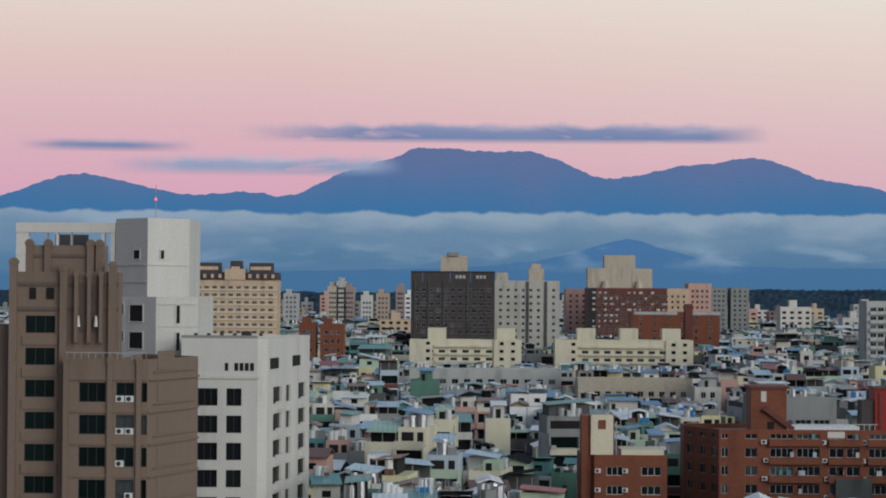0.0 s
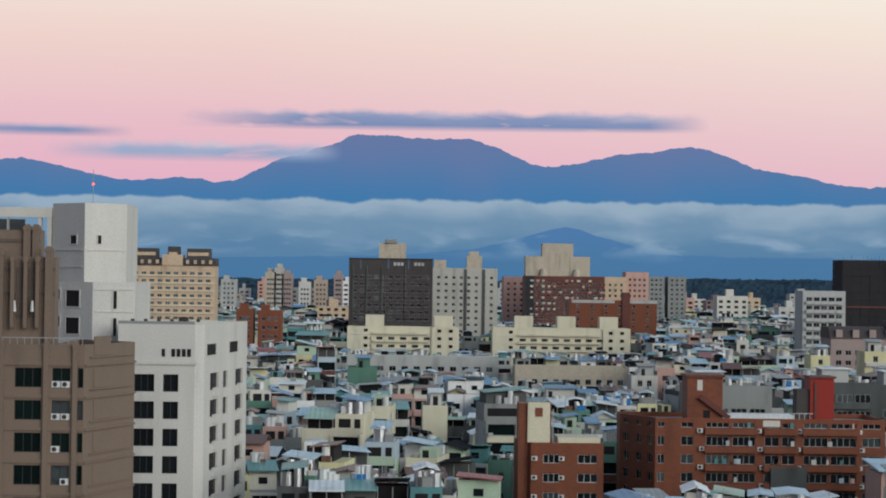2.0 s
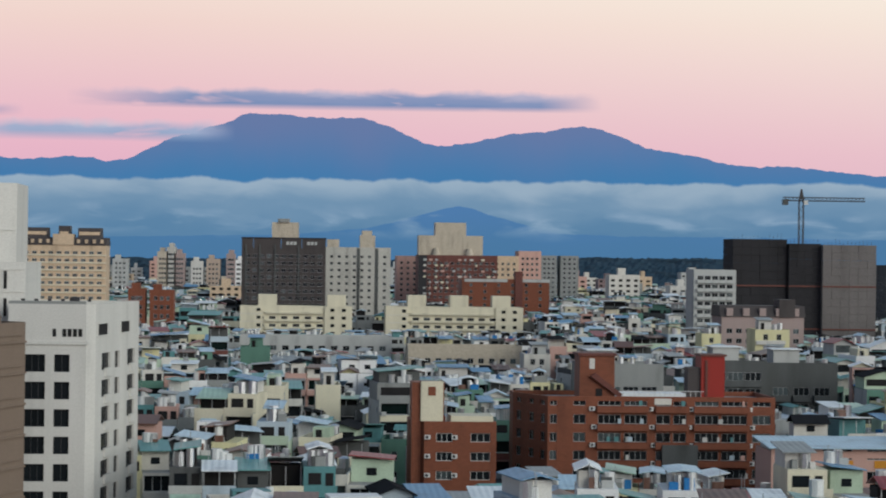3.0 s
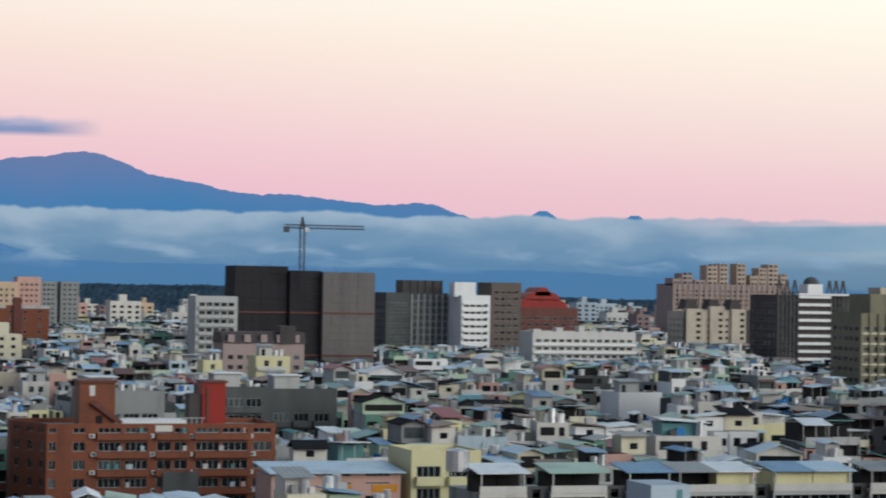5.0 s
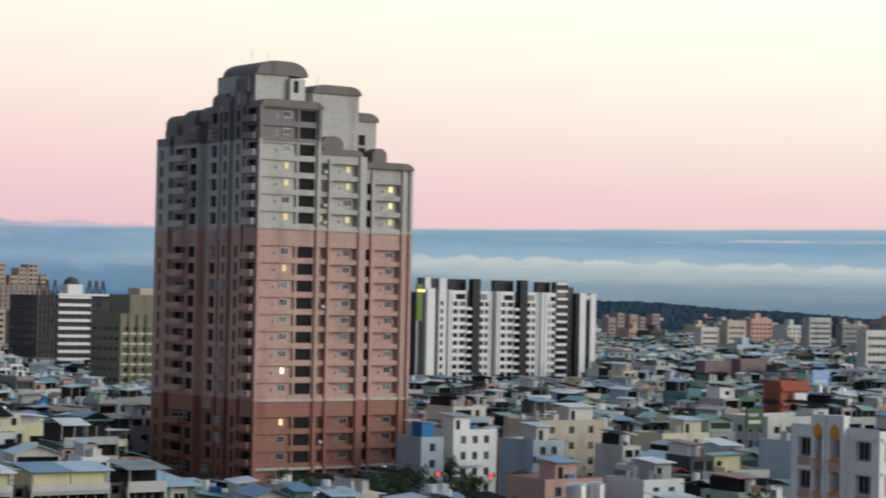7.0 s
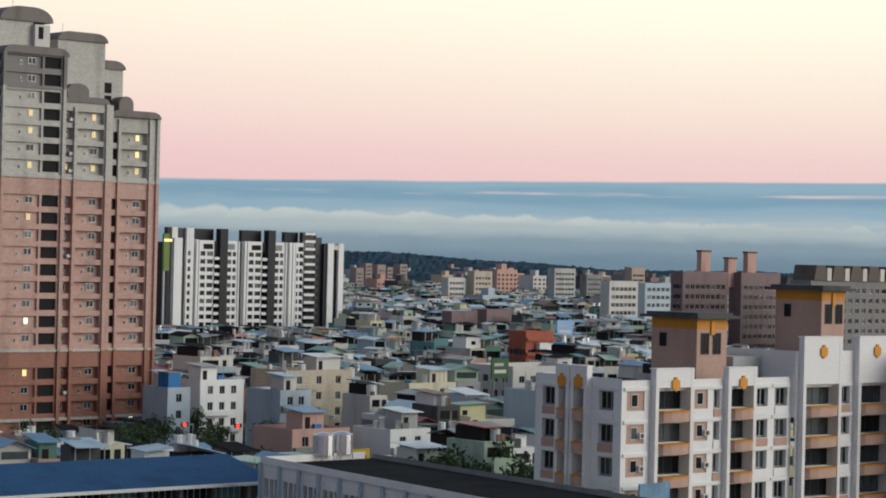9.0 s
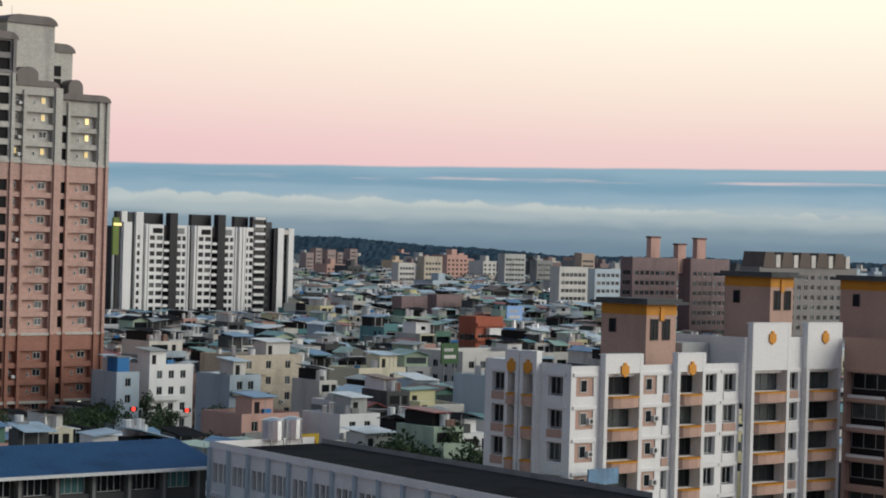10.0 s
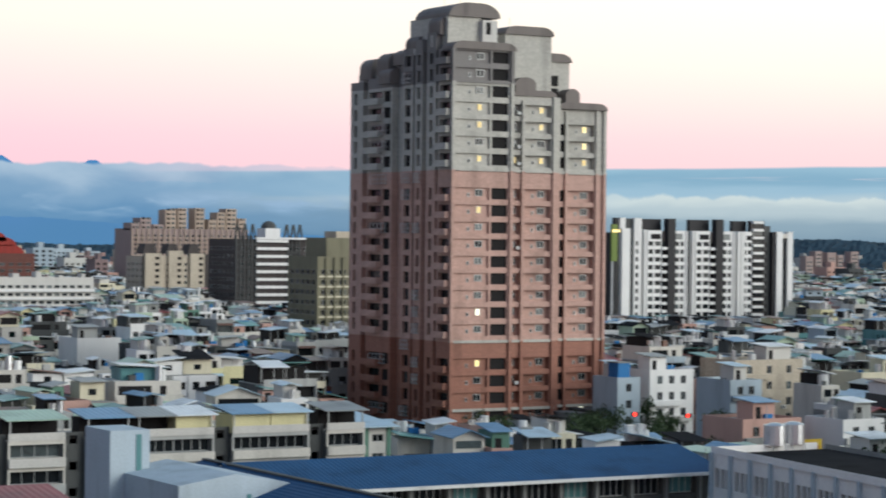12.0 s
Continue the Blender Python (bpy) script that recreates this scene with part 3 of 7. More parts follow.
STREAK_S = cloud_mat("short_streak_cloud", [(0.0, (0.17, 0.23, 0.40)), (0.5, (0.24, 0.27, 0.43)), (1.0, (0.50, 0.42, 0.52))],
                     (0.40, 1.6), 3.72, 0.16, 0.14, 3.36, 0.80, 8.0, 0.12)
sky_strip("backdrop_short_cloud", "short thin mauve streak of cloud", -10.6, -6.2, 3.2, 3.9, 4310, STREAK_S, (1.2, 1.5))
sky_strip("backdrop_pale_cloud", "pale ragged cloud lying on the range", -8.5, -1.0, 2.6, 3.6, 4320, STREAK_L, (2, 1))
sky_strip("backdrop_pink_cloud", "thin pink streaks in the cloud layer", 30, 58, 1.45, 2.1, 4380, PINKISH, (3, 4))
BILLOW = cloud_mat("billow_cloud", [(0.0, (0.155, 0.215, 0.275)), (0.45, (0.22, 0.28, 0.33)), (0.75, (0.37, 0.41, 0.43)), (1.0, (0.48, 0.50, 0.49))],
                   (0.55, 2.2), 1.18, 0.07, 0.62, None, 1.0, 11.0, 0.10, -0.012)
sky_strip("backdrop_billows", "pale billowing cloud tops low over the plain", 31, 62, -0.3, 1.7, 4400, BILLOW, (5, 3))

# far woods: a low belt of trees on rising ground, and a hill to the right
v, f = [], []
NA, NR = 900, 30
for i in range(NA + 1):
    a = -14 + 76 * i / NA
    for j in range(NR + 1):
        s = j / NR
        r = 2350 + 650 * s
        crest = 31 + 5 * noise.noise((a * 0.4, 2, 0)) + 15 * math.exp(-((a - 39.5) / 3.5) ** 2) + 8 * math.exp(-((a - 9) / 4.0) ** 2)
        z = crest * min(1, s * 1.6) ** 0.8 + 3.5 * noise.noise((a * 7, s * 24, 1)) * min(1, s * 4) + 2.0 * noise.noise((a * 20, s * 40, 3)) * min(1, s * 4)
        v.append(at_bearing(a, r, z - 1.0 if j else -2.0))
for i in range(NA):
    for j in range(NR):
        k = i * (NR + 1) + j
        f.append((k, k + NR + 1, k + NR + 2, k + 1))
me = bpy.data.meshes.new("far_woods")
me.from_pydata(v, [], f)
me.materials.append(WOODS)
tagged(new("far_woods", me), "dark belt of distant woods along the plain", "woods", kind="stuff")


# ---------------------------------------------------------------- main buildings
TAKEN = []          # ground already built on


def claim(x0, y0, x1, y1, m=2.0):
    TAKEN.append((x0 - m, y0 - m, x1 + m, y1 + m))


SIGHTS = []           # bearing from, to, distance, height down to which the camera sees a front


def show_front(x0, x1, y, z, m=0.3):
    """Caps houses before this front at the camera's sight line, so that it shows down to height z."""
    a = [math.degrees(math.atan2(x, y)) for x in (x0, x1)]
    SIGHTS.append((min(a) - m, max(a) + m, math.hypot((x0 + x1) / 2, y), z))


def cap_to_view(x0, x1, y, h):
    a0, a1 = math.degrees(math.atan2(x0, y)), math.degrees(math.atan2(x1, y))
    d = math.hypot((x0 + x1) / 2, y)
    for b0, b1, r, z in SIGHTS:
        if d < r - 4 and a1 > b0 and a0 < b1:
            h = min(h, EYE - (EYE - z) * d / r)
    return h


def free(x0, y0, x1, y1):
    return all(x1 < a or x0 > c or y1 < b or y0 > d for a, b, c, d in TAKEN)


def rib(parent, x, y, z0, z1, w=0.7, d=0.5, material=BROWN):
    """Pilaster with a small rounded head."""
    g = Geo()
    g.box(x - w / 2, y - d, z0, x + w / 2, y + 0.3, z1, material)
    g.prism([(x - w / 2 - 0.08, z1), (x + w / 2 + 0.08, z1), (x + w / 2 + 0.08, z1 + 0.3), (x + w * 0.25, z1 + 0.6), (x - w * 0.25, z1 + 0.6),
             (x - w / 2 - 0.08, z1 + 0.3)], y - d - 0.05, y + 0.35, material, "y")
    return part("pilaster", g, parent)


def air_conditioner(x, y, z, rot=0.0):
    t = thing("air_conditioner", "white outdoor air conditioner unit hung on a wall", "air conditioner", (x, y, z), "outdoor air conditioners")
    t.rotation_euler[2] = radians(rot)
    g = Geo()
    g.box(-0.42, -0.36, 0, 0.42, 0.0, 0.62, FRAME_W)
    part("casing", g, t, local=True)
    h = Geo()
    h.tube(0, 0, 0, 0.03, 0.24, FRAME_D, 12)
    part("fan_grille", h, t, at=pose(-0.08, -0.36, 0.31, 90, 0, 0), local=True)
    return t


# ---- taupe tower and its lower wing
claim(-60, 200, -14, 292)
brown = flat_building("apartment_tower", "taupe tiled apartment tower with dark windows and ribbed top", "apartment tower",
                      [(-43.6, 230), (-32.7, 230), (-32.9, 234), (-43.6, 234)], 37.5, BROWN,
                      [[(1.5, 4.5, "w")]], fh=3.23, base=1.4, floors=10, parapet=1.0, depth=0.45, glass=GLASS_G, frame_m=FRAME_D, sill=0.85, head=2.6, pale=0.0, panes=True)
for x, z in ((-43.3, 38.3), (-38.2, 37.6), (-33.3, 38.0)):
    rib(brown, x, 230, 0, z, 0.75, 0.55)
for k, z in enumerate((36.1, 33.6)):
    extra_box(brown, "string_course", -43.6, 229.82, z, -32.7, 230.0, z + 0.35, BROWN_D)
for i in range(10):
    z = 1.4 + 3.23 * i
    extra_box(brown, "spandrel", -42.4, 229.86, z - 0.35, -38.8, 230.0, z + 0.62, BROWN)
for x0, x1 in ((-41.7, -41.05), (-40.0, -39.2)):
    extra_box(brown, "vent_window", x0, 229.9, 34.75, x1, 230.02, 35.9, VOID)
for x in (-36.9, -35.6, -34.4):
    rib(brown, x, 229.8, 30.4, 37.0, 0.35, 0.6)
# darker taupe sheets stand for the shaded tall openings
for x in (-36.25, -35.0):
    extra_box(brown, "tall_opening", x - 0.32, 229.88, 31.4, x + 0.32, 230.02, 36.2, BROWN_D)
for x in (-36.7, -34.9):
    g = Geo()
    g.tube(x, 229.45, 32.0, 33.1, 0.22, FRAME_W, 10, 0.12)
    part("wall_lantern", g, brown, "white wall lantern")
pent = flat_building("rooftop_block", "taupe tiled rooftop block on the apartment tower", "rooftop block",
                     [(-42.3, 230.9), (-34.4, 230.9), (-34.4, 233.9), (-42.3, 233.9)], 40.2, BROWN, [], z0=36.5, parapet=0.6)
for x in (-41.9, -40.0, -35.7, -34.8):
    rib(pent, x, 230.9, 36.5, 40.2, 0.7, 0.4)
extra_box(pent, "string_course", -42.3, 230.75, 39.0, -34.4, 230.9, 39.3, BROWN_D)
low = flat_building("apartment_wing", "taupe tiled wing of the apartment tower, lower", "apartment wing",
                    [(-56, 231.5), (-43.7, 231.5), (-43.7, 236), (-56, 236)], 32.1, BROWN, [[(2, 5, "w"), (8, 10.5, "w")]], fh=3.23, base=1.4,
                    glass=GLASS_G, frame_m=FRAME_D, depth=0.4)
WING = [(-37.9, 228), (-29.4, 228), (-25.7, 240), (-32.6, 247), (-32.6, 229.9), (-37.9, 229.9)]
wing = flat_building("apartment_wing", "taupe tiled wing with green glass windows and air conditioners", "apartment wing", WING, 28.8, BROWN,
                     [[(1.6, 4.25, "w"), (5.3, 7.1, "w"), (7.85, 8.4, "n")]], fh=3.23, base=1.1, floors=8, parapet=1.1, depth=0.55,
                     glass=GLASS_G, frame_m=FRAME_D, sill=0.8, head=2.75, pale=0.05, panes=True)
for i in range(9):
    z = 1.1 + 3.23 * i
    L = math.hypot(3.7, 12)
    for zz, h, out, a, b in ((z - 0.3, 0.22, 0.2, 0.05, L - 0.05), (z + 0.5, 0.14, 0.16, 1.2, L - 1.0)):
        g = Geo()
        g.box(a - L / 2, -out, 0, b - L / 2, 0.02, h, BROWN)
        part("string_course", g, wing, at=edge_pose(WING[1], WING[2], L / 2, zz, 0))
    g = Geo()
    g.box(2.2 - L / 2, -0.07, 0, 6.2 - L / 2, 0.02, 1.9, BROWN)
    part("recessed_panel", g, wing, at=edge_pose(WING[1], WING[2], L / 2, z + 0.75, 0))
    extra_box(wing, "string_course", -37.8, 227.85, z - 0.25, -29.5, 228.0, z + 0.05, BROWN)
for x in (-37.6, -33.2, -30.3):
    rib(wing, x, 228, 0, 28.5, 0.5, 0.3)
for i in range(8):
    z = 1.1 + 3.23 * i
    for dx in (0, 0.95):
        if (i * 3 + int(dx * 2)) % 4:
            air_conditioner(-32.2 + dx, 228.25, z + 0.82)
g = Geo()
for i in range(12):
    g.box(-37.6 + i * 0.72, 228.2, 28.8, -37.55 + i * 0.72, 228.25, 29.4, PIPE)
g.box(-37.7, 228.18, 29.4, -29.6, 228.27, 29.48, PIPE)
single("roof_railing", g, "thin grey steel railing on the wing's roof edge", "railing", at=pose(0, 0, 0))

# ---- white tower behind it
TOPF = [(-39.3, 273.5), (-34.9, 269), (-30.3, 272.0), (-30.3, 284), (-39.3, 284)]
wt = flat_building("apartment_tower", "white rendered apartment tower with few dark windows", "apartment tower", TOPF, 44.2, WHITE, [], z0=28.0, parapet=0.8)
STEPF = [(-39.0, 271.2), (-33.6, 267), (-28.8, 268.2), (-28.8, 286), (-39.0, 286)]
flat_building("apartment_tower", "white rendered lower step of the apartment tower", "apartment tower", STEPF, 34.9, WHITE, [], z0=0.0, parapet=0.6)


def on_wall(parent, name, p0, p1, u, z, w, h, material, proud=0.03, frame_m=None):
    g = Geo()
    g.box(-w / 2, -proud, 0, w / 2, 0.05, h, material)
    if frame_m:
        t = 0.12
        for a, b, c, d in ((-w / 2 - t, -t, w / 2 + t, 0), (-w / 2 - t, h, w / 2 + t, h + t), (-w / 2 - t, 0, -w / 2, h), (w / 2, 0, w / 2 + t, h)):
            g.box(a, -proud - 0.08, b, c, 0.05, d, frame_m)
    return part(name, g, parent, at=edge_pose(p0, p1, u, z, 0.0))


on_wall(wt, "window", TOPF[0], TOPF[1], 4.2, 39.4, 1.2, 1.0, VOID, 0.02, WHITE)
on_wall(wt, "window", TOPF[1], TOPF[2], 1.9, 39.4, 0.45, 1.0, VOID, 0.02, WHITE)
for zz in (32.0, 28.8):
    on_wall(wt, "window", STEPF[0], STEPF[1], 3.6, zz, 2.2, 1.9, VOID, 0.02, WHITE)
    on_wall(wt, "window", STEPF[0], STEPF[1], 1.0, zz + 0.8, 1.0, 1.2, VOID, 0.02, WHITE)
    on_wall(wt, "window", STEPF[1], STEPF[2], 2.6, zz - 0.2, 0.4, 2.1, VOID, 0.02, WHITE)
for p0, p1, zz in ((TOPF[0], TOPF[1], 38.6), (TOPF[1], TOPF[2], 38.6), (TOPF[0], TOPF[1], 36.6), (STEPF[1], STEPF[2], 34.0), (STEPF[1], STEPF[2], 31.4)):
    L = math.hypot(p1[0] - p0[0], p1[1] - p0[1])
    on_wall(wt, "string_course", p0, p1, L / 2, zz, L - 0.6, 0.15, WHITE, 0.12)
pg = thing("roof_pergola", "white concrete roof frame open to the sky", "roof frame", (-45, 273, 28))
g = Geo()
g.box(-51.2, 273, 42.5, -39.35, 274.2, 43.7, WHITE)
part("beam", g, pg)
for x0, x1, m_ in ((-51.2, -49.7, WHITE), (-41.0, -40.6, WHITE), (-39.9, -39.4, WHITE), (-47.6, -47.45, PIPE), (-46.4, -46.2, FRAME_W), (-44.7, -44.55, PIPE)):
    extra_box(pg, "post", x0, 273.1, 30.0, x1, 274.1, 42.5, m_)
extra_box(pg, "back_wall", -47.5, 279, 30, -43.5, 279.4, 42.4, GREY_D)
extra_box(pg, "lower_wall", -49.7, 273.4, 0, -41.0, 273.9, 40.6, WHITE)
am = thing("antenna_mast", "thin antenna mast with a red lamp", "antenna", (-35, 277, 43.3))
g = Geo()
g.tube(0, 0, 0, 5.2, 0.05, PIPE, 6, 0.03)
part("pole", g, am, local=True)
g = Geo()
g.tube(0, 0, 3.3, 3.55, 0.12, glow("red_lamp", (1, 0.08, 0.05), 3.0), 8)
part("lamp", g, am, local=True)

# ---- white block with the rounded corner
WF = [(-30, 262), (-21.2, 262), (-20.2, 263.2), (-16.6, 285), (-30, 285)]
wb = flat_building("apartment_block", "white rendered apartment block with square dark windows", "apartment block", WF, 30.2, WHITE,
                   [[(1.9, 4.2, "w"), (5.2, 6.95, "w")], [], [(3.0, 7.2, "w"), (9.5, 12.0, "n"), (16.0, 20.0, "w")]],
                   fh=3.12, base=3.0, floors=7, pale=0.0, panes=True, parapet=0.8, depth=0.7, glass=GLASS, frame_m=FRAME_D, sill=0.75, head=2.75)
for x0, x1 in ((-25.0, -24.6), (-23.9, -23.45), (-23.3, -22.85), (-22.7, -22.25), (-22.1, -21.65)):
    extra_box(wb, "vent_window", x0, 261.97, 26.5, x1, 262.06, 27.4, VOID)
extra_box(wb, "string_course", -30, 261.8, 25.6, -21.0, 262.02, 26.0, WHITE)
for u, w in ((3.2, 4.6), (14.5, 4.5)):
    on_wall(wb, "window", WF[2], WF[3], u, 26.6, w, 1.3, VOID, 0.02, WHITE)
for i in range(7):
    on_wall(wb, "balcony", WF[2], WF[3], 6.0, 3.0 + 3.12 * i, 3.4, 1.0, WHITE, 0.25)
    on_wall(wb, "balcony", WF[2], WF[3], 18.6, 3.0 + 3.12 * i, 3.0, 1.0, WHITE, 0.25)
extra_box(wb, "roof_edge", -30.0, 262.05, 30.2, -21.3, 262.6, 30.55, GREY)
extra_box(wb, "roof_fan", -23.3, 264, 29.4, -22.2, 265, 31.0, FRAME_D)
for i in range(6):
    extra_box(wb, "roof_post", -28.6 + i * 1.5, 262.1, 30.5, -28.2 + i * 1.5, 262.5, 30.8, FRAME_D)

# ---- pink tower
claim(196, 345, 256, 402)
claim(190, 256, 222, 296, 0.0)
claim(222, 284, 246, 345, 0.0)      # the street and its trees
FL = 3.1


def tower_zone(z):
    return PINK_D if z < 18.2 else PINK if z < 49.4 else T_GREY if z < 65.4 else T_GREY_D


def tower_face(parent, p0, p1, ztop, cols, lit=0.0, seed=0, depth=0.9):
    """One face of the tower, zone by zone; cols: (from, to, kind) with kind p panel recess with a small window, v void, w windows, b bay balcony."""
    rng = random.Random(seed)
    cuts = [0.0, 18.2, 49.4, 65.4, 99]
    for c0, c1 in zip(cuts, cuts[1:]):
        if c0 >= ztop:
            break
        c1 = min(c1, ztop)
        g, rows = Geo(), []
        m_ = tower_zone(c0 + 0.1)
        i0 = 0
        while i0 * FL < c1:
            zf = i0 * FL + 0.3
            i0 += 1
            if zf + 0.25 < c0 or zf + 2.6 > c1 - 0.2 or not cols:
                continue
            rows.append((zf + 0.35, zf + 2.5, [(a, b) for a, b, _ in cols]))
        wall_run(g, p0, p1, c0, c1, rows, m_, depth, m_, m_)
        part("wall", g, parent)
        for za, zb, _ in rows:
            for a, b, kind in cols:
                w = b - a
                if kind == "v":
                    h = Geo()
                    # near-black box fills the void as its shade
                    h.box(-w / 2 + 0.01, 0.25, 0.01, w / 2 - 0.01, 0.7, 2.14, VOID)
                    h.box(-w / 2, -0.05, -0.3, w / 2, 0.02, 0.1, m_)
                    part("balcony_recess", h, parent, at=edge_pose(p0, p1, (a + b) / 2, za, 0.1))
                    continue
                gl = GLASS if rng.random() < 0.7 else GLASS_P
                if rng.random() < (lit * 5 if za > 47 else lit):
                    gl = rng.choice((LIT_DIM, LIT_DIM, LIT_DIM, LIT, LIT_W))
                if kind == "p":
                    ww = min(0.9 if gl in (LIT, LIT_DIM, LIT_W) else 1.6, w * 0.42)
                    u = a + w * (0.72 if w > 4 else 0.35)
                    part("window", window_mesh(ww, 1.2, gl, FRAME_A, 1), parent, at=edge_pose(p0, p1, u, za + 0.65, depth - 0.14))
                    if w > 4:
                        part("vent_window", window_mesh(0.45, 0.7, GLASS, FRAME_A, 0), parent, at=edge_pose(p0, p1, a + w * 0.42, za + 0.5, depth - 0.14))
                    if rng.random() < 0.3 and w < 5.5:
                        q = edge_pose(p0, p1, a + w * 0.72, za + 0.3, 0.25)
                        h = Geo()
                        h.box(-0.4, -0.3, 0, 0.4, 0.25, 0.6, FRAME_W)
                        part("air_conditioner_box", h, parent, at=q)
                elif kind == "w":
                    part("window", window_mesh(w - 0.06, 2.0, gl, FRAME_D, 1), parent, at=edge_pose(p0, p1, (a + b) / 2, za + 0.08, 0.5))
                elif kind == "b":
                    h = Geo()
                    h.box(-w / 2 - 0.25, -1.1, -0.25, w / 2 + 0.25, -0.95, 0.85, m_)
                    h.box(-w / 2 - 0.25, -1.1, -0.35, w / 2 + 0.25, 0.0, -0.25, m_)
                    h.box(-w / 2 - 0.25, -0.95, -0.25, -w / 2 - 0.1, 0.0, 0.85, m_)
                    h.box(w / 2 + 0.1, -0.95, -0.25, w / 2 + 0.25, 0.0, 0.85, m_)
                    part("balcony", h, parent, at=edge_pose(p0, p1, (a + b) / 2, za, 0))
                    part("window", window_mesh(w, 2.1, gl, FRAME_D, 2), parent, at=edge_pose(p0, p1, (a + b) / 2, za, 0.75))


def vault(parent, x0, y0, x1, y1, z, rise, material=VAULT, axis="x"):
    """Roof with quarter-round edges."""
    g = Geo()
    lo, hi = (y0, y1) if axis == "x" else (x0, x1)
    r = min((hi - lo) / 2, rise * 1.6)
    pr = [(lo, z)] + [(lo + r - r * math.cos(math.pi / 2 * i / 6), z + rise * math.sin(math.pi / 2 * i / 6)) for i in range(1, 7)]
    pr += [(hi - r + r * math.sin(math.pi / 2 * i / 6), z + rise * math.cos(math.pi / 2 * i / 6)) for i in range(0, 7)]
    pr = [p for i, p in enumerate(pr) if i == 0 or p != pr[i - 1]]
    if axis == "x":
        g.prism(pr[::-1], x0, x1, material, "x")
    else:
        g.prism(pr, y0, y1, material, "y")
    return part("vaulted_roof", g, parent, "weathered grey-brown vaulted roof")


tw = thing("apartment_tower", "tall pink and grey tiled apartment tower with vaulted roofs", "apartment tower", (225, 372, 0))
# front bays
tower_face(tw, (208.2, 354), (216.4, 354), 71.4, [(0.7, 8.0, "p")], lit=0.12, seed=1, depth=0.4)
tower_face(tw, (216.4, 354), (221.4, 354), 71.4, [(0.25, 3.7, "v")], seed=1, depth=1.2)
tower_face(tw, (221.4, 354.8), (231.0, 354.8), 63.4, [(0.5, 2.2, "p"), (2.6, 8.6, "p")], lit=0.10, seed=2)
tower_face(tw, (231.0, 356.6), (233.2, 356.6), 63.4, [(0.6, 1.2, "w")], lit=0.0, seed=3)
tower_face(tw, (233.2, 357.5), (244.0, 357.5), 61.5, [(0.4, 1.7, "v"), (2.1, 8.2, "p")], lit=0.14, seed=4)
tower_face(tw, (244.0, 357.5), (244.0, 392), 61.5, [], seed=5)
tower_face(tw, (221.4, 354), (221.4, 354.8), 71.4, [])
tower_face(tw, (231.0, 354.8), (231.0, 356.6), 63.4, [])
tower_face(tw, (233.2, 356.6), (233.2, 357.5), 61.5, [])
# side bays with dark slots between them: y from, to, top, openings counted from the far end
SIDE = ((354, 359, 71.4, [(0.5, 4.4, "b")]), (360, 363.3, 74.6, [(1.0, 2.2, "w")]), (365, 367.6, 73.6, [(0.7, 1.9, "w")]),
        (368.5, 372.2, 72.2, [(0.6, 2.9, "w")]), (372.2, 376.4, 70.0, [(1.9, 2.8, "w")]), (376.4, 386, 67.4, [(0.4, 5.6, "b"), (6.2, 9.0, "v")]),
        (388, 393, 67.0, [(1.5, 2.7, "w")]))
for k, (ya, yb, zt, cols) in enumerate(SIDE):
    xa = 209.6 if ya == 372.2 else 208.2
    tower_face(tw, (xa, yb), (xa, ya), zt, cols, lit=0.0 if k else 0.02, seed=6 + k)
    tower_face(tw, (xa + 3.0, yb), (xa, yb), zt, [])
    if k:
        tower_face(tw, (xa, ya), (xa + 3.0, ya), zt, [])
extra_box(tw, "upper_block", 208.24, 360.04, 70.9, 214, 363.26, 74.5, T_GREY)
extra_box(tw, "upper_block", 208.24, 365.04, 70.9, 214, 372.1, 72.1, T_GREY)
tower_face(tw, (210.7, 393), (210.7, 358), 67.0, [])
rng = random.Random(15)
for i in range(22):
    for y0, y1 in ((369.0, 371.8), (365.3, 367.3), (378, 384)):
        if rng.random() < 0.3:
            g = Geo()
            for j in range(5):
                g.box(207.75, y0 + (y1 - y0) * j / 4 - 0.04, i * FL + 0.7, 207.83, y0 + (y1 - y0) * j / 4 + 0.04, i * FL + 2.5, FRAME_W)
            for zz in (0.7, 1.5, 2.45):
                g.box(207.7, y0, i * FL + zz, 208.2, y1, i * FL + zz + 0.09, FRAME_A)
            part("window_cage", g, tw, "pale steel window cage")
tower_face(tw, (244, 393), (221.4, 393), 63.4, [])
tower_face(tw, (221.4, 393), (208.2, 393), 67.0, [])
extra_box(tw, "upper_block", 210.4, 372.4, 66.8, 221.0, 384, 70.4, T_GREY)
extra_box(tw, "upper_block", 209.6, 384.4, 66.8, 218.0, 392.4, 68.6, T_GREY)
tower_face(tw, (221.4, 361), (221.4, 393), 71.0, [])
tower_face(tw, (221.4, 354.5), (221.4, 361), 71.4, [])
tower_face(tw, (221.4, 361), (208.2, 361), 71.4, [])
g = Geo()
for x0, y0, x1, y1, z in ((208.2, 354.02, 221.4, 361, 71.35), (221.4, 354.85, 231, 392, 63.35), (231, 356.65, 244, 392, 61.45), (208.3, 361, 221.4, 372, 71.3), (209.6, 372, 221.4, 376.4, 69.9), (208.3, 376.4, 221.4, 386, 67.3), (208.3, 386, 221.4, 393, 66.9)):
    g.face([(x0, y0, z), (x1, y0, z), (x1, y1, z), (x0, y1, z)], CONC)
part("roof_deck", g, tw)
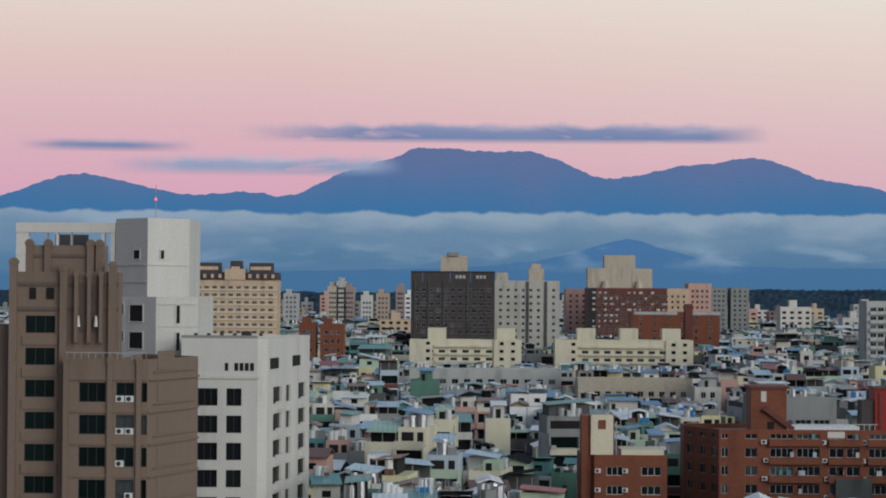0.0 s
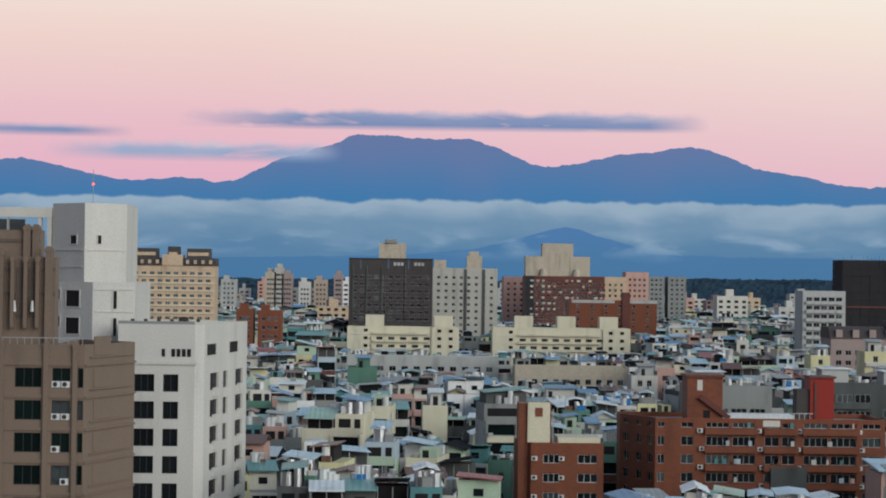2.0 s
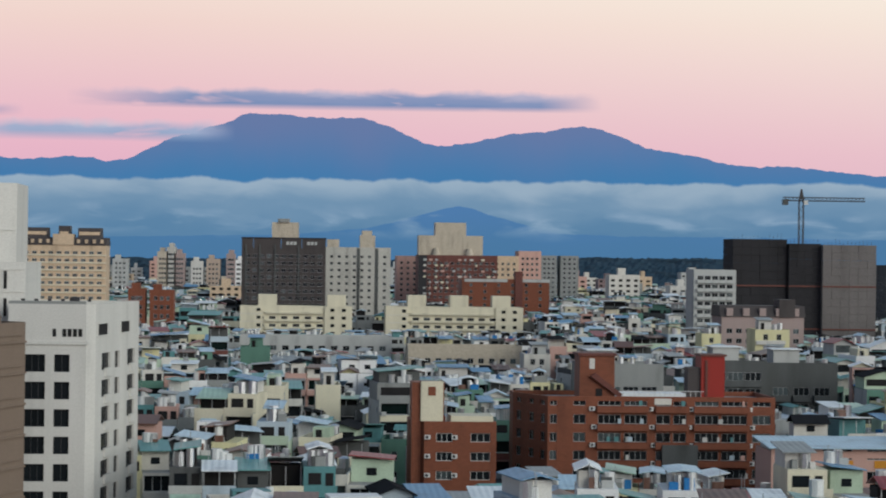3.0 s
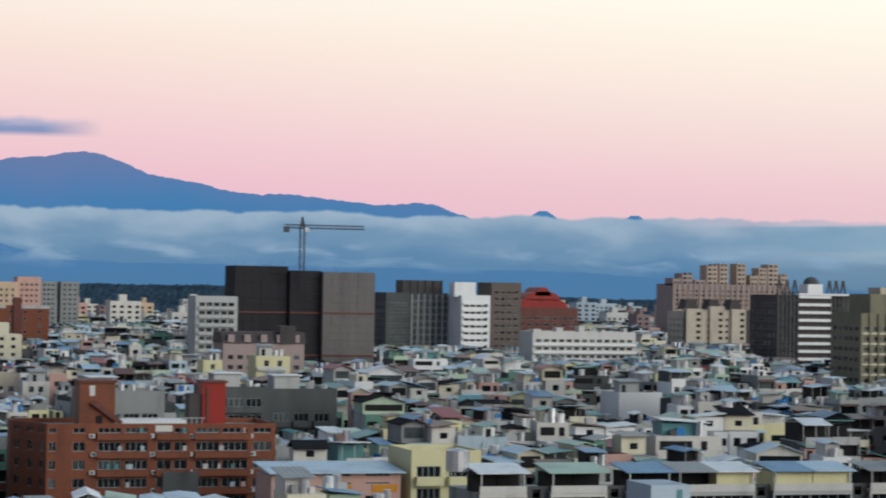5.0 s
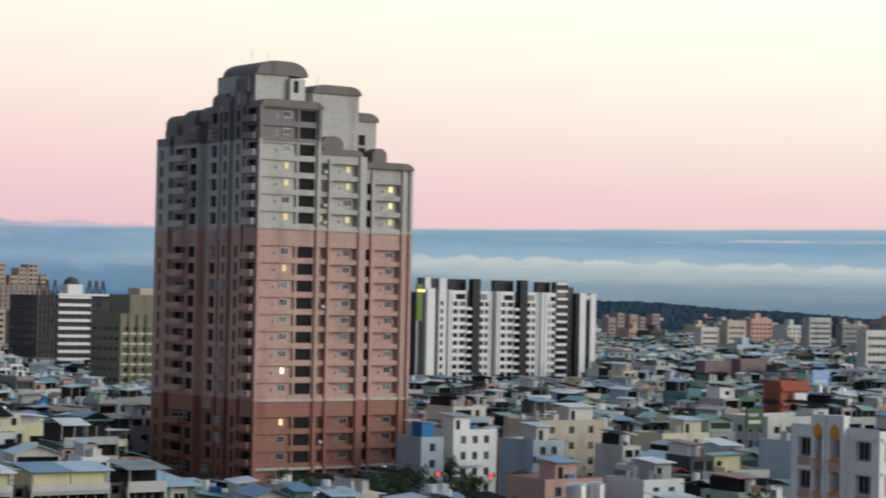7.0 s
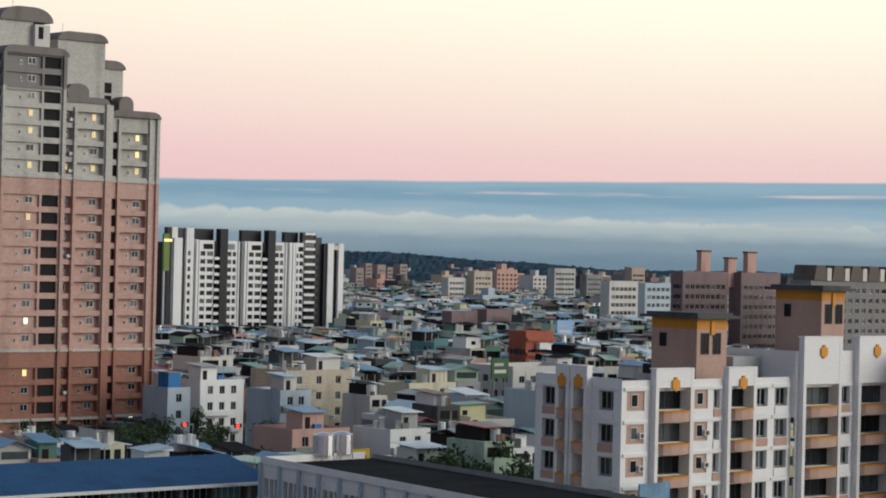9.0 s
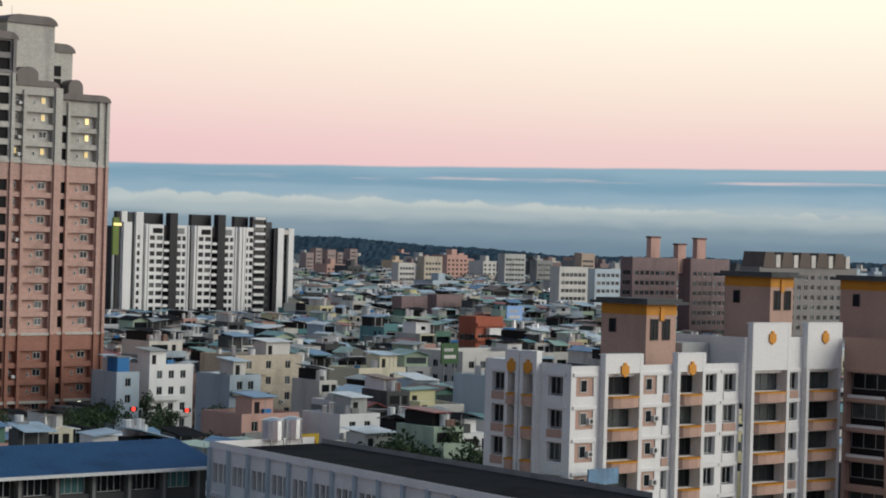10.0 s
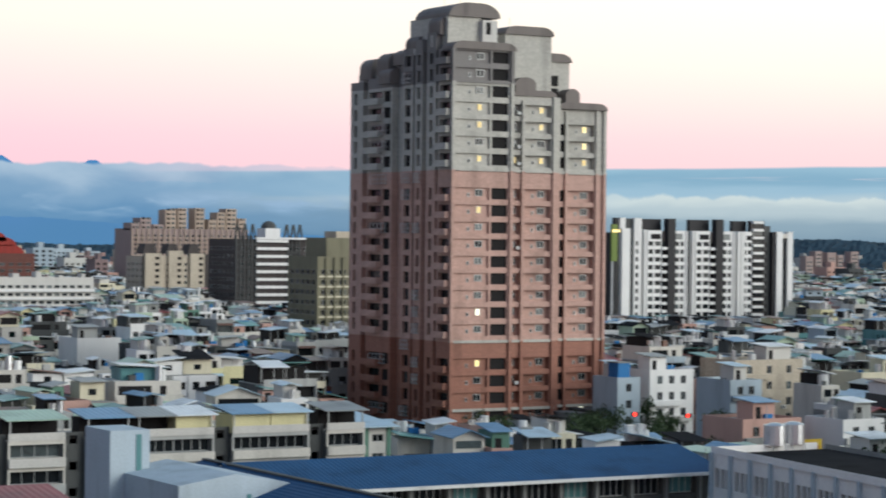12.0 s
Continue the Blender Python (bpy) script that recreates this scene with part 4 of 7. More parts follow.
for z, m_ in ((18.0, T_GREY), (5.6, T_GREY), (49.2, T_GREY), (65.2, T_GREY_D)):
    for x0, x1, y, zt in ((208.0, 221.5, 353.75, 74), (221.5, 231.1, 354.55, 63), (233.1, 244.2, 357.25, 61.0)):
        if z < zt:
            extra_box(tw, "string_course", x0, y, z, x1, y + 0.3, z + 0.5, m_)
for x, z in ((208.35, 71.3), (220.8, 71.3), (223.8, 62.5), (230.6, 63.3), (235.1, 61), (242.0, 61.4), (243.7, 61.4)):
    yy = 353.6 if x < 221.4 else 354.4 if x < 231.1 else 357.1
    for c0, c1 in ((0, 18.2), (18.2, 49.4), (49.4, min(65.4, z)), (65.4, z)):
        if c1 > c0:
            extra_box(tw, "pilaster", x - 0.32, yy, c0, x + 0.32, yy + 0.5, c1, tower_zone(c0 + 0.1))
# upper blocks and vaults
extra_box(tw, "upper_block", 209.5, 358, 71.2, 216.5, 372, 77.6, T_GREY)
extra_box(tw, "upper_block", 216.3, 357, 71.2, 219.4, 366, 77.0, WHITE)
extra_box(tw, "upper_block", 222.0, 358.4, 63.3, 232.2, 372, 75.0, T_GREY)
extra_box(tw, "upper_block", 231.4, 361.4, 61.4, 238.2, 374, 70.6, T_GREY)
# near-black sheet on the block in place of a shaded recess
extra_box(tw, "recess", 217.0, 356.95, 74.4, 218.0, 357.05, 76.6, VOID)
for x0, y0, x1, y1, z, r in ((208.1, 353.6, 221.6, 358, 71.3, 1.4), (209.4, 357.5, 220.4, 370.0, 77.5, 2.6), (221.8, 358.0, 232.6, 372.5, 74.9, 1.6),
                             (231.2, 361.0, 238.6, 374.0, 70.5, 1.6), (221.5, 354.5, 231.1, 358, 63.3, 1.1), (233.0, 357.0, 244.2, 361, 61.4, 1.3)):
    vault(tw, x0, y0, x1, y1, z, r, axis="y" if x1 - x0 < 14 else "x")
for x, y, z, w, h in ((224.5, 356.5, 64.4, 4.5, 2.4), (237.2, 360, 62.8, 3.2, 2.6), (210.2, 360.5, 74.6, 3.4, 3.0), (210.8, 369.0, 71.6, 4.6, 3.2),
                      (211.6, 374.2, 70.0, 5.6, 2.6), (210.6, 380.0, 68.4, 4.4, 3.8), (210.6, 387.0, 67.9, 4.2, 3.6), (209.0, 377.6, 66.6, 3.0, 2.4)):
    g = Geo()
    n_ = 12
    pr = [(x + w / 2 * math.cos(math.pi * i / n_), z + h * (0.45 + 0.55 * math.sin(math.pi * i / n_))) for i in range(n_ + 1)] + [(x - w / 2, z - 0.5), (x + w / 2, z - 0.5)]
    g.prism(pr[::-1], y - 1.5, y + 3.0, VAULT, "y")
    part("barrel_dormer", g, tw, "small grey-brown barrel dormer")
# loggias drawn as near-black sheets: their shade, without depth
for x0, x1, z in ((232.4, 235.6, 66.0), (232.4, 235.6, 63.6)):
    extra_box(tw, "loggia", x0, 361.2, z, x1, 361.42, z + 1.9, VOID)
g = Geo()
for x, y, z in ((211, 362, 80.0), (214.5, 362, 80.0), (224, 365, 76.4), (227, 365, 76.4)):
    g.tube(x, y, z, z + 2.2, 0.04, PIPE, 5)
part("lightning_rod", g, tw)
# entrance podium
pod = thing("podium", "grey low podium at the foot of the tower", "podium", (240, 352, 0))
extra_box(pod, "wall", 232, 350, 0, 250, 357, 5.0, GREY)
extra_box(pod, "canopy", 236, 347, 5.0, 246, 357, 5.5, GREY_D)

show_front(206.8, 246, 354, 1.0)
show_front(187, 208, 354, 1.0)

# ---- apartments on the near right: white frames, peach balconies, orange ornaments
claim(150, 150, 260, 200)
PEACH_R = mat("peach_render", (0.46, 0.31, 0.25), 0.85, 0.15)
ORN = mat("orange_ornament", (0.62, 0.27, 0.03), 0.6, 0.2)
ra_ = thing("apartment_block", "white apartment block with peach balconies and orange ornaments", "apartment block", (186, 170, 0))
FH, NF = 3.35, 7


def apartment_face(parent, p0, p1, ztop, bays, wall=WHITE_C, seed=0, low=0.1, side=0.45):
    """bays: (from, to, kind, top): o projecting balcony bay with ornament, w window, p peach panel with window."""
    rng = random.Random(seed)
    g, rows = Geo(), []
    for i in range(NF):
        zf = 21.4 - i * FH
        rows.append((zf - low, zf + 1.85, [(a + side, b - side) for a, b, k, t in bays]))
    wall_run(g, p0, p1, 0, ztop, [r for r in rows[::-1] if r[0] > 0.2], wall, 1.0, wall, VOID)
    part("wall", g, parent)
    for a, b, k, t in bays:
        w, m = b - a, (a + b) / 2
        if k == "o":
            for u in (a + 0.22, b - 0.22):
                h = Geo()
                h.box(-0.24, -0.7, 0, 0.24, 0.05, t, wall)
                part("pier", h, parent, at=edge_pose(p0, p1, u, 0, 0))
            h = Geo()
            h.box(-w / 2 + 0.46, -0.68, 23.6, w / 2 - 0.46, 0.05, t, wall)
            h.box(-w / 2, -0.72, t, w / 2, 0.3, t + 0.12, wall)
            part("gable_panel", h, parent, at=edge_pose(p0, p1, m, 0, 0))
            h = Geo()
            h.prism([(-0.56, 0.4), (0.0, 0.0), (0.56, 0.4), (0.56, 1.15), (0.2, 1.25), (0.2, 1.5), (-0.2, 1.5), (-0.2, 1.25), (-0.56, 1.15)], -0.85, -0.66, ORN, "y")
            part("ornament", h, parent, "orange shield-shaped ornament", at=edge_pose(p0, p1, m, t - 2.3, 0))
        for i in range(NF):
            zf = 21.4 - i * FH
            if zf < 1:
                continue
            if k != "o":
                h = Geo()
                h.box(-w / 2, -0.14, 1.95, w / 2, 0.0, 2.3, wall)
                part("string_course", h, parent, at=edge_pose(p0, p1, m, zf, 0))
            gl = GLASS if rng.random() < 0.7 else GLASS_P
            if k == "o":
                h = Geo()
                ww = w / 2 - 0.46
                arc = [(-ww, -0.5), (-ww * 0.8, -1.0), (-ww * 0.4, -1.25), (ww * 0.4, -1.25), (ww * 0.8, -1.0), (ww, -0.5)]
                for (xa, ya), (xb, yb) in zip(arc, arc[1:]):
                    h.face([(xa, ya, -1.3), (xb, yb, -1.3), (xb, yb, -0.32), (xa, ya, -0.32)], PEACH_R)
                h.face([(x, y, -0.33) for x, y in arc] + [(ww, 0, -0.33), (-ww, 0, -0.33)], PEACH_R)
                h.face([(-ww, 0, -1.3), (ww, 0, -1.3)] + [(x, y, -1.3) for x, y in arc[::-1]], WHITE_C)
                part("balcony", h, parent, at=edge_pose(p0, p1, m, zf, 0))
                h = Geo()
                for (xa, ya), (xb, yb) in zip(arc, arc[1:]):
                    h.face([(xa * 1.04, ya - 0.06, -0.32), (xb * 1.04, yb - 0.06, -0.32), (xb * 1.04, yb - 0.06, -0.16), (xa * 1.04, ya - 0.06, -0.16)], ORANGE)
                h.face([(x * 1.04, y - 0.06, -0.16) for x, y in arc] + [(ww, 0, -0.16), (-ww, 0, -0.16)], ORANGE)
                part("coping", h, parent, at=edge_pose(p0, p1, m, zf, 0))
                part("window", window_mesh(w - 1.0, 1.85, gl, FRAME_D, 3), parent, at=edge_pose(p0, p1, m, zf - 0.05, 0.75))
            elif k == "p":
                h = Geo()
                h.box(-w / 2 + 0.46, 0.12, -0.08, w / 2 - 0.46, 0.98, 1.84, PEACH_R)
                part("panel", h, parent, at=edge_pose(p0, p1, m, zf, 0))
                part("window", window_mesh(1.0, 1.3, gl, FRAME_W, 0), parent, at=edge_pose(p0, p1, m - 0.1, zf + 0.3, 0.02))
                if rng.random() < 0.75:
                    q = edge_pose(p0, p1, m + 0.9, zf + 0.4, 0.1)
                    air_conditioner(q.translation.x, q.translation.y, q.translation.z, math.degrees(q.to_euler().z))
            else:
                part("window", window_mesh(w - 0.9, 1.8, gl, FRAME_A, 2), parent, at=edge_pose(p0, p1, m, zf, 0.45 if low < 0.5 else 0.85))
                h = Geo()
                h.box(-w / 2 + 0.46, -0.1, -1.0, w / 2 - 0.46, 0.0, -0.15 if low < 0.5 else -0.65, rng.choice((WHITE_C, WHITE_C, PEACH_R)))
                part("parapet", h, parent, at=edge_pose(p0, p1, m, zf, 0))


apartment_face(ra_, (166, 172.5), (166, 160), 24.6, [(0.6, 3.6, "w", 0), (3.6, 5.6, "o", 25.6), (5.8, 8.2, "o", 25.6), (8.8, 11.8, "w", 0)], seed=3)
apartment_face(ra_, (166, 160), (192.4, 160), 24.4,
               [(0.3, 3.8, "p", 0), (4.3, 10.0, "o", 25.5), (10.4, 13.4, "p", 0), (13.4, 15.3, "w", 0), (15.4, 19.9, "o", 25.5), (20.0, 23.0, "w", 0), (23.2, 26.2, "w", 0)], seed=1)
apartment_face(ra_, (192.4, 159.4), (208.8, 159.4), 27.2, [(0.5, 7.0, "o", 28.7), (7.2, 9.8, "w", 0), (10.0, 16.2, "o", 28.7)], seed=2)
apartment_face(ra_, (208.8, 158.5), (208.8, 152), 27.2, [(0.2, 6.2, "w", 0)], PEACH_R, seed=4, low=0.9, side=0.25)
apartment_face(ra_, (208.8, 152), (250, 152), 27.2, [(0.5, 6.0, "w", 0), (6.5, 12, "w", 0), (13, 19, "o", 28.6), (20, 26, "w", 0)], PEACH_R, seed=5, low=0.9, side=0.25)
g = Geo()
g.face([(166, 160, 23.6), (192.4, 160, 23.6), (192.4, 172.5, 23.6), (166, 172.5, 23.6)], CONC)
g.face([(192.4, 159.4, 26.4), (208.8, 159.4, 26.4), (208.8, 176, 26.4), (192.4, 176, 26.4)], CONC)
g.face([(208.8, 152, 26.4), (250, 152, 26.4), (250, 176, 26.4), (208.8, 176, 26.4)], CONC)
part("roof_deck", g, ra_)
extra_box(ra_, "upstand", 192.35, 159.45, 20, 192.6, 176, 27.2, WHITE_C)
extra_box(ra_, "roof_room", 187.6, 164.2, 23.6, 192.0, 170, 26.4, GREY_L)
for x0, y0, x1, y1, zb, zt in ((181.9, 164.4, 186.7, 171, 23.6, 30.7), (208.3, 169, 212.5, 175.9, 26.4, 33.8), (224.2, 163, 228.9, 171, 26.4, 33.6)):
    st = thing("stair_tower", "peach stair tower with an orange band and a flat overhanging roof", "stair tower", ((x0 + x1) / 2, (y0 + y1) / 2, zb), "stair towers")
    extra_box(st, "wall", x0, y0, zb, x1, y1, zt - 1.3, PEACH_R)
    extra_box(st, "band", x0 - 0.03, y0 - 0.03, zt - 1.3, x1 + 0.03, y1 + 0.03, zt - 0.15, ORANGE)
    extra_box(st, "roof", x0 - 0.95, y0 - 0.95, zt - 0.15, x1 + 0.95, y1 + 0.95, zt + 0.15, GREY_D)
    extra_box(st, "roof_cap", x0 - 0.45, y0 - 0.45, zt + 0.15, x1 + 0.45, y1 + 0.45, zt + 0.45, GREY_D)
    for dx in (0.65, 2.55):
        part("window", window_mesh(1.25, 2.3, GLASS, FRAME_D, 1), st, at=pose(x0 + dx + 0.6, y0 - 0.11, zt - 4.0))
    part("window", window_mesh(1.0, 1.5, GLASS, FRAME_D, 0), st, at=pose(x0 - 0.11, (y0 + y1) / 2 + 1.6, zt - 3.3, 0, 0, -90))
    extra_box(st, "bracket", (x0 + x1) / 2 - 0.3, y0 - 0.18, zt - 1.9, (x0 + x1) / 2 + 0.3, y0 - 0.02, zt - 0.4, ORN)
air = thing("signboard", "dark blue-grey tilted sheet awning on the block", "awning", (169, 158, 9))
extra_box(air, "sheet", 166.2, 157.4, 12.6, 170.6, 157.6, 14.2, R_BLUE)

# ---- school: blue pitched roofs and a white wing
claim(70, 100, 150, 205)
sch = thing("school_building", "school building with a long blue metal pitched roof", "school", (115, 191, 0))
g, rows = Geo(), [(z + 0.9, z + 2.6, [(1.2 + 4.2 * i, 4.4 + 4.2 * i) for i in range(11)]) for z in (0.4, 3.8, 7.2, 10.2)]
# front in dark cement: the eave's shade is put into its colour
wall_run(g, (92, 186), (140, 186), 0, 13.4, rows, GREY_D, 1.2, GREY_D, VOID)
wall_run(g, (140, 200), (92, 200), 0, 13.4, [], OFFWHITE)
wall_run(g, (140, 186), (140, 200), 0, 13.4, [], OFFWHITE)
wall_run(g, (92, 200), (92, 186), 0, 13.4, [], OFFWHITE)
part("wall", g, sch)
for z in (10.2, 7.2):
    for i in range(11):
        part("door" if i % 3 == 1 else "window", window_mesh(3.1, 1.65, (TEAL_P if i % 3 == 1 else GLASS), FRAME_W, 3), sch, at=pose(94.8 + 4.2 * i, 186.6, z + 0.92))
# columns greyed likewise for the shade under the eave
for i in range(12):
    extra_box(sch, "column", 92.4 + 4.2 * i, 185.6, 0, 92.75 + 4.2 * i, 186.0, 13.2, GREY)
g = Geo()
g.face([(89, 184.2, 13.3), (141.2, 184.2, 13.3), (141.2, 193, 15.4), (89, 193, 15.4)], R_SCHOOL)
g.face([(141.2, 201.6, 13.3), (89, 201.6, 13.3), (89, 193, 15.4), (141.2, 193, 15.4)], R_SCHOOL)
g.face([(89, 184.2, 13.1), (89, 193, 15.2), (89, 201.6, 13.1)], OFFWHITE)
g.face([(141.2, 184.2, 13.1), (141.2, 201.6, 13.1), (141.2, 193, 15.2)], OFFWHITE)
part("roof", g, sch, "dark blue ribbed metal roof")
extra_box(sch, "gutter", 89, 183.9, 13.05, 141.2, 184.3, 13.35, FRAME_W)
g = Geo()
sw = thing("school_wing", "school wing with a blue metal roof running to the fore", "school", (88, 165, 0))
wall_run(g, (80, 184), (80, 130), 0, 13.0, [], OFFWHITE)
wall_run(g, (94, 130), (94, 184), 0, 13.0, [(z + 0.9, z + 2.5, [(1.5 + 4.4 * i, 4.6 + 4.4 * i) for i in range(11)]) for z in (3.6, 6.8, 10.0)], OFFWHITE, 1.0, OFFWHITE, VOID)
wall_run(g, (94, 184), (80, 184), 0, 13.0, [], OFFWHITE)
part("wall", g, sw)
g = Geo()
g.face([(81.5, 198, 12.6), (81.5, 129, 12.6), (89.6, 129, 15.3), (89.6, 198, 15.3)], R_SCHOOL)
g.face([(97.0, 129, 12.7), (97.0, 186, 12.7), (89.6, 198, 15.3), (89.6, 129, 15.3)], R_SCHOOL)
g.face([(97.0, 198, 12.7), (81.5, 198, 12.6), (89.6, 198, 15.3)], GREY_L)
part("roof", g, sw, "dark blue ribbed metal roof")
extra_box(sw, "gutter", 96.9, 129, 12.4, 97.3, 184, 12.75, FRAME_W)
extra_box(sw, "ridge_cap", 89.3, 129, 15.25, 89.9, 198, 15.4, GREY_D)
gt = thing("stair_tower", "pale grey stair tower beside the school", "stair tower", (78, 192, 0), "stair towers")
extra_box(gt, "wall", 76.8, 190, 0, 80.6, 196, 19.0, BLUE_L)
extra_box(gt, "side_fin", 80.6, 191, 0, 81.0, 195.5, 18.4, GREY)
extra_box(gt, "window", 79.3, 189.93, 14.6, 79.8, 190.02, 18.6, TEAL_P)
gh = thing("gabled_annex", "grey rendered annex with a shallow gable", "annex", (80, 182, 0))
g = Geo()
g.prism([(78.2, 0), (88.8, 0), (88.8, 15.0), (83.5, 16.0), (78.2, 15.2)][::-1], 178, 192.8, BLUE_L, "y")
part("wall", g, gh)
extra_box(gh, "window", 84.6, 177.95, 11.5, 85.0, 178.05, 14.2, TEAL_P)

wg = thing("school_wing", "white school wing with rows of tall windows and a flat roof", "school", (140, 155, 0))
WGF = [(137.3, 182), (127.8, 128)]
g = Geo()
L = math.hypot(9.5, 53)
cols = []
for i in range(13):
    for j in range(3):
        cols.append((1.0 + 4.05 * i + j * 1.1, 1.85 + 4.05 * i + j * 1.1))
wall_run(g, WGF[0], WGF[1], 0, 16.2, [(z + 0.8, z + 2.7, cols) for z in (0.6, 4.2, 7.8, 11.4)], WHITE_C, 0.4, WHITE_C, GLASS)
wall_run(g, (150, 181), (137, 181), 0, 16.2, [], WHITE_C)
g.face([(137, 181, 15.5), (127.5, 128, 15.5), (143, 128, 15.5), (151, 181, 15.5)], R_DARK)
g.face([(127.5, 128, 15.5), (137, 181, 15.5), (137, 181, 16.2), (127.5, 128, 16.2)], WHITE_C)
wall_run(g, (143, 128), (151, 181), 0, 16.0, [], GREY)
part("wall", g, wg)
for i in range(14):
    h = Geo()
    h.box(-0.22, -0.3, 0, 0.22, 0.03, 15.6, BLUE_L)
    part("pilaster", h, wg, at=edge_pose(WGF[0], WGF[1], 0.4 + 4.05 * i, 0, 0))
for z in (3.6, 7.2, 10.8):
    h = Geo()
    h.box(-L / 2, -0.18, 0, L / 2, 0.03, 0.35, WHITE_C)
    part("string_course", h, wg, at=edge_pose(WGF[0], WGF[1], L / 2, z, 0))
for x, y, z in ((144.5, 181, 15.6), (147.3, 181.5, 15.6)):
    water_tank(x, y, z, 1.15, 2.0)

# ---- long walk-up row with sheet-metal top storeys
claim(76, 205, 147, 276)
show_front(78, 147, 252, 0.0)
rw = thing("walk_up_row", "weathered cream walk-up row with balconies and grey stair bays", "walk-up row", (105, 260, 0))
g = Geo()
bays = []
x = 80.5
for w, k in ((5.8, "b"), (3.0, "s"), (7.0, "b"), (2.6, "s"), (5.6, "b"), (0.8, "g"), (10.0, "b"), (2.4, "s"), (10.5, "b"), (2.4, "s"), (5.4, "b")):
    bays.append((x, x + w, k))
    x += w
XR = x
for a, b, k in bays:
    y = 252.0 if k == "b" else 252.9
    rows = [(z + 1.0, z + 2.55, [(0.25, b - a - 0.25)]) for z in (0.3, 3.4, 6.5, 9.6)] if k == "b" else [(z + 1.2, z + 2.2, [((b - a) / 2 - 0.5, (b - a) / 2 + 0.5)]) for z in (1.5, 4.6, 7.7, 10.8)]
    if k == "b":
        wall_run(g, (a, y), (b, y), 0, 13.2, rows[:4], OFFWHITE if int(a) % 3 else GREY_L, 1.1, GREY, VOID)
    else:
        wall_run(g, (a, y), (b, y), 0, 13.4, rows, GREY_D if k == "s" else GREY, 0.3, None, VOID)
g.box(80.5, 253.2, 0, XR, 264, 12.6, GREY, CONC)
part("wall", g, rw)
rng = random.Random(5)
for a, b, k in bays:
    if k != "b":
        continue
    for z in (0.3, 3.4, 6.5, 9.6):
        n_ = 2 if b - a > 7 else 1
        for j in range(n_):
            w = (b - a - 0.7) / n_
            part("window", window_mesh(w, 1.5, rng.choice((GLASS, GLASS, GLASS_P)), FRAME_A, 3), rw, at=pose(a + 0.35 + w * (j + 0.5), 252.75, z + 1.02))
        extra_box(rw, "balcony_parapet", a + 0.05, 251.6, z - 0.1, b - 0.05, 252.0, z + 0.95, rng.choice((WHITE, OFFWHITE, OFFWHITE, GREY_L)))
    # rooftop storey of sheet metal; near-black blocks stand for shade under open sheds
    for xa, xb, m_ in ((a, (a + b) / 2, YELLOW if b - a > 10.2 else VOID), ((a + b) / 2, b, YELLOW if b - a > 9 else VOID)):
        extra_box(rw, "rooftop_room", xa + 0.1, 252.3 if m_ is YELLOW else 254.6, 12.6, xb - 0.05, 257.2, 14.9, m_)
    extra_box(rw, "roof_parapet", a + 0.05, 251.9, 12.6, b - 0.05, 252.1, 13.5, WHITE)
    r_ = rng.choice((R_WHITE, R_BLUE, R_GREY, R_PALE, R_GREEN))
    k = 2 if b - a > 7 else 1
    for j in range(k):
        xa, xb = a + (b - a) * j / k, a + (b - a) * (j + 1) / k
        h = Geo()
        h.prism([(251.5, 14.95), (257.5, 15.7), (257.5, 15.82), (251.5, 15.07)], xa - (0.35 if j == 0 else 0), xb + (0.35 if j == k - 1 else -0.03), r_ if j == 0 else rng.choice((R_WHITE, R_PALE, R_BLUE)), "x")
        part("roof", h, rw)
    for q in (a + 0.2, b - 0.4):
        extra_box(rw, "roof_post", q, 252.0, 12.6, q + 0.14, 252.14, 15.0, FRAME_A)
water_tank(79.0, 256, 14.5, 1.4, 2.4)
r2 = flat_building("house", "white house with green pilasters and a pale blue metal roof", "house", box_foot(134.7, 262, 145.3, 272), 11.8, WHITE,
                   [[(0.9, 2.6, "w"), (4.3, 6.0, "w"), (7.8, 9.5, "w")]], fh=3.0, base=0.0, floors=4)
h = Geo()
h.prism([(260.8, 11.9), (273, 13.0), (273, 13.12), (260.8, 12.05)], 133.8, 146.0, R_PALE, "x")
part("roof", h, r2)
for x in (134.9, 138.2, 141.6, 144.9):
    extra_box(r2, "pilaster", x - 0.3, 261.85, 0, x + 0.3, 262.0, 11.8, GREEN_P)

# ---- orange brick building and its neighbour
claim(34, 340, 80, 362)
K = 41.6 / 47.4
OBF = [(41.9, 345), (77.0, 345), (77.0, 360), (37.6, 360), (37.6, 355)]
OBC = [(a * K, b * K, "w") for a, b in ((0.4, 1.6), (4.5, 6.6), (8.8, 12.8), (13.4, 17.4), (19, 21.5), (22, 24.3), (25.8, 30), (30.5, 35), (36, 39.2))]
FB, B0 = 2.76, 1.9
ob_ = flat_building("apartment_block", "orange brick apartment block with strips of windows", "apartment block", OBF, 15.2, BRICK,
                    [OBC, [], [], [], [(1.0, 2.6, "w"), (5.0, 6.6, "w"), (8.6, 10.0, "w")]],
                    fh=FB, base=B0 - FB, floors=6, parapet=0.7, depth=0.45, glass=GLASS, frame_m=FRAME_A, sill=0.85, head=2.25)
show_front(37, 77, 345, 0.5)
show_front(37, 42, 345, 0.5)
BAL = ((49.4, 57.4), (58.4, 63.6), (64.3, 73.0))
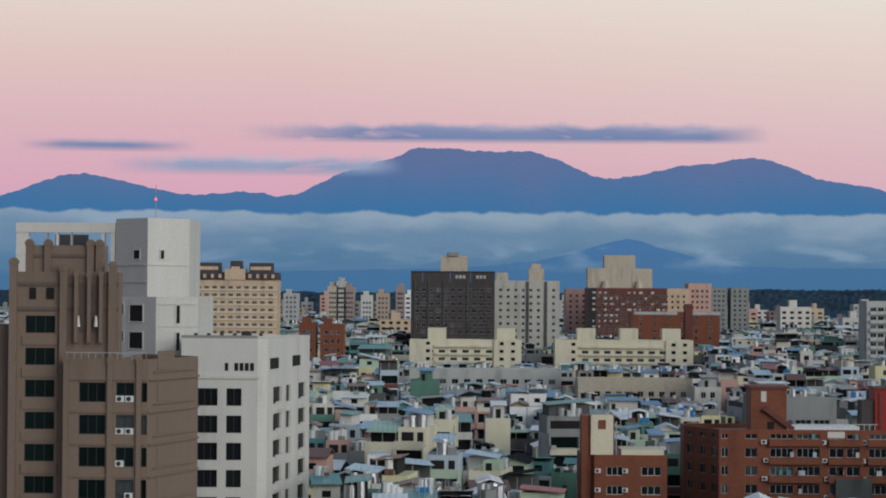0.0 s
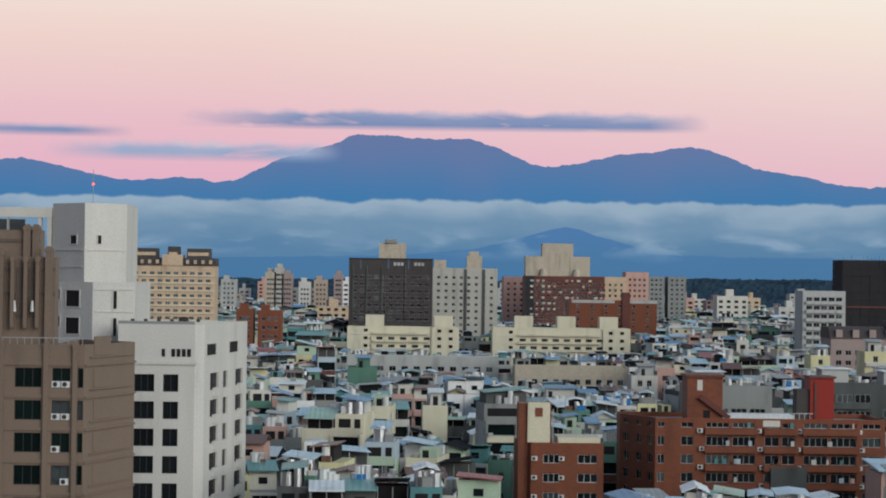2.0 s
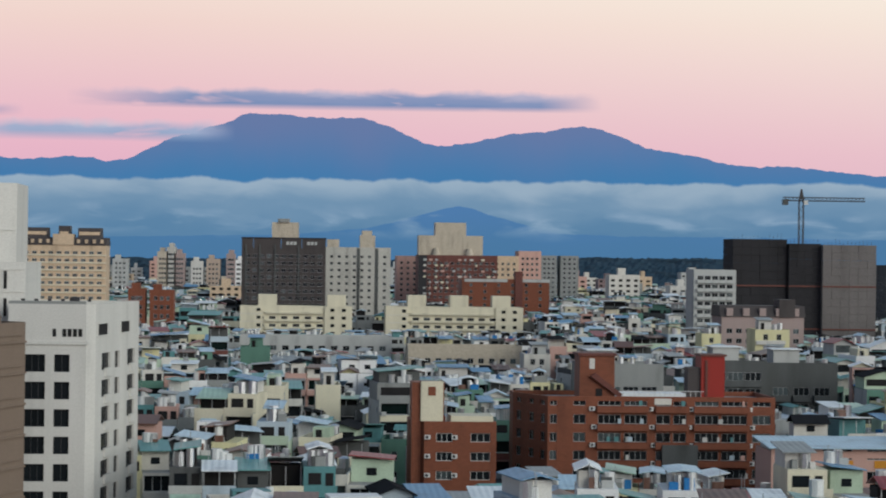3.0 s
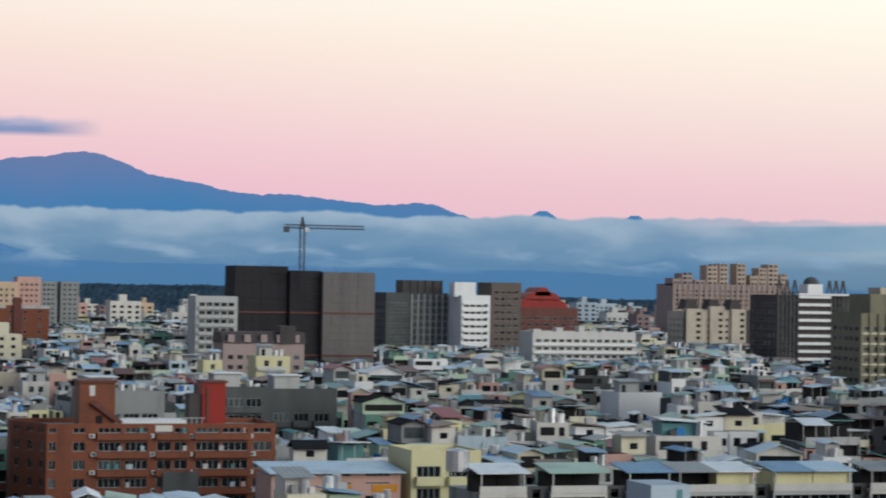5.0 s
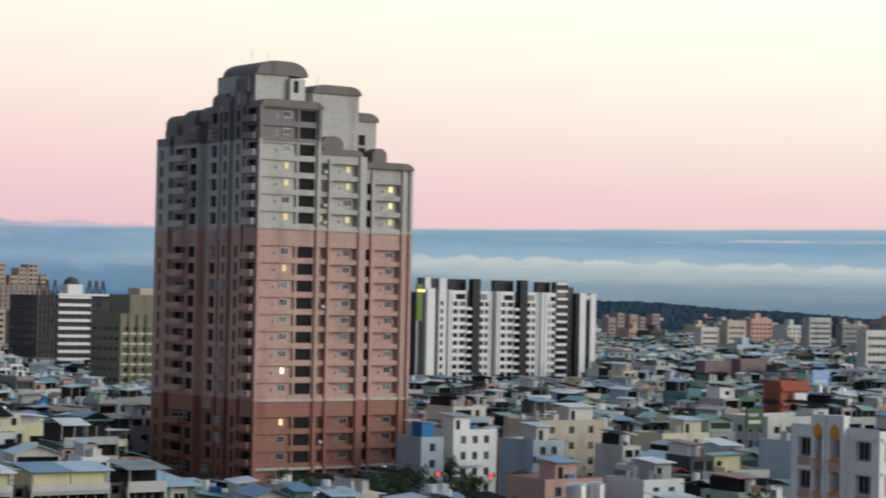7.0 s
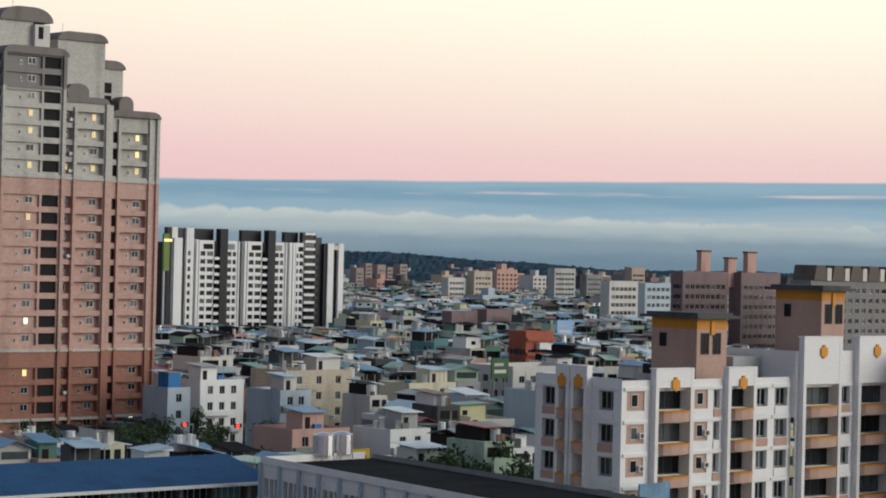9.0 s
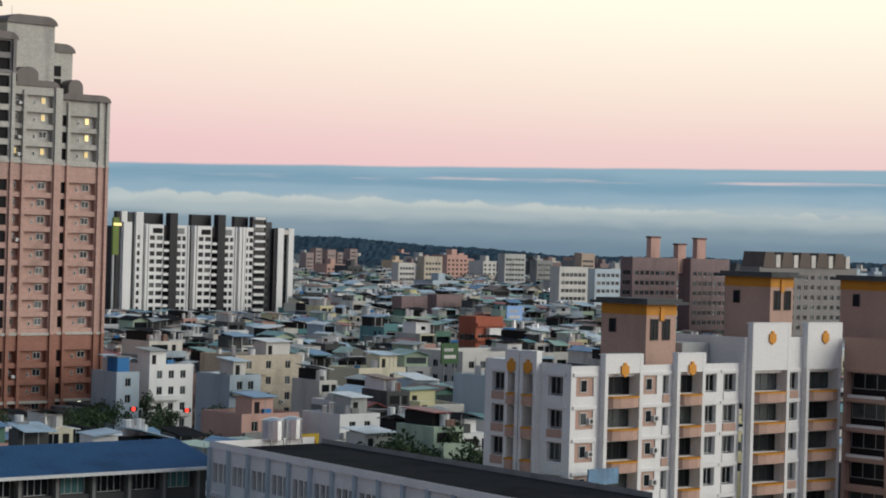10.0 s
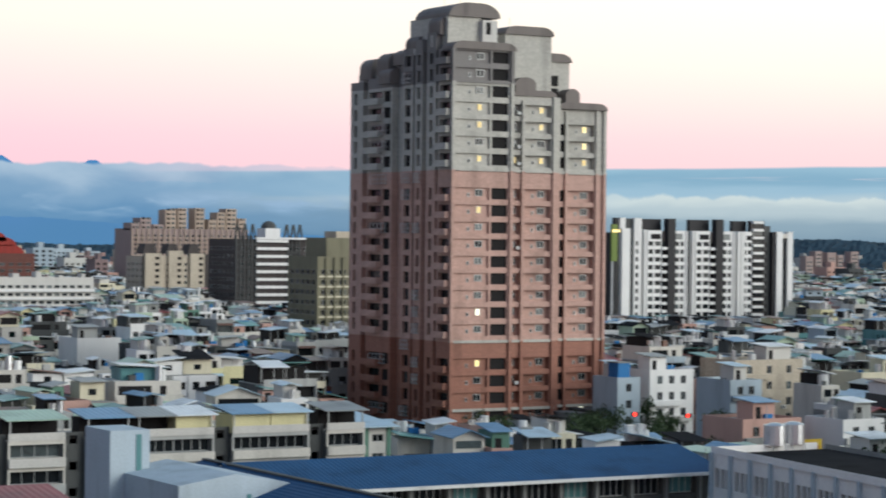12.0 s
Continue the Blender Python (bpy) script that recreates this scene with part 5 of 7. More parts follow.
for x0, x1 in BAL:
    for i in range(5):
        z = B0 + FB * i
        extra_box(ob_, "balcony", x0, 344.2, z - 0.15, x1, 345.0, z + 0.8, BRICK)
        extra_box(ob_, "coping", x0, 344.15, z + 0.8, x1, 344.35, z + 0.88, BRICK_D)
rng = random.Random(8)
for i in range(5):
    for x in (48.9, 57.9, 64.0, 73.3):
        air_conditioner(x + rng.uniform(-0.4, 0.4), 344.95, B0 + 0.1 + FB * i)
    for j in range(10):
        if rng.random() < 0.5:
            x = rng.choice((50.5, 52.5, 54, 56, 60, 62, 66, 68, 70, 72)) + rng.uniform(-0.5, 0.5)
            w = rng.uniform(0.3, 0.8)
            extra_box(ob_, "hung_laundry", x, 344.3, B0 + 0.95 + FB * i, x + w, 344.4, B0 + 1.7 + FB * i, rng.choice((WHITE, BLUE_L, ROSE, GREY_L, TEAL_P)))
extra_box(ob_, "entrance_panel", 59.4, 343.9, 0, 64.9, 344.9, B0 + FB * 2 + 0.5, GREY_D)
extra_box(ob_, "entrance_awning", 60.0, 342.6, 3.6, 64.5, 343.9, 3.9, WHITE)
extra_box(ob_, "sign_panel", 58.3, 344.9, 14.0, 60.9, 345.04, 14.95, OFFWHITE)
ot = thing("rooftop_block", "orange brick stair block on the roof", "rooftop block", (50, 350, 14.5))
extra_box(ot, "wall", 47.0, 347, 14.5, 52.4, 353, 21.3, BRICK)
extra_box(ot, "cap", 46.7, 346.7, 21.3, 52.7, 353.3, 21.7, BRICK_D)
extra_box(ot, "window", 48.5, 346.95, 19.3, 49.3, 347.03, 20.9, WHITE)
g = Geo()
g.prism([(48.6, 18.2), (49.4, 18.7), (53.6, 15.4), (53.0, 15.0)][::-1], 346.3, 347.0, BRICK_D, "y")
part("stair_flight", g, ot)
extra_box(ot, "door", 49.5, 346.9, 14.55, 50.5, 347.02, 16.3, VOID)
rt = thing("rooftop_block", "bright red painted rooftop block", "rooftop block", (68, 352, 14.5))
extra_box(rt, "wall", 66.6, 351, 14.5, 70.3, 356, 21.2, BRICK_R)
extra_box(rt, "fin", 67.2, 350.8, 15.0, 67.6, 351.0, 20.6, BRICK_D)
extra_box(rt, "cap", 66.4, 350.7, 21.2, 70.6, 356.2, 21.5, BRICK_D)
extra_box(rt, "side_room", 64.6, 351.4, 14.5, 66.6, 355, 19.4, CHAR)
g = Geo()
for i in range(16):
    g.box(53.5 + i * 0.8, 345.4, 15.2, 53.56 + i * 0.8, 345.46, 16.0, FRAME_W)
g.box(53.4, 345.38, 16.0, 66.0, 345.48, 16.08, FRAME_W)
single("roof_railing", g, "white steel railing on the brick roof edge", "railing")
extra_box(ob_, "roof_shed", 53.5, 347, 14.5, 63.5, 352, 15.6, R_WHITE)

claim(19, 331, 34, 350)
o2 = flat_building("apartment_block", "small orange brick block with white-framed windows", "apartment block",
                   [(22.4, 335), (33.1, 335), (33.1, 346), (20.5, 346), (20.5, 340)], 11.9, BRICK,
                   [[(1.8, 4.2, "w"), (6.9, 9.8, "w")]], fh=2.8, base=-0.4, floors=4, depth=0.35, frame_m=FRAME_W, sill=0.9, head=2.2)
show_front(20.5, 33.2, 335, 0.5)
for i in range(4):
    for x in (22.9, 26.9):
        air_conditioner(x, 334.95, 0.9 + 2.8 * i)
tp = thing("lift_tower", "brick lift tower with a white rendered front", "lift tower", (23, 338, 11.0))
extra_box(tp, "wall", 20.6, 336.0, 0, 25.4, 341, 17.6, BRICK)
extra_box(tp, "front", 21.9, 335.6, 11.9, 25.2, 336.0, 17.8, CREAM)
extra_box(tp, "vent", 23.0, 335.5, 15.7, 24.1, 335.62, 17.0, BRICK)
extra_box(tp, "ladder", 25.6, 335.9, 11.2, 25.75, 336.1, 16.8, PIPE)
extra_box(tp, "roof_room", 26.5, 337, 11.1, 32.8, 344, 12.6, CREAM)

# pink-walled house with orange panels, and its yellow neighbour
claim(66, 296, 97, 318)
ph = flat_building("house", "pink walled house with orange panels and pale roof", "house", box_foot(66.5, 300, 84.5, 310), 10.8, ROSE,
                   [[(1, 4.5, "w"), (7, 11, "w"), (13, 16.5, "w")]], fh=3.0, base=-0.3, floors=4)
for x in (74.0, 80.5):
    extra_box(ph, "panel", x, 299.9, 5.6, x + 3.6, 300.02, 6.9, ORANGE)
    extra_box(ph, "panel", x, 299.9, 8.6, x + 3.6, 300.02, 9.6, ORANGE)
g = Geo()
g.prism([(299, 11.2), (310, 12.0), (310, 12.12), (299, 11.32)], 66, 85, R_PALE, "x")
part("roof", g, ph)
extra_box(ph, "rooftop_room", 67, 301, 10.2, 84, 309, 11.3, WHITE)
flat_building("house", "yellow rendered house with balconies and parapet", "house", box_foot(86.0, 300, 96.0, 312), 14.2, YELLOW,
              [[(0.8, 4.2, "b"), (5.4, 9.0, "b")]], fh=3.0, base=0.6, floors=4)

# single fronts that stand out among the houses


def clutter(rng, g, x, y, z, w, d):
    """Small rooftop things that cannot be told apart: boxes, vents, pipes."""
    for _ in range(rng.randint(3, 7)):
        px, py = x + rng.uniform(0.3, max(0.4, w - 1.5)), y + rng.uniform(0.3, max(0.4, d - 1.5))
        if rng.random() < 0.45:
            r = rng.uniform(0.4, 0.75)
            g.tube(px + r, py + r, z, z + rng.uniform(1.2, 2.2), r, rng.choice((STEEL, STEEL, FRAME_W)), 8)
        elif rng.random() < 0.6:
            g.box(px, py, z, px + rng.uniform(0.5, 1.6), py + rng.uniform(0.5, 1.2), z + rng.uniform(0.5, 1.4), rng.choice((GREY_L, WHITE, BLUE_TARP, GREY_D, GREY, R_RUST)))
        else:
            g.box(px, py, z, px + 0.07, py + 0.07, z + rng.uniform(1.5, 3.2), PIPE)




def landmark(label, x0, y, x1, depth, h, wall, wins=0, foot=None, roof=None, cat="house"):
    claim(x0, y, x1, y + depth)
    show_front(x0, x1, y, foot if foot is not None else h * 0.5)
    t = flat_building("house", label, cat, box_foot(x0, y, x1, y + depth), h, wall, [spread(x1 - x0, wins, 1.2)] if wins else [], fh=3.0, base=h % 3.0 - 0.6, roof=roof, parapet=0.5)
    r = random.Random(int(x0 * 7 + y))
    w = x1 - x0
    g = Geo()
    sw_ = w * r.uniform(0.35, 0.55)
    sx = x0 + r.uniform(0.3, w - sw_ - 0.3)
    g.box(sx, y + 2.0, h - 0.5, sx + sw_, y + 6.0, h + 2.3, r.choice((wall, WHITE, GREY_L)))
    g.box(sx + 0.5, y + 1.94, h - 0.4, sx + 1.4, y + 2.02, h + 1.6, VOID)
    part("stair_head", g, t)
    g = Geo()
    g.prism([(y + 1.2, h + 2.3), (y + 6.8, h + 2.8), (y + 6.8, h + 2.9), (y + 1.2, h + 2.4)], sx - 0.5, sx + sw_ + 0.5, r.choice((R_PALE, R_BLUE, R_WHITE, R_GREY)), "x")
    part("stair_roof", g, t)
    g = Geo()
    clutter(r, g, x0 + 0.3, y + 0.5, h - 0.5, w - 0.6, depth - 1)
    tagged(part("rooftop_clutter", g, t), kind="stuff")
    if wins > 1:
        for i in range(int(h / 3.0)):
            z = h % 3.0 - 0.6 + 3.0 * i
            if r.random() < 0.6:
                extra_box(t, "balcony", x0 + 0.2, y - 0.7, z - 0.1, x0 + w * r.uniform(0.4, 0.95), y, z + 0.85, r.choice((wall, WHITE, GREY_L, GREY)))
            if r.random() < 0.5:
                air_conditioner(x0 + w * r.uniform(0.5, 0.9), y, z + 0.3)
    return t


landmark("tall house with a plain green side wall", -7.9, 560, -0.6, 12, 13.6, GREEN_P, 0, 7.0)
landmark("low house under a dark red sheet roof", 31.3, 520, 48.0, 9, 8.6, GREY_L, 4, 7.5, R_RED)
landmark("house with a blank bright white end wall", 186, 480, 196.4, 12, 14.0, WHITE_C, 0, 6.5)
landmark("pale yellow rooftop house over a dark stair", 119.7, 560, 128.4, 10, 19.2, YELLOW, 2, 13.0)
landmark("tall narrow yellow house with plain walls", 121.5, 640, 127.0, 10, 15.5, YELLOW, 1, 11.0)
landmark("cream narrow house end wall with small window", 62.0, 560, 68.5, 10, 12.5, OFFWHITE, 2, 6.0)
landmark("pale yellow slim house with blank side", 8.0, 420, 12.6, 12, 12.4, CREAM, 0, 5.0)
landmark("white cubic house with square dark windows", 246, 345, 256, 10, 13.0, WHITE_C, 3, 4.0)
landmark("tan house with a stepped flat roof", 262, 340, 278, 11, 14.8, BEIGE, 3, 9.0)
landmark("small white house with two windows", 222, 262, 230, 9, 10.5, WHITE_C, 2, 5.0)
landmark("cream house with a pale green roof", 284, 330, 296, 9, 12.6, CREAM, 2, 8.0, R_GREEN)
landmark("white slim house with tiled stories", 262, 268, 275, 12, 15.0, BLUE_L, 3, 5.0)
landmark("rose house with small square windows", 208, 268, 219, 10, 10.5, ROSE, 3, 5.0)
landmark("grey house with a blue painted tank room", 236, 341, 241, 8, 12.0, BLUE_L, 1, 3.0)
landmark("pale blue house beside the tower", 247, 322, 254, 10, 12.4, BLUE_L, 2, 5.0)
landmark("cream gabled workshop with two windows", 196, 232, 210, 10, 8.2, CREAM, 2, 4.0)

# ---- middle distance: apartment blocks on the skyline


FRONTS = {}


def far_block(name, label, x0, y, x1, depth, z1, wall, cols, w=1.5, fh=3.1, base=0.4, glass=GLASS, side=None, frame_m=FRAME_A, kind="w", **kw):
    claim(x0, y, x1, y + depth)
    show_front(x0, x1, y, kw.pop("foot", min(9.0, z1 * 0.4)))
    L = x1 - x0
    s = [spread(L, cols, w, kind)]
    if side:
        s = s + [[], [], spread(depth, side, w)] if x0 > 0 else s + [spread(depth, side, w)]
    return flat_building(name, label, "apartment block", box_foot(x0, y, x1, y + depth), z1, wall, s, fh=fh, base=base, glass=glass, frame_m=frame_m, **kw)


def top_box(parent, x0, y0, z0, x1, y1, z1, wall, name="roof_room"):
    return extra_box(parent, name, x0, y0, z0, x1, y1, z1, wall)


def fins(parent, x0, x1, y, z1, n, floors, fin_m, slab_m, z0=0.0):
    """Upright fins and floor edges that stand proud of a far front."""
    for i in range(n + 1):
        x = x0 + (x1 - x0) * i / n
        extra_box(parent, "pilaster", x - 0.28, y - 0.55, z0, x + 0.28, y, z1, fin_m)
    for i in range(floors):
        extra_box(parent, "floor_edge", x0, y - 0.35, 0.45 + 3.1 * i, x1, y - 0.02, 0.95 + 3.1 * i, slab_m)


claim(-104.5, 950, -69, 972)
show_front(-104, -69, 950, 14)
ap = flat_building("apartment_block", "peach apartment block with a dark mansard top", "apartment block", box_foot(-104.5, 950, -69.2, 972), 39.6, PEACH,
                   [spread(35.3, 10, 2.0)], fh=3.1, base=0.6, limit=120, sill=0.95, head=2.2, glass=GLASS_P, frame_m=FRAME_W)
for x0, x1 in ((-104.6, -91), (-82.5, -69)):
    g = Geo()
    g.prism([(949.6, 39.4), (972, 39.4), (970, 42.6), (951.6, 42.6)][::-1], x0, x1, CHAR, "x")
    part("mansard_roof", g, ap)
    for k in range(4):
        extra_box(ap, "dormer", x0 + 1.4 + k * 3.2, 949.5, 40.2, x0 + 2.6 + k * 3.2, 951.5, 41.8, PEACH)
for i in range(12):
    extra_box(ap, "string_course", -104.6, 949.5, 0.9 + 3.1 * i, -69.1, 950, 1.35 + 3.1 * i, CREAM)
extra_box(ap, "gable", -91, 949.4, 39.5, -82.5, 960, 44.0, PEACH)
for x0, x1, zt in ((-103, -93.5, 46.6), (-89, -84.5, 47.4), (-81, -71.5, 46.6)):
    g = Geo()
    g.prism([(952, 42.5), (965, 42.5), (963.5, zt), (953.5, zt)][::-1], x0, x1, CHAR, "x")
    part("roof_lantern", g, ap)
    extra_box(ap, "lantern_wall", x0 + 0.5, 952.2, 43.6, x1 - 0.5, 953.2, 45.0, PEACH)

db = far_block("apartment_block", "charcoal apartment block with rows of small windows", -14.2, 1010, 22.9, 25, 39.5, CHAR, 11, 2.0, limit=150, sill=0.6, head=2.2, frame_m=FRAME_A)
for x0, x1 in ((-14.3, -9), (-9, 3.2), (3.2, 12.2), (12.2, 23.0)):
    extra_box(db, "attic_wall", x0 + 0.1, 1009.8, 39.5, x1 - 0.1, 1012, 43.6, CHAR)
extra_box(db, "roof_beam", -14.3, 1009.6, 43.6, 23.0, 1012, 44.2, BLACK)
for x in (5.5, 14.6):
    for k in range(3):
        extra_box(db, "attic_window", x + k * 1.6, 1009.7, 41.0, x + 1.2 + k * 1.6, 1009.85, 42.4, GREY_L)
for x in (-12.6, -6.5, 0.2, 10.6):
    extra_box(db, "pilaster", x, 1009.5, 0, x + 0.6, 1010.0, 41.0, GREY_D)
extra_box(db, "roof_room", -1.0, 1016, 43.5, 11.0, 1026, 51.0, BEIGE)
extra_box(db, "roof_room", 1.6, 1015, 51.0, 7.0, 1022, 52.6, GREY)

bb = far_block("apartment_block", "tall pale beige apartment block with narrow windows", 23.8, 1050, 53.7, 24, 40.4, T_GREY, 8, 1.4, limit=120, head=2.2)
for a, b, y_, z in ((24.5, 30.0, 1052, 44.0), (39.6, 46.6, 1052, 46.0), (40.6, 45.2, 1053.5, 48.2)):
    extra_box(bb, "roof_room", a, y_, 39.4, b, y_ + 7, z, BEIGE)
# raised dark strips in place of the shade in upright slots
for x in (38.2, 46.6):
    extra_box(bb, "dark_slot", x, 1049.7, 0, x + 1.4, 1050.02, 40.0, GREY_D)

rt_ = far_block("apartment_block", "dark red brick apartment block with a stepped beige crown", 79.5, 1250, 122.9, 30, 37.6, BRICK_D, 13, 1.9, limit=160, glass=GLASS, frame_m=FRAME_W)
rng = random.Random(31)
for i in range(12):
    for k in range(13):
        if rng.random() < 0.45:
            xx = 82.0 + 3.2 * k
            extra_box(rt_, "balcony_front", xx, 1249.2, 0.4 + 3.1 * i, xx + rng.uniform(0.9, 2.0), 1250, 1.5 + 3.1 * i, rng.choice((OFFWHITE, CREAM, GREY_L, ROSE)))
for x0, x1, z, m_ in ((79.5, 90, 48.4, BEIGE), (104, 115, 48.4, BEIGE), (88.7, 105.7, 55.6, BEIGE), (90, 104, 50.0, BEIGE)):
    extra_box(rt_, "crown", x0, 1252 + (x1 - x0) * 0.1 + x0 * 0.003, 36.5, x1, 1266, z, m_)
for x in (88.0, 106.5):
    g = Geo()
    g.tube(x + 1, 1252, 37.5, 41.5, 2.4, BEIGE, 8, 1.2)
    part("turret", g, rt_)
# black strip that paints the shade down the left corner
extra_box(rt_, "corner_shade", 79.3, 1249.5, 0, 84.0, 1250.0, 37.4, BLACK)
rl = far_block("apartment_block", "low red brick apartment block with pale roof edge", 86.9, 1050, 127.5, 22, 26.4, BRICK, 6, 1.4, limit=60)
extra_box(rl, "roof_edge", 88, 1049.8, 25.2, 108, 1050.0, 26.6, GREY_L)
extra_box(rl, "roof_edge", 115, 1049.8, 25.2, 127.7, 1050.0, 26.6, GREY_L)
extra_box(rl, "stair_tower", 111.5, 1049.0, 0, 115.0, 1056, 30.2, BRICK_D)
for x0, x1, z in ((-50.5, -44.5, 24.0), (-43.0, -34.6, 23.6)):
    bk = far_block("apartment_block", "orange brick apartment block with a flat roof", x0, 800, x1, 12, z, BRICK, 3, 1.2, limit=30, foot=10)
    extra_box(bk, "roof_room", x0 + 1, 803, z - 0.9, x0 + 4, 808, z + 2.0, BRICK)
for x0, x1, zc in ((-13.2, 31.7, 15.9), (45.4, 101.0, 16.2)):
    cb = far_block("apartment_block", "cream walk-up block with stair heads and balconies", x0, 920, x1, 14, zc, CREAM, int((x1 - x0) / 4.6), 2.6, limit=80, head=2.2, base=0.3, kind="w", foot=3.5)
    n_ = 2 if x1 < 40 else 3
    for k in range(n_):
        xx = x0 + (x1 - x0) * (0.16 + 0.62 * k / (n_ - 1))
        extra_box(cb, "stair_head", xx, 922, 15, xx + 7.5, 930, zc + 4.6, CREAM)
    extra_box(cb, "bay_end", x0 - 0.1, 919.2, 0, x0 + 9, 920, zc, CREAM)
    extra_box(cb, "bay_end", x1 - 11, 919.2, 0, x1 + 0.1, 920, zc, CREAM)
    for i in range(5):
        for xx in (x0 + 6.6, x1 - 8.6, x1 - 4.0):
            extra_box(cb, "window", xx, 919.0, 1.4 + 3.1 * i, xx + 1.5, 919.22, 2.6 + 3.1 * i, GLASS)
        extra_box(cb, "string_course", x0 - 0.1, 919.05, 0.2 + 3.1 * i, x0 + 9, 919.2, 0.45 + 3.1 * i, OFFWHITE)
        extra_box(cb, "balcony_band", x0 + 10, 918.9, 0.4 + 3.1 * i, x1 - 12, 919.9, 1.3 + 3.1 * i, CREAM)
for x0, x1, zt, m_ in ((-105, -95, 33, GREY_L), (-76, -69, 38, BEIGE), (-70, -64, 41, T_GREY), (-65, -58, 37, FAR_ROSE), (-54, -46, 32, WHITE), (-44, -35, 33.5, FAR_PEACH), (-31, -25, 37, FAR_ROSE), (-25, -21, 33, WHITE_C)):
    fb = far_block("apartment_block", "distant pale apartment block with small windows", x0, 1500, x1, 16, zt, m_, 3, 1.3, limit=33, foot=16)
    extra_box(fb, "roof_room", x0 + 1.5, 1503, zt - 0.9, x0 + 5, 1510, zt + 2.6, m_)
far_block("apartment_block", "slim mauve tiled apartment block", 70, 1300, 83, 20, 37, ROSE, 3, 1.4, limit=40)
far_block("apartment_block", "pink rendered apartment block", 140, 1300, 153, 20, 40.6, ROSE, 4, 1.4, limit=45)
far_block("apartment_block", "pale pink apartment block beside the red one", 124, 1290, 139, 20, 37.6, PEACH, 4, 1.4, limit=45)
far_block("apartment_block", "grey twin apartment block", 176.5, 1500, 187, 18, 38.5, GREY, 3, 1.6, limit=40)
far_block("apartment_block", "grey twin apartment block", 189.5, 1500, 201.5, 18, 38.5, GREY, 3, 1.6, limit=40)
mb = far_block("walk_up_row", "long beige walk-up row with small windows", 38, 640, 70.2, 12, 11.4, BEIGE, 10, 1.6, limit=60, base=-0.8)
mb2 = far_block("walk_up_row", "long grey walk-up row with flat roofs", -10, 690, 36, 12, 12.0, GREY_L, 12, 2.0, limit=60)

# netted high-rise under construction, and its crane
claim(184, 890, 242, 935)
show_front(184, 242, 900, 4.0)
nt = thing("building_under_construction", "half-built high-rise wrapped in dark scaffold netting", "construction", (212, 910, 0))
rng = random.Random(3)
for x0, x1, y0, zt, m_ in ((184, 206, 905, 45.2, NETTING), (206.4, 219.5, 903, 43.6, NETTING), (219.5, 241.3, 900, 43.2, NETTING_L)):
    k = int((x1 - x0) / 3.2)
    for i in range(k):
        a, b = x0 + (x1 - x0) * i / k, x0 + (x1 - x0) * (i + 1) / k
        g = Geo()
        for j in range(14):
            za, zb = zt * j / 14, zt * (j + 1) / 14
            o = rng.uniform(0, 0.25)
            g.box(a + 0.03, y0 - o, za + 0.05, b - 0.03, y0 + 20, zb, m_)
        part("net_panel", g, nt)
    for z in (9.0, 26.2):
        extra_box(nt, "red_band", x0, y0 - 0.4, z, x1, y0, z + 0.6, BRICK_D)
    g = Geo()
    for i in range(int((x1 - x0) / 1.6)):
        g.tube(x0 + 0.5 + i * 1.6, y0 + 0.2, zt, zt + rng.uniform(0.8, 2.4), 0.06, FRAME_D, 5)
    part("scaffold_tip", g, nt)
cr = thing("tower_crane", "grey tower crane over the building site", "crane", (216.3, 925, 0))
g = Geo()
for sx in (-0.9, 0.9):
    for sy in (-0.9, 0.9):
        g.box(216.3 + sx - 0.14, 925 + sy - 0.14, 0, 216.3 + sx + 0.14, 925 + sy + 0.14, 62, FRAME_D)
for i in range(31):
    z = i * 2.0
    s_ = 1 if i % 2 else -1
    g.face([(216.3 - 0.9 * s_, 924.0, z), (216.3 - 0.9 * s_ + 0.2, 924.0, z), (216.3 + 0.9 * s_ + 0.2, 924.0, z + 2), (216.3 + 0.9 * s_, 924.0, z + 2)], FRAME_D)
part("mast", g, cr)
g = Geo()
for z in (61.2, 62.6):
    g.box(208.5, 924.4, z, 242.8, 924.7, z + 0.4, FRAME_D)
for i in range(22):
    x = 208.8 + i * 1.55
    g.face([(x, 924.4, 61.3), (x + 0.4, 924.4, 61.3), (x + 0.95, 924.4, 62.7), (x + 0.75, 924.4, 62.7)], FRAME_D)
    g.face([(x + 0.75, 924.45, 62.7), (x + 0.95, 924.45, 62.7), (x + 1.7, 924.45, 61.3), (x + 1.5, 924.45, 61.3)], FRAME_D)
part("jib", g, cr)
extra_box(cr, "counterweight", 208.4, 923.8, 59.6, 210.6, 925.4, 62.0, GREY_D)
g = Geo()
g.prism([(215.3, 62), (217.3, 62), (216.5, 66.2), (216.1, 66.2)][::-1], 924.2, 925.6, FRAME_D, "y")
part("peak", g, cr)
extra_box(cr, "cab", 217.2, 923.6, 59.8, 218.8, 925.0, 61.6, FRAME_W)

# blocks to the right of it
b1 = far_block("apartment_block", "grey-green glazed apartment block", 273.4, 1000, 303, 24, 35.3, GREY_D, 9, 2.0, limit=110, glass=GLASS_P, side=4)
extra_box(b1, "upper_storey", 281.8, 1001, 34.4, 300.1, 1014, 41.0, CHAR)
fins(b1, 285.6, 303, 1000, 34.6, 6, 11, GREY_L, GREY)
fins(b1, 281.8, 300.1, 1001, 41.0, 5, 0, GREY_D, GREY, 35.3)
b2 = far_block("apartment_block", "white apartment block with balconies", 303.2, 980, 316.8, 22, 34.6, WHITE_C, 4, 2.4, limit=60)
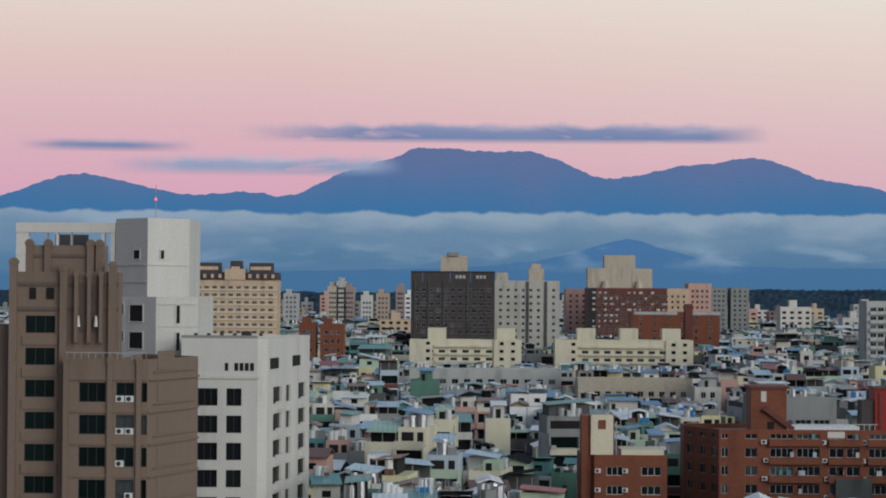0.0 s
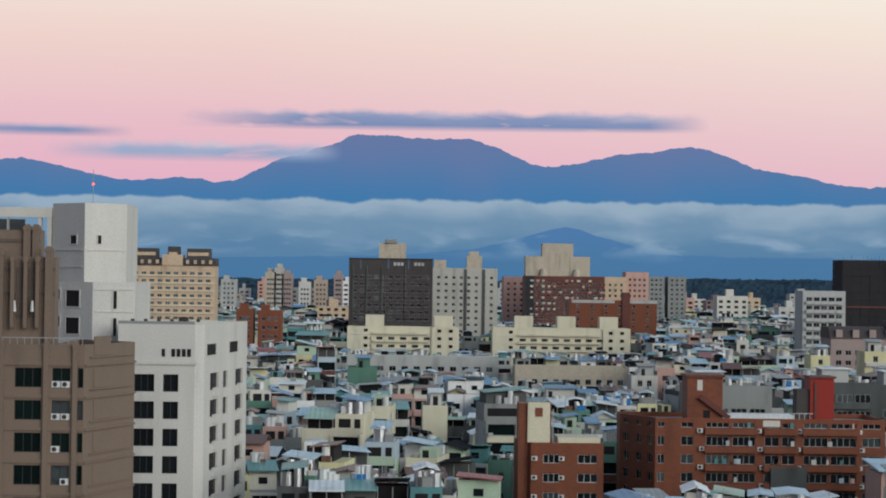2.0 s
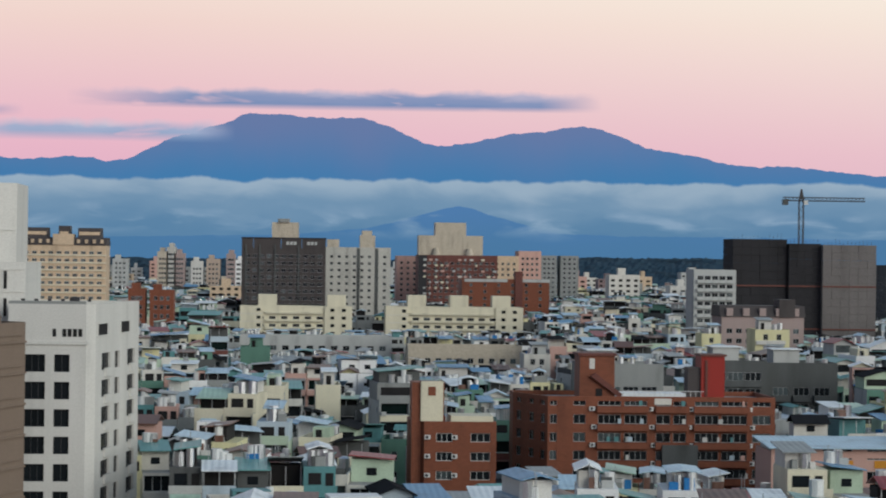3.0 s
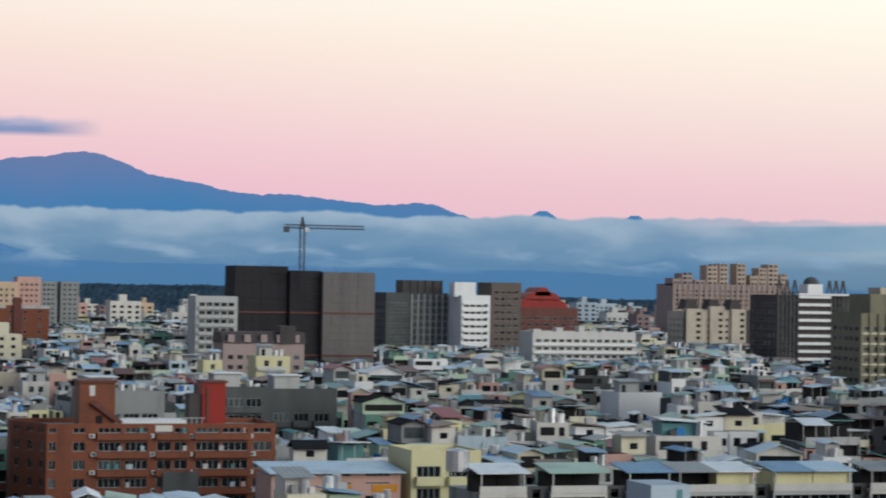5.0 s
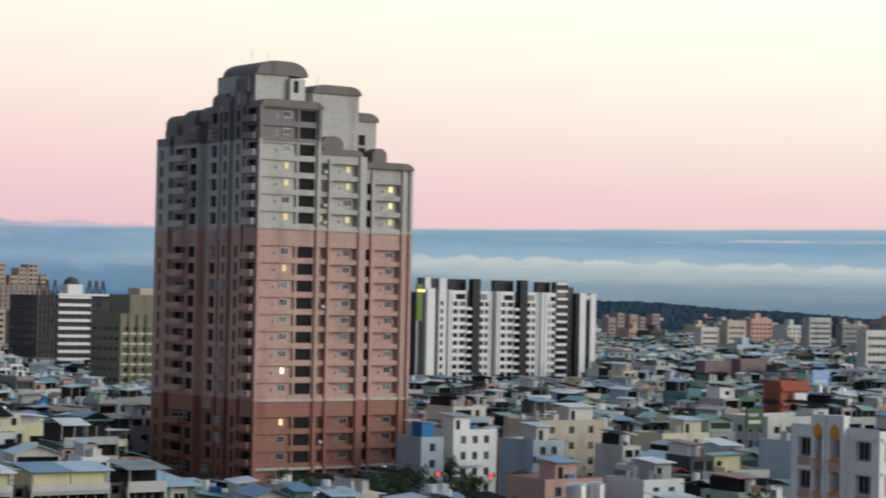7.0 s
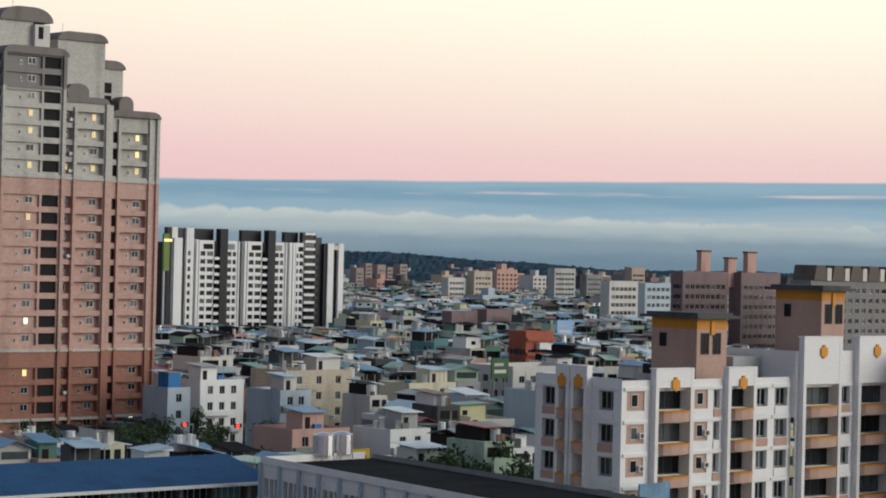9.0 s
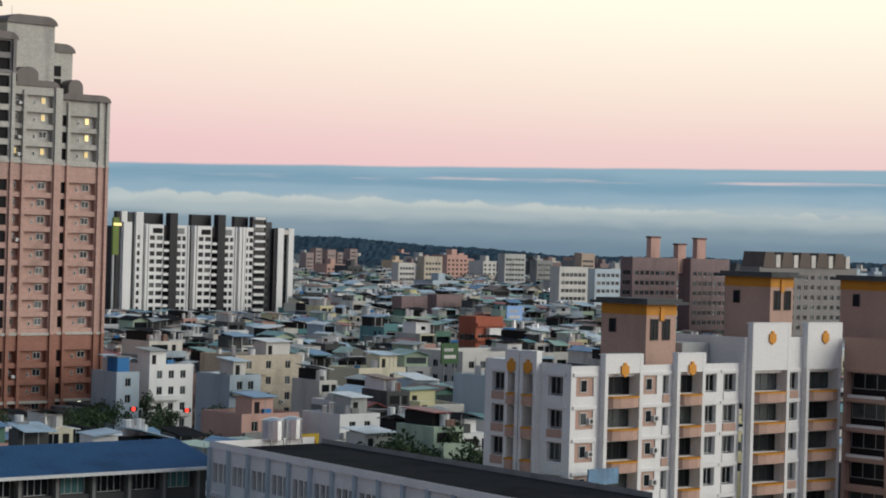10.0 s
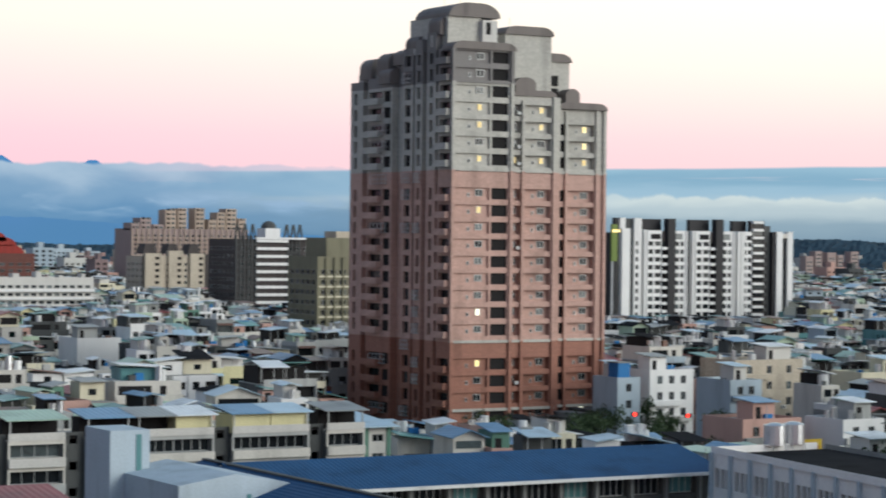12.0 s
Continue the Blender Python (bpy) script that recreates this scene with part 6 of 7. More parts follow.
extra_box(b2, "roof_room", 301, 984, 33.6, 311, 992, 40.4, WHITE_C)
for i in range(10):
    extra_box(b2, "balcony_slab", 304, 978.9, 2.4 + 3.1 * i, 314, 980, 3.2 + 3.1 * i, WHITE_C)
far_block("apartment_block", "dark brown apartment block", 323.8, 1000, 338.2, 22, 40.6, BROWN_D, 4, 2.0, limit=60)
rd = far_block("market_hall", "red building with stepped arched roof", 347.9, 1050, 384.5, 26, 29.0, BRICK_D, 8, 2.4, limit=60)
for a, b, z in ((352, 380, 33.0), (358, 376, 36.8), (363, 371, 39.0)):
    vault(rd, a, 1052, b, 1070, z - 4.2, 4.2, BRICK_R, "y")
sb = far_block("school_building", "long white school with flat roof and window bands", 292.5, 850, 336, 16, 21.0, WHITE, 13, 2.3, limit=90, base=0.3, head=2.2)
for i in range(5):
    extra_box(sb, "roof_bulkhead", 294 + i * 9.5, 853, 20, 297 + i * 9.1, 858, 21.8 + 0.7 * (i % 3), WHITE)
    extra_box(sb, "floor_edge", 292.4, 848.8, 3.0 + 3.1 * i, 336.1, 850, 3.9 + 3.1 * i, WHITE_C)
pk = far_block("apartment_block", "pink and cream stepped apartment cluster", 600, 1450, 687, 30, 44, FAR_ROSE, 18, 1.8, limit=200)
for a, b, z in ((600, 606, 48), (607, 615, 51.4), (616, 624, 47), (626, 634, 57.4), (635.5, 642, 58.4), (648.5, 655.4, 58.7), (658, 664, 51), (665, 671, 56), (672, 680, 58.6), (681, 686.6, 52)):
    extra_box(pk, "upper_storey", a, 1449 + (z - 50) * 0.2 + a * 0.003, 42.9, b, 1465, z, FAR_PEACH if a > 620 else FAR_ROSE)
    for k in range(int((z - 44) / 3.1) + 1):
        yy = 1449 + (z - 50) * 0.2 + a * 0.003
        extra_box(pk, "window", a + 1.0, yy - 0.12, 44.2 + 3.1 * k, a + (b - a) * 0.42, yy + 0.05, 45.6 + 3.1 * k, VOID)
        extra_box(pk, "window", a + (b - a) * 0.58, yy - 0.12, 44.2 + 3.1 * k, b - 1.0, yy + 0.05, 45.6 + 3.1 * k, GLASS_P)
fins(pk, 600, 687, 1449.4, 44, 22, 13, FAR_PEACH, FAR_PEACH)
gc = far_block("apartment_block", "taupe apartment slabs with dark recesses", 454, 1080, 505, 24, 28, BEIGE, 10, 1.6, limit=100, side=4)
for i, (a, b) in enumerate(((454, 463), (467, 475), (479, 487), (495, 505))):
    extra_box(gc, "upper_storey", a, 1078.5, 0, b, 1082, 29.4 + 1.4 * (i % 2), BEIGE)
    g = Geo()
    g.prism([(a + 0.6, 29.2), (b - 0.6, 29.2), (b - 1.8, 34.2), (a + 1.8, 34.2)][::-1], 1083, 1092, CHAR, "y")
    part("mansard_roof", g, gc)
    for k in range(9):
        extra_box(gc, "window", a + (b - a) * 0.6, 1078.35, 1.4 + 3.1 * k, a + (b - a) * 0.85, 1078.52, 2.8 + 3.1 * k, VOID)
# charcoal sheet between two slabs, drawn as the recess's shade
extra_box(gc, "dark_recess", 487.5, 1079.2, 0, 494.5, 1079.9, 29, CHAR)
wd = far_block("apartment_block", "white and charcoal apartment tower with balconies", 388.2, 830, 426.3, 26, 37.0, CHAR, 10, 2.2, limit=130, side=6)
fins(wd, 388.4, 397, 830, 38.4, 5, 12, GREY_D, GREY_D)
fins(wd, 411.4, 416.6, 830, 36.8, 3, 12, GREY_D, GREY_D)
for i in range(12):
    extra_box(wd, "balcony_slab", 397, 828.6, 1.6 + 3.1 * i, 411, 830, 2.7 + 3.1 * i, WHITE_C)
    if i < 9:
        extra_box(wd, "balcony_slab", 420.6, 828.9, 1.6 + 3.1 * i, 426, 830, 2.6 + 3.1 * i, WHITE_C)
extra_box(wd, "roof_room", 402.4, 832, 36.5, 409, 840, 41.4, WHITE_C)
extra_box(wd, "cornice", 396.6, 828.4, 36.9, 420.4, 830, 37.7, WHITE_C)
g = Geo()
for k in range(5):
    c0, c1 = math.cos(math.pi / 2 * k / 5), math.cos(math.pi / 2 * (k + 1) / 5)
    g.tube(405.7, 836, 41.4 + 3.0 * math.sin(math.pi / 2 * k / 5), 41.4 + 3.0 * math.sin(math.pi / 2 * (k + 1) / 5), 3.2 * c0, GREY_D, 12, 3.2 * c1)
part("dome", g, wd, "dark round roof dome")
for x in (389.6, 393.0, 396.4, 411.6, 414.6, 417.6):
    g = Geo()
    g.prism([(x - 1.5, 36.0), (x - 1.1, 36.0), (x, 42.2), (x + 1.1, 36.0), (x + 1.5, 36.0), (x + 0.4, 43.0), (x - 0.4, 43.0)][::-1], 831, 831.8, GREY_D, "y")
    part("roof_frame", g, wd)
ol = far_block("apartment_block", "olive tiled apartment block", 317.5, 620, 332, 20, 31.6, OLIVE, 4, 2.4, limit=60, side=5)
extra_box(ol, "upper_storey", 321.6, 622, 30.7, 332, 636, 37.4, OLIVE)
extra_box(ol, "roof_room", 326, 624, 37.3, 332, 632, 39.4, BEIGE)
fins(ol, 317.6, 332, 620, 31.4, 5, 9, OLIVE, CREAM)
# black and white twin slabs
claim(493, 715, 584, 745)
show_front(493, 583, 720, 5.5)
bw = thing("apartment_block", "white apartment slabs with black vertical stripes", "apartment block", (538, 730, 0))
rng = random.Random(2)
g = Geo()
g.box(497.2, 722.2, 0, 574.0, 730, 41.0, BLACK, CONC)
part("core", g, bw)
# x from, x to, height, material, y of the front, window spans, storeys
SLABS = [(496.6, 498.2, 46.6, BLACK, 720.4, (), 0), (499.0, 501.6, 46.7, WHITE_C, 720.6, (), 0), (499.4, 503.2, 42.6, WHITE_C, 719.6, (), 0),
         (501.6, 505.4, 46.4, GREY_D, 721.4, (), 0), (505.5, 508.9, 46.6, WHITE_C, 720.2, ((0.7, 2.0),), 12), (510.1, 511.0, 42.2, WHITE_C, 720.0, (), 0)]
for x0 in (511.4, 534.6):
    SLABS += [(x0, x0 + 6.9, 42.0, WHITE_C, 720.0, ((0.6, 2.9), (3.7, 6.6)), 11), (x0 + 6.9, x0 + 9.4, 41.8, CHAR, 720.8, ((0.2, 2.3),), 10),
              (x0 + 9.4, x0 + 13.0, 46.6, BLACK, 719.2, (), 0), (x0 + 13.0, x0 + 18.4, 42.0, WHITE_C, 720.0, ((0.6, 2.3), (2.9, 4.5)), 11),
              (x0 - 0.2, x0 + 9.4, 46.4, BLACK, 724.0, (), 0), (x0 + 18.4, x0 + 19.0, 42.0, WHITE_C, 719.6, (), 0)]
SLABS += [(533.0, 533.9, 42.0, WHITE_C, 719.8, (), 0), (555.0, 556.2, 42.0, WHITE_C, 719.6, (), 0), (556.9, 558.0, 42.0, WHITE_C, 719.8, (), 0),
          (558.4, 562.2, 42.0, WHITE_C, 720.0, ((0.4, 1.3), (1.9, 3.6)), 11), (555.6, 562.4, 46.2, BLACK, 724.0, (), 0),
          (562.2, 569.2, 46.3, CHAR, 720.9, ((0.3, 6.6),), 13), (569.2, 573.0, 44.4, GREY_D, 722.0, ((1.0, 2.4),), 12), (573.0, 574.6, 42.0, BLACK, 720.4, (), 0),
          (574.6, 577.6, 42.2, WHITE_C, 719.8, (), 0), (577.6, 580.2, 39.6, BLACK, 721.0, ((0.4, 2.1),), 11), (580.2, 582.8, 42.2, WHITE_C, 719.8, (), 0)]
for a, b, zt, m_, yy, spans, nf in SLABS:
    g = Geo()
    rows = [(36.0 - 3.05 * i, 37.7 - 3.05 * i, list(spans)) for i in range(nf - 1, -1, -1) if 36.0 - 3.05 * i > 0] if nf < 13 else [(43.6 - 3.05 * i, 45.3 - 3.05 * i, list(spans)) for i in range(13, -1, -1)]
    wall_run(g, (a, yy), (b, yy), 0, zt, rows, m_, 0.6, m_, VOID)
    yb = max(722.3, yy + 2.0)
    wall_run(g, (a, yb), (a, yy), 0, zt, [], m_)
    wall_run(g, (b, yy), (b, yb), 0, zt, [], m_)
    wall_run(g, (b, yb), (a, yb), 0, zt, [], m_)
    g.face([(a, yy, zt), (b, yy, zt), (b, yb, zt), (a, yb, zt)], CONC)
    part("wall", g, bw)
    for za, zb, sp_ in rows:
        for s0, s1 in sp_:
            part("window", window_mesh(s1 - s0, zb - za, rng.choice((GLASS, GLASS, GLASS, GLASS_P)), FRAME_D, 1), bw, at=pose(a + (s0 + s1) / 2, yy + 0.3, za))
for x0 in (511.4, 534.6):
    extra_box(bw, "attic_window", x0 + 1.8, 719.93, 38.6, x0 + 6.4, 720.1, 40.6, VOID)
    extra_box(bw, "attic_window", x0 + 13.5, 719.93, 38.6, x0 + 16.8, 720.1, 40.8, GREY)
    for i in range(11):
        extra_box(bw, "balcony_slab", x0 + 6.95, 719.5, 34.5 - 3.05 * i, x0 + 9.35, 720.8, 35.6 - 3.05 * i, WHITE_C)
extra_box(bw, "attic_window", 559.6, 719.93, 38.6, 562.0, 720.1, 40.4, VOID)
extra_box(bw, "lintel", 577.6, 719.9, 39.6, 580.2, 721.2, 41.4, OFFWHITE)
for i in range(15):
    if 45.2 - 3.05 * i > 1:
        extra_box(bw, "balcony_slab", 562.4, 719.2, 45.2 - 3.05 * i, 567.6, 720.9, 46.2 - 3.05 * i, WHITE_C)
bs = thing("billboard", "pale green illuminated rooftop billboard", "billboard", (489, 715, 0))
extra_box(bs, "mast", 489.5, 712.2, 0, 490.3, 712.8, 30, PIPE)
extra_box(bs, "panel", 489.4, 712, 30, 492.0, 713, 44, mat("lime_panel", (0.16, 0.22, 0.05), 0.6))
extra_box(bs, "lamp_strip", 489.5, 711.8, 41.0, 493.0, 712.0, 42.0, LIT)

# right-hand skyline
pu = far_block("apartment_block", "mauve tiled apartment towers with tall roof rooms", 524, 480, 545, 5, 34.8, MAUVE, 8, 1.7, limit=100, side=2)
far_block("apartment_block", "mauve tiled apartment towers with tall roof rooms", 549, 478, 568, 5, 34.8, MAUVE, 7, 1.7, limit=90)
for a, b, z in ((533.4, 537.6, 41.0), (546.2, 550.0, 39.0), (555.4, 559.6, 41.0)):
    extra_box(pu, "roof_room", a, 481, 30.0, b, 482.9, z, ROSE)
    extra_box(pu, "roof_cap", a - 0.3, 480.8, z, b + 0.3, 483.1, z + 0.5, BRICK_D)
p2_ = far_block("apartment_block", "grey-brown apartment block with dark mansard dormers", 537, 440, 585, 8, 33.0, T_GREY_D, 14, 1.7, limit=140)
for i in range(5):
    g = Geo()
    g.prism([(538 + i * 8.6, 33), (544 + i * 8.6, 33), (543 + i * 8.6, 37.6), (539 + i * 8.6, 37.6)][::-1], 439.5, 448, BROWN_D, "y")
    part("mansard_dormer", g, p2_)
    extra_box(p2_, "gable_wall", 544 + i * 8.6, 439.4, 33, 546 + i * 8.6, 447, 36.8, OFFWHITE)
ox = far_block("apartment_block", "orange brick house with white balconies", 381.2, 400, 390.4, 6, 19.6, VERMILION, 3, 2.6, limit=20, side=3)
for i in range(4):
    extra_box(ox, "balcony", 384.6, 398.6, 4.0 + 3.6 * i, 389.0, 400, 6.0 + 3.6 * i, WHITE_C)
    extra_box(ox, "floor_edge", 381.1, 399.2, 6.4 + 3.6 * i, 390.5, 400, 7.2 + 3.6 * i, VERMILION)
far_block("house", "plain white house with flat roof", 330, 350, 352, 14, 14.2, WHITE, 6, 1.6, limit=30, side=4)
far_block("apartment_block", "stepped pale apartment block", 152.5, 820, 168, 16, 33, GREY_L, 5, 2.2, limit=60, kind="b")
mr_ = far_block("apartment_block", "hazy rose walk-up block with dark mansard", 139, 700, 165, 16, 19, FAR_ROSE, 8, 1.8, limit=50)
g = Geo()
g.prism([(699.6, 18.9), (716, 18.9), (714, 22.4), (701.6, 22.4)][::-1], 138.6, 165.4, CHAR, "x")
part("mansard_roof", g, mr_)
for k in range(5):
    extra_box(mr_, "dormer", 140.5 + k * 5.2, 699.4, 19.2, 142.5 + k * 5.2, 702, 21.6, FAR_ROSE)
extra_box(mr_, "gable", 157, 699.2, 18.9, 162, 708, 24.4, CHAR)

far_block("apartment_block", "beige apartment tower with tall bays", 874, 961, 888, 6, 31, BEIGE, 5, 1.8, limit=50, foot=18)
far_block("apartment_block", "white apartment slab beside the beige one", 858, 965, 871, 6, 27, WHITE, 5, 1.8, limit=50, foot=18)
far_block("apartment_block", "pale green glass office block", 974, 998, 992, 6, 33.5, GREY_L, 6, 2.2, limit=60, glass=GLASS_G, foot=20)
far_block("apartment_block", "white apartment block with balcony bands", 634, 619, 650, 5, 30, WHITE, 6, 2.0, limit=60, foot=15)
far_block("apartment_block", "pale blue apartment block with balcony bands", 654, 619, 672, 5, 29.4, BLUE_L, 6, 2.0, limit=60, foot=15)
far_block("apartment_block", "mauve tiled walk-up block, long", 522, 585, 534, 5, 19, MAUVE, 4, 1.8, limit=30, foot=12)
far_block("apartment_block", "mauve tiled walk-up block, long", 543, 590, 556, 5, 19.5, MAUVE, 5, 1.8, limit=30, foot=12)
for x0, x1, zt in ((1204, 1212, 29), (1214, 1221, 33), (1227, 1236, 32), (1238, 1244, 30), (1252, 1260, 33)):
    far_block("apartment_block", "hazy rose apartment tower on the horizon", x0, 1470, x1, 8, zt, FAR_ROSE, 3, 1.6, limit=24, foot=20)
far_block("apartment_block", "pink apartment block far out on the plain", 1044, 1000, 1056, 6, 35, FAR_PEACH, 5, 2.0, limit=40, foot=24)
far_block("apartment_block", "grey apartment block far out on the plain", 1014, 1010, 1028, 6, 30, GREY, 5, 2.0, limit=40, foot=24)

# weathered cement rows behind the brick block
for x0, x1, y_, zt, m_ in ((58, 74, 428, 16.4, GREY), (81, 93, 424, 17.4, GREY_D), (94, 108, 430, 16.8, GREY_D)):
    wr = far_block("walk_up_block", "weathered dark cement walk-up block with cluttered roof", x0, y_, x1, 12, zt, m_, int((x1 - x0) / 4), 3.0, limit=40, foot=6.0, kind="b", sill=0.8, head=2.4)
    g = Geo()
    clutter(random.Random(int(x0)), g, x0 + 0.5, y_ + 0.5, zt - 0.9, x1 - x0 - 1, 9)
    clutter(random.Random(int(x1)), g, x0 + 0.5, y_ + 0.5, zt - 0.9, x1 - x0 - 1, 9)
    tagged(part("rooftop_clutter", g, wr), kind="stuff")
    extra_box(wr, "rooftop_room", x0 + 2, y_ + 2, zt - 0.9, x0 + 7, y_ + 8, zt + 2.4, GREY_L)
    extra_box(wr, "room_roof", x0 + 1.5, y_ + 1.5, zt + 2.4, x0 + 7.5, y_ + 8.5, zt + 2.55, R_WHITE)
lr = flat_building("house", "low house with a dark red sheet roof", "house", box_foot(64, 200, 78, 209), 10.6, GREY, [spread(14, 3, 1.4)], fh=3.0, base=0.8, parapet=0.0)
g = Geo()
g.prism([(199, 10.7), (210, 12.2), (210, 12.32), (199, 10.82)], 63.5, 78.5, R_RED, "x")
part("roof", g, lr)
claim(64, 200, 78, 209)
bt = thing("tank_room", "bright blue painted tank room on a roof", "tank room", (238, 344, 11.5))
extra_box(bt, "wall", 236.3, 341.3, 11.5, 238.9, 344.5, 14.6, BLUE_TARP)
extra_box(bt, "cap", 236.1, 341.1, 14.6, 239.1, 344.7, 14.8, GREY)
show_front(226, 243, 322, 2.0)
# the block on whose roof the camera stands
own = flat_building("apartment_block", "plain cement apartment block with a flat roof", "apartment block", box_foot(-10, -22, 10, 0.8), 35.2, GREY_L, [], parapet=0.9)

# ---------------------------------------------------------------- low town
WALLS = [OFFWHITE, WHITE_C, WHITE_C, CREAM, GREY_L, MINT, BLUE_L, OFFWHITE, WHITE_C, YELLOW, GREY_D, GREY, ROSE, GREEN_P, MINT, CREAM, OFFWHITE, TEAL_P, GREY_D]
ROOFS = [R_PALE, R_PALE, R_BLUE, R_TEAL, R_WHITE, R_GREY, R_GREEN, R_PALE, R_TEAL, R_DARK, R_RUST, R_BLUE, R_TEAL, R_GREY, R_WHITE, R_RUST, R_DARK, R_RED, R_WHITE]


def sheet_roof(g, x0, y0, x1, y1, z, s, material, way):
    """Thin sheet-metal roof: way is the side on which it is lowest, or a ridge along x or y."""
    t = 0.12
    if way == "front":
        g.prism([(y0, z), (y1, z + s), (y1, z + s + t), (y0, z + t)], x0, x1, material, "x")
    elif way == "back":
        g.prism([(y0, z + s), (y1, z), (y1, z + t), (y0, z + s + t)], x0, x1, material, "x")
    elif way == "left":
        g.prism([(x0, z), (x1, z + s), (x1, z + s + t), (x0, z + t)][::-1], y0, y1, material, "y")
    elif way == "right":
        g.prism([(x0, z + s), (x1, z), (x1, z + t), (x0, z + s + t)][::-1], y0, y1, material, "y")
    elif way == "ridge_x":
        m = (y0 + y1) / 2
        g.prism([(y0, z), (m, z + s), (y1, z), (y1, z + t), (m, z + s + t), (y0, z + t)], x0, x1, material, "x")
    else:
        m = (x0 + x1) / 2
        g.prism([(x0, z), (m, z + s), (x1, z), (x1, z + t), (m, z + s + t), (x0, z + t)][::-1], y0, y1, material, "y")


def low_house(rng, x, y, w, d, h, wm, near=True, far=False):
    """Geometry of one town house: wall, rooftop storey, roof, windows."""
    wall, rest, roof, bits, bals = Geo(), Geo(), Geo(), Geo(), []
    nf = max(1, int(h / 3.05))
    fh = h / nf
    loggia = rng.random() < 0.5
    spans = []
    n = max(1, int(w / (4.2 if loggia else 2.6)))
    gap = w / n
    for i in range(n):
        ww = gap - 0.5 if loggia else rng.uniform(0.9, gap - 0.7)
        spans.append((gap * (i + 0.5) - ww / 2, gap * (i + 0.5) + ww / 2))
    rows = [] if far else [(z * fh + 0.95, z * fh + (fh - 0.3 if loggia else rng.uniform(2.0, 2.45)), spans) for z in range(max(0, nf - (3 if near else 2)), nf)]
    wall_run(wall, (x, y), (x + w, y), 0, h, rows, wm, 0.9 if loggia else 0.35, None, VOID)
    side_rows = []
    if near and rng.random() < 0.6:
        q = sorted(rng.uniform(1, d - 2) for _ in range(2))
        q = [(q[0], q[0] + 0.9)] + ([(q[1], q[1] + 0.9)] if q[1] > q[0] + 1.5 else [])
        side_rows = [(z * fh + 1.0, z * fh + 2.1, q) for z in range(max(0, nf - 3), nf)]
    sm = rng.choice((wm, GREY, GREY_L, wm, wm, GREY_D))
    wall_run(wall, (x, y + d), (x, y), 0, h, side_rows, sm, 0.3, None, VOID)
    wall_run(wall, (x + w, y), (x + w, y + d), 0, h, side_rows if x < 60 else [], sm, 0.3, None, VOID)
    wall_run(wall, (x + w, y + d), (x, y + d), 0, h, [], sm)
    wins = []
    for za, zb, sp_ in rows:
        for a, b in sp_:
            if rng.random() < 0.8:
                wins.append((pose(x + (a + b) / 2, y + (0.6 if loggia else 0.12), za), b - a, zb - za, rng.choice((GLASS, GLASS, GLASS_P, GLASS_G)), rng.choice((FRAME_A, FRAME_W, FRAME_D))))
        if loggia:
            bl = Geo()
            bl.box(x + 0.1, y - 0.55, za - 1.05, x + w - 0.1, y - 0.02, za - 0.05, rng.choice((wm, wm, GREY_L, GREY, ROSE, BRICK_D, CREAM)))
            bals.append(bl)
    if near:
        for za, zb, sp_ in rows:
            for a, b in sp_:
                q = rng.random()
                if q < 0.3:
                    bits.box(x + a, y - 0.75 if loggia else y - 0.4, za - 0.1, x + a + 0.8, y - 0.05, za + 0.5, rng.choice((FRAME_W, GREY_L, PIPE)))
                elif q < 0.55:
                    bits.prism([(y - 1.0, zb - 0.1), (y, zb + 0.3), (y, zb + 0.36), (y - 1.0, zb - 0.04)], x + a - 0.1, x + b + 0.1, rng.choice((R_GREEN, R_PALE, R_GREY, BLUE_TARP, R_RUST, R_WHITE)), "x")
        bits.box(x + w - 0.2, y - 0.12, 0, x + w - 0.1, y - 0.02, h, PIPE)
    rm = rng.choice(ROOFS)
    m_ = rng.choice(WALLS)
    wall.box(x + 0.02, y + 0.02, h - 0.05, x + w - 0.02, y + d - 0.02, h + 0.12, wm, CONC)
    style, flat = rng.random(), False
    k = rng.uniform(2.0, 2.9)
    if style < 0.24:        # flat roof with parapet, stair head, tanks
        flat = True
        for a in (0, 1):
            roof.box(x, y + a * (d - 0.2), h + 0.12, x + w, y + a * (d - 0.2) + 0.2, h + 1.0, wm)
            roof.box(x + a * (w - 0.2), y + 0.2, h + 0.12, x + a * (w - 0.2) + 0.2, y + d - 0.2, h + 1.0, wm)
        sw_, sd = w * rng.uniform(0.35, 0.7), d * rng.uniform(0.25, 0.5)
        sx, sy = x + rng.uniform(0.2, w - sw_ - 0.2), y + rng.uniform(0.8, d - sd - 0.4)
        rest.box(sx, sy, h + 0.12, sx + sw_, sy + sd, h + k, m_)
        bits.box(sx + 0.4, sy - 0.05, h + 0.2, sx + 1.3, sy + 0.02, h + 2.0, VOID)
        if rng.random() < 0.7:
            sheet_roof(bits, sx - 0.4, sy - 0.6, sx + sw_ + 0.4, sy + sd + 0.4, h + k, rng.uniform(0.3, 0.7), rm, rng.choice(("front", "left", "right")))
        if near or rng.random() < 0.6:
            clutter(rng, bits, x, y, h + 0.12, w, d)
    elif style < 0.60:      # sheet roof on posts over part of the top, shade below a near-black fill
        closed = rng.random() < 0.3
        y0, y1 = y + rng.uniform(0, d * 0.4), y + d * rng.uniform(0.75, 1.0)
        rest.box(x + 0.1, y0 + (0.15 if closed else 1.8), h + 0.1, x + w - 0.1, y1 - 0.2, h + k, m_ if closed else rng.choice((VOID, VOID, GREY_D, m_)))
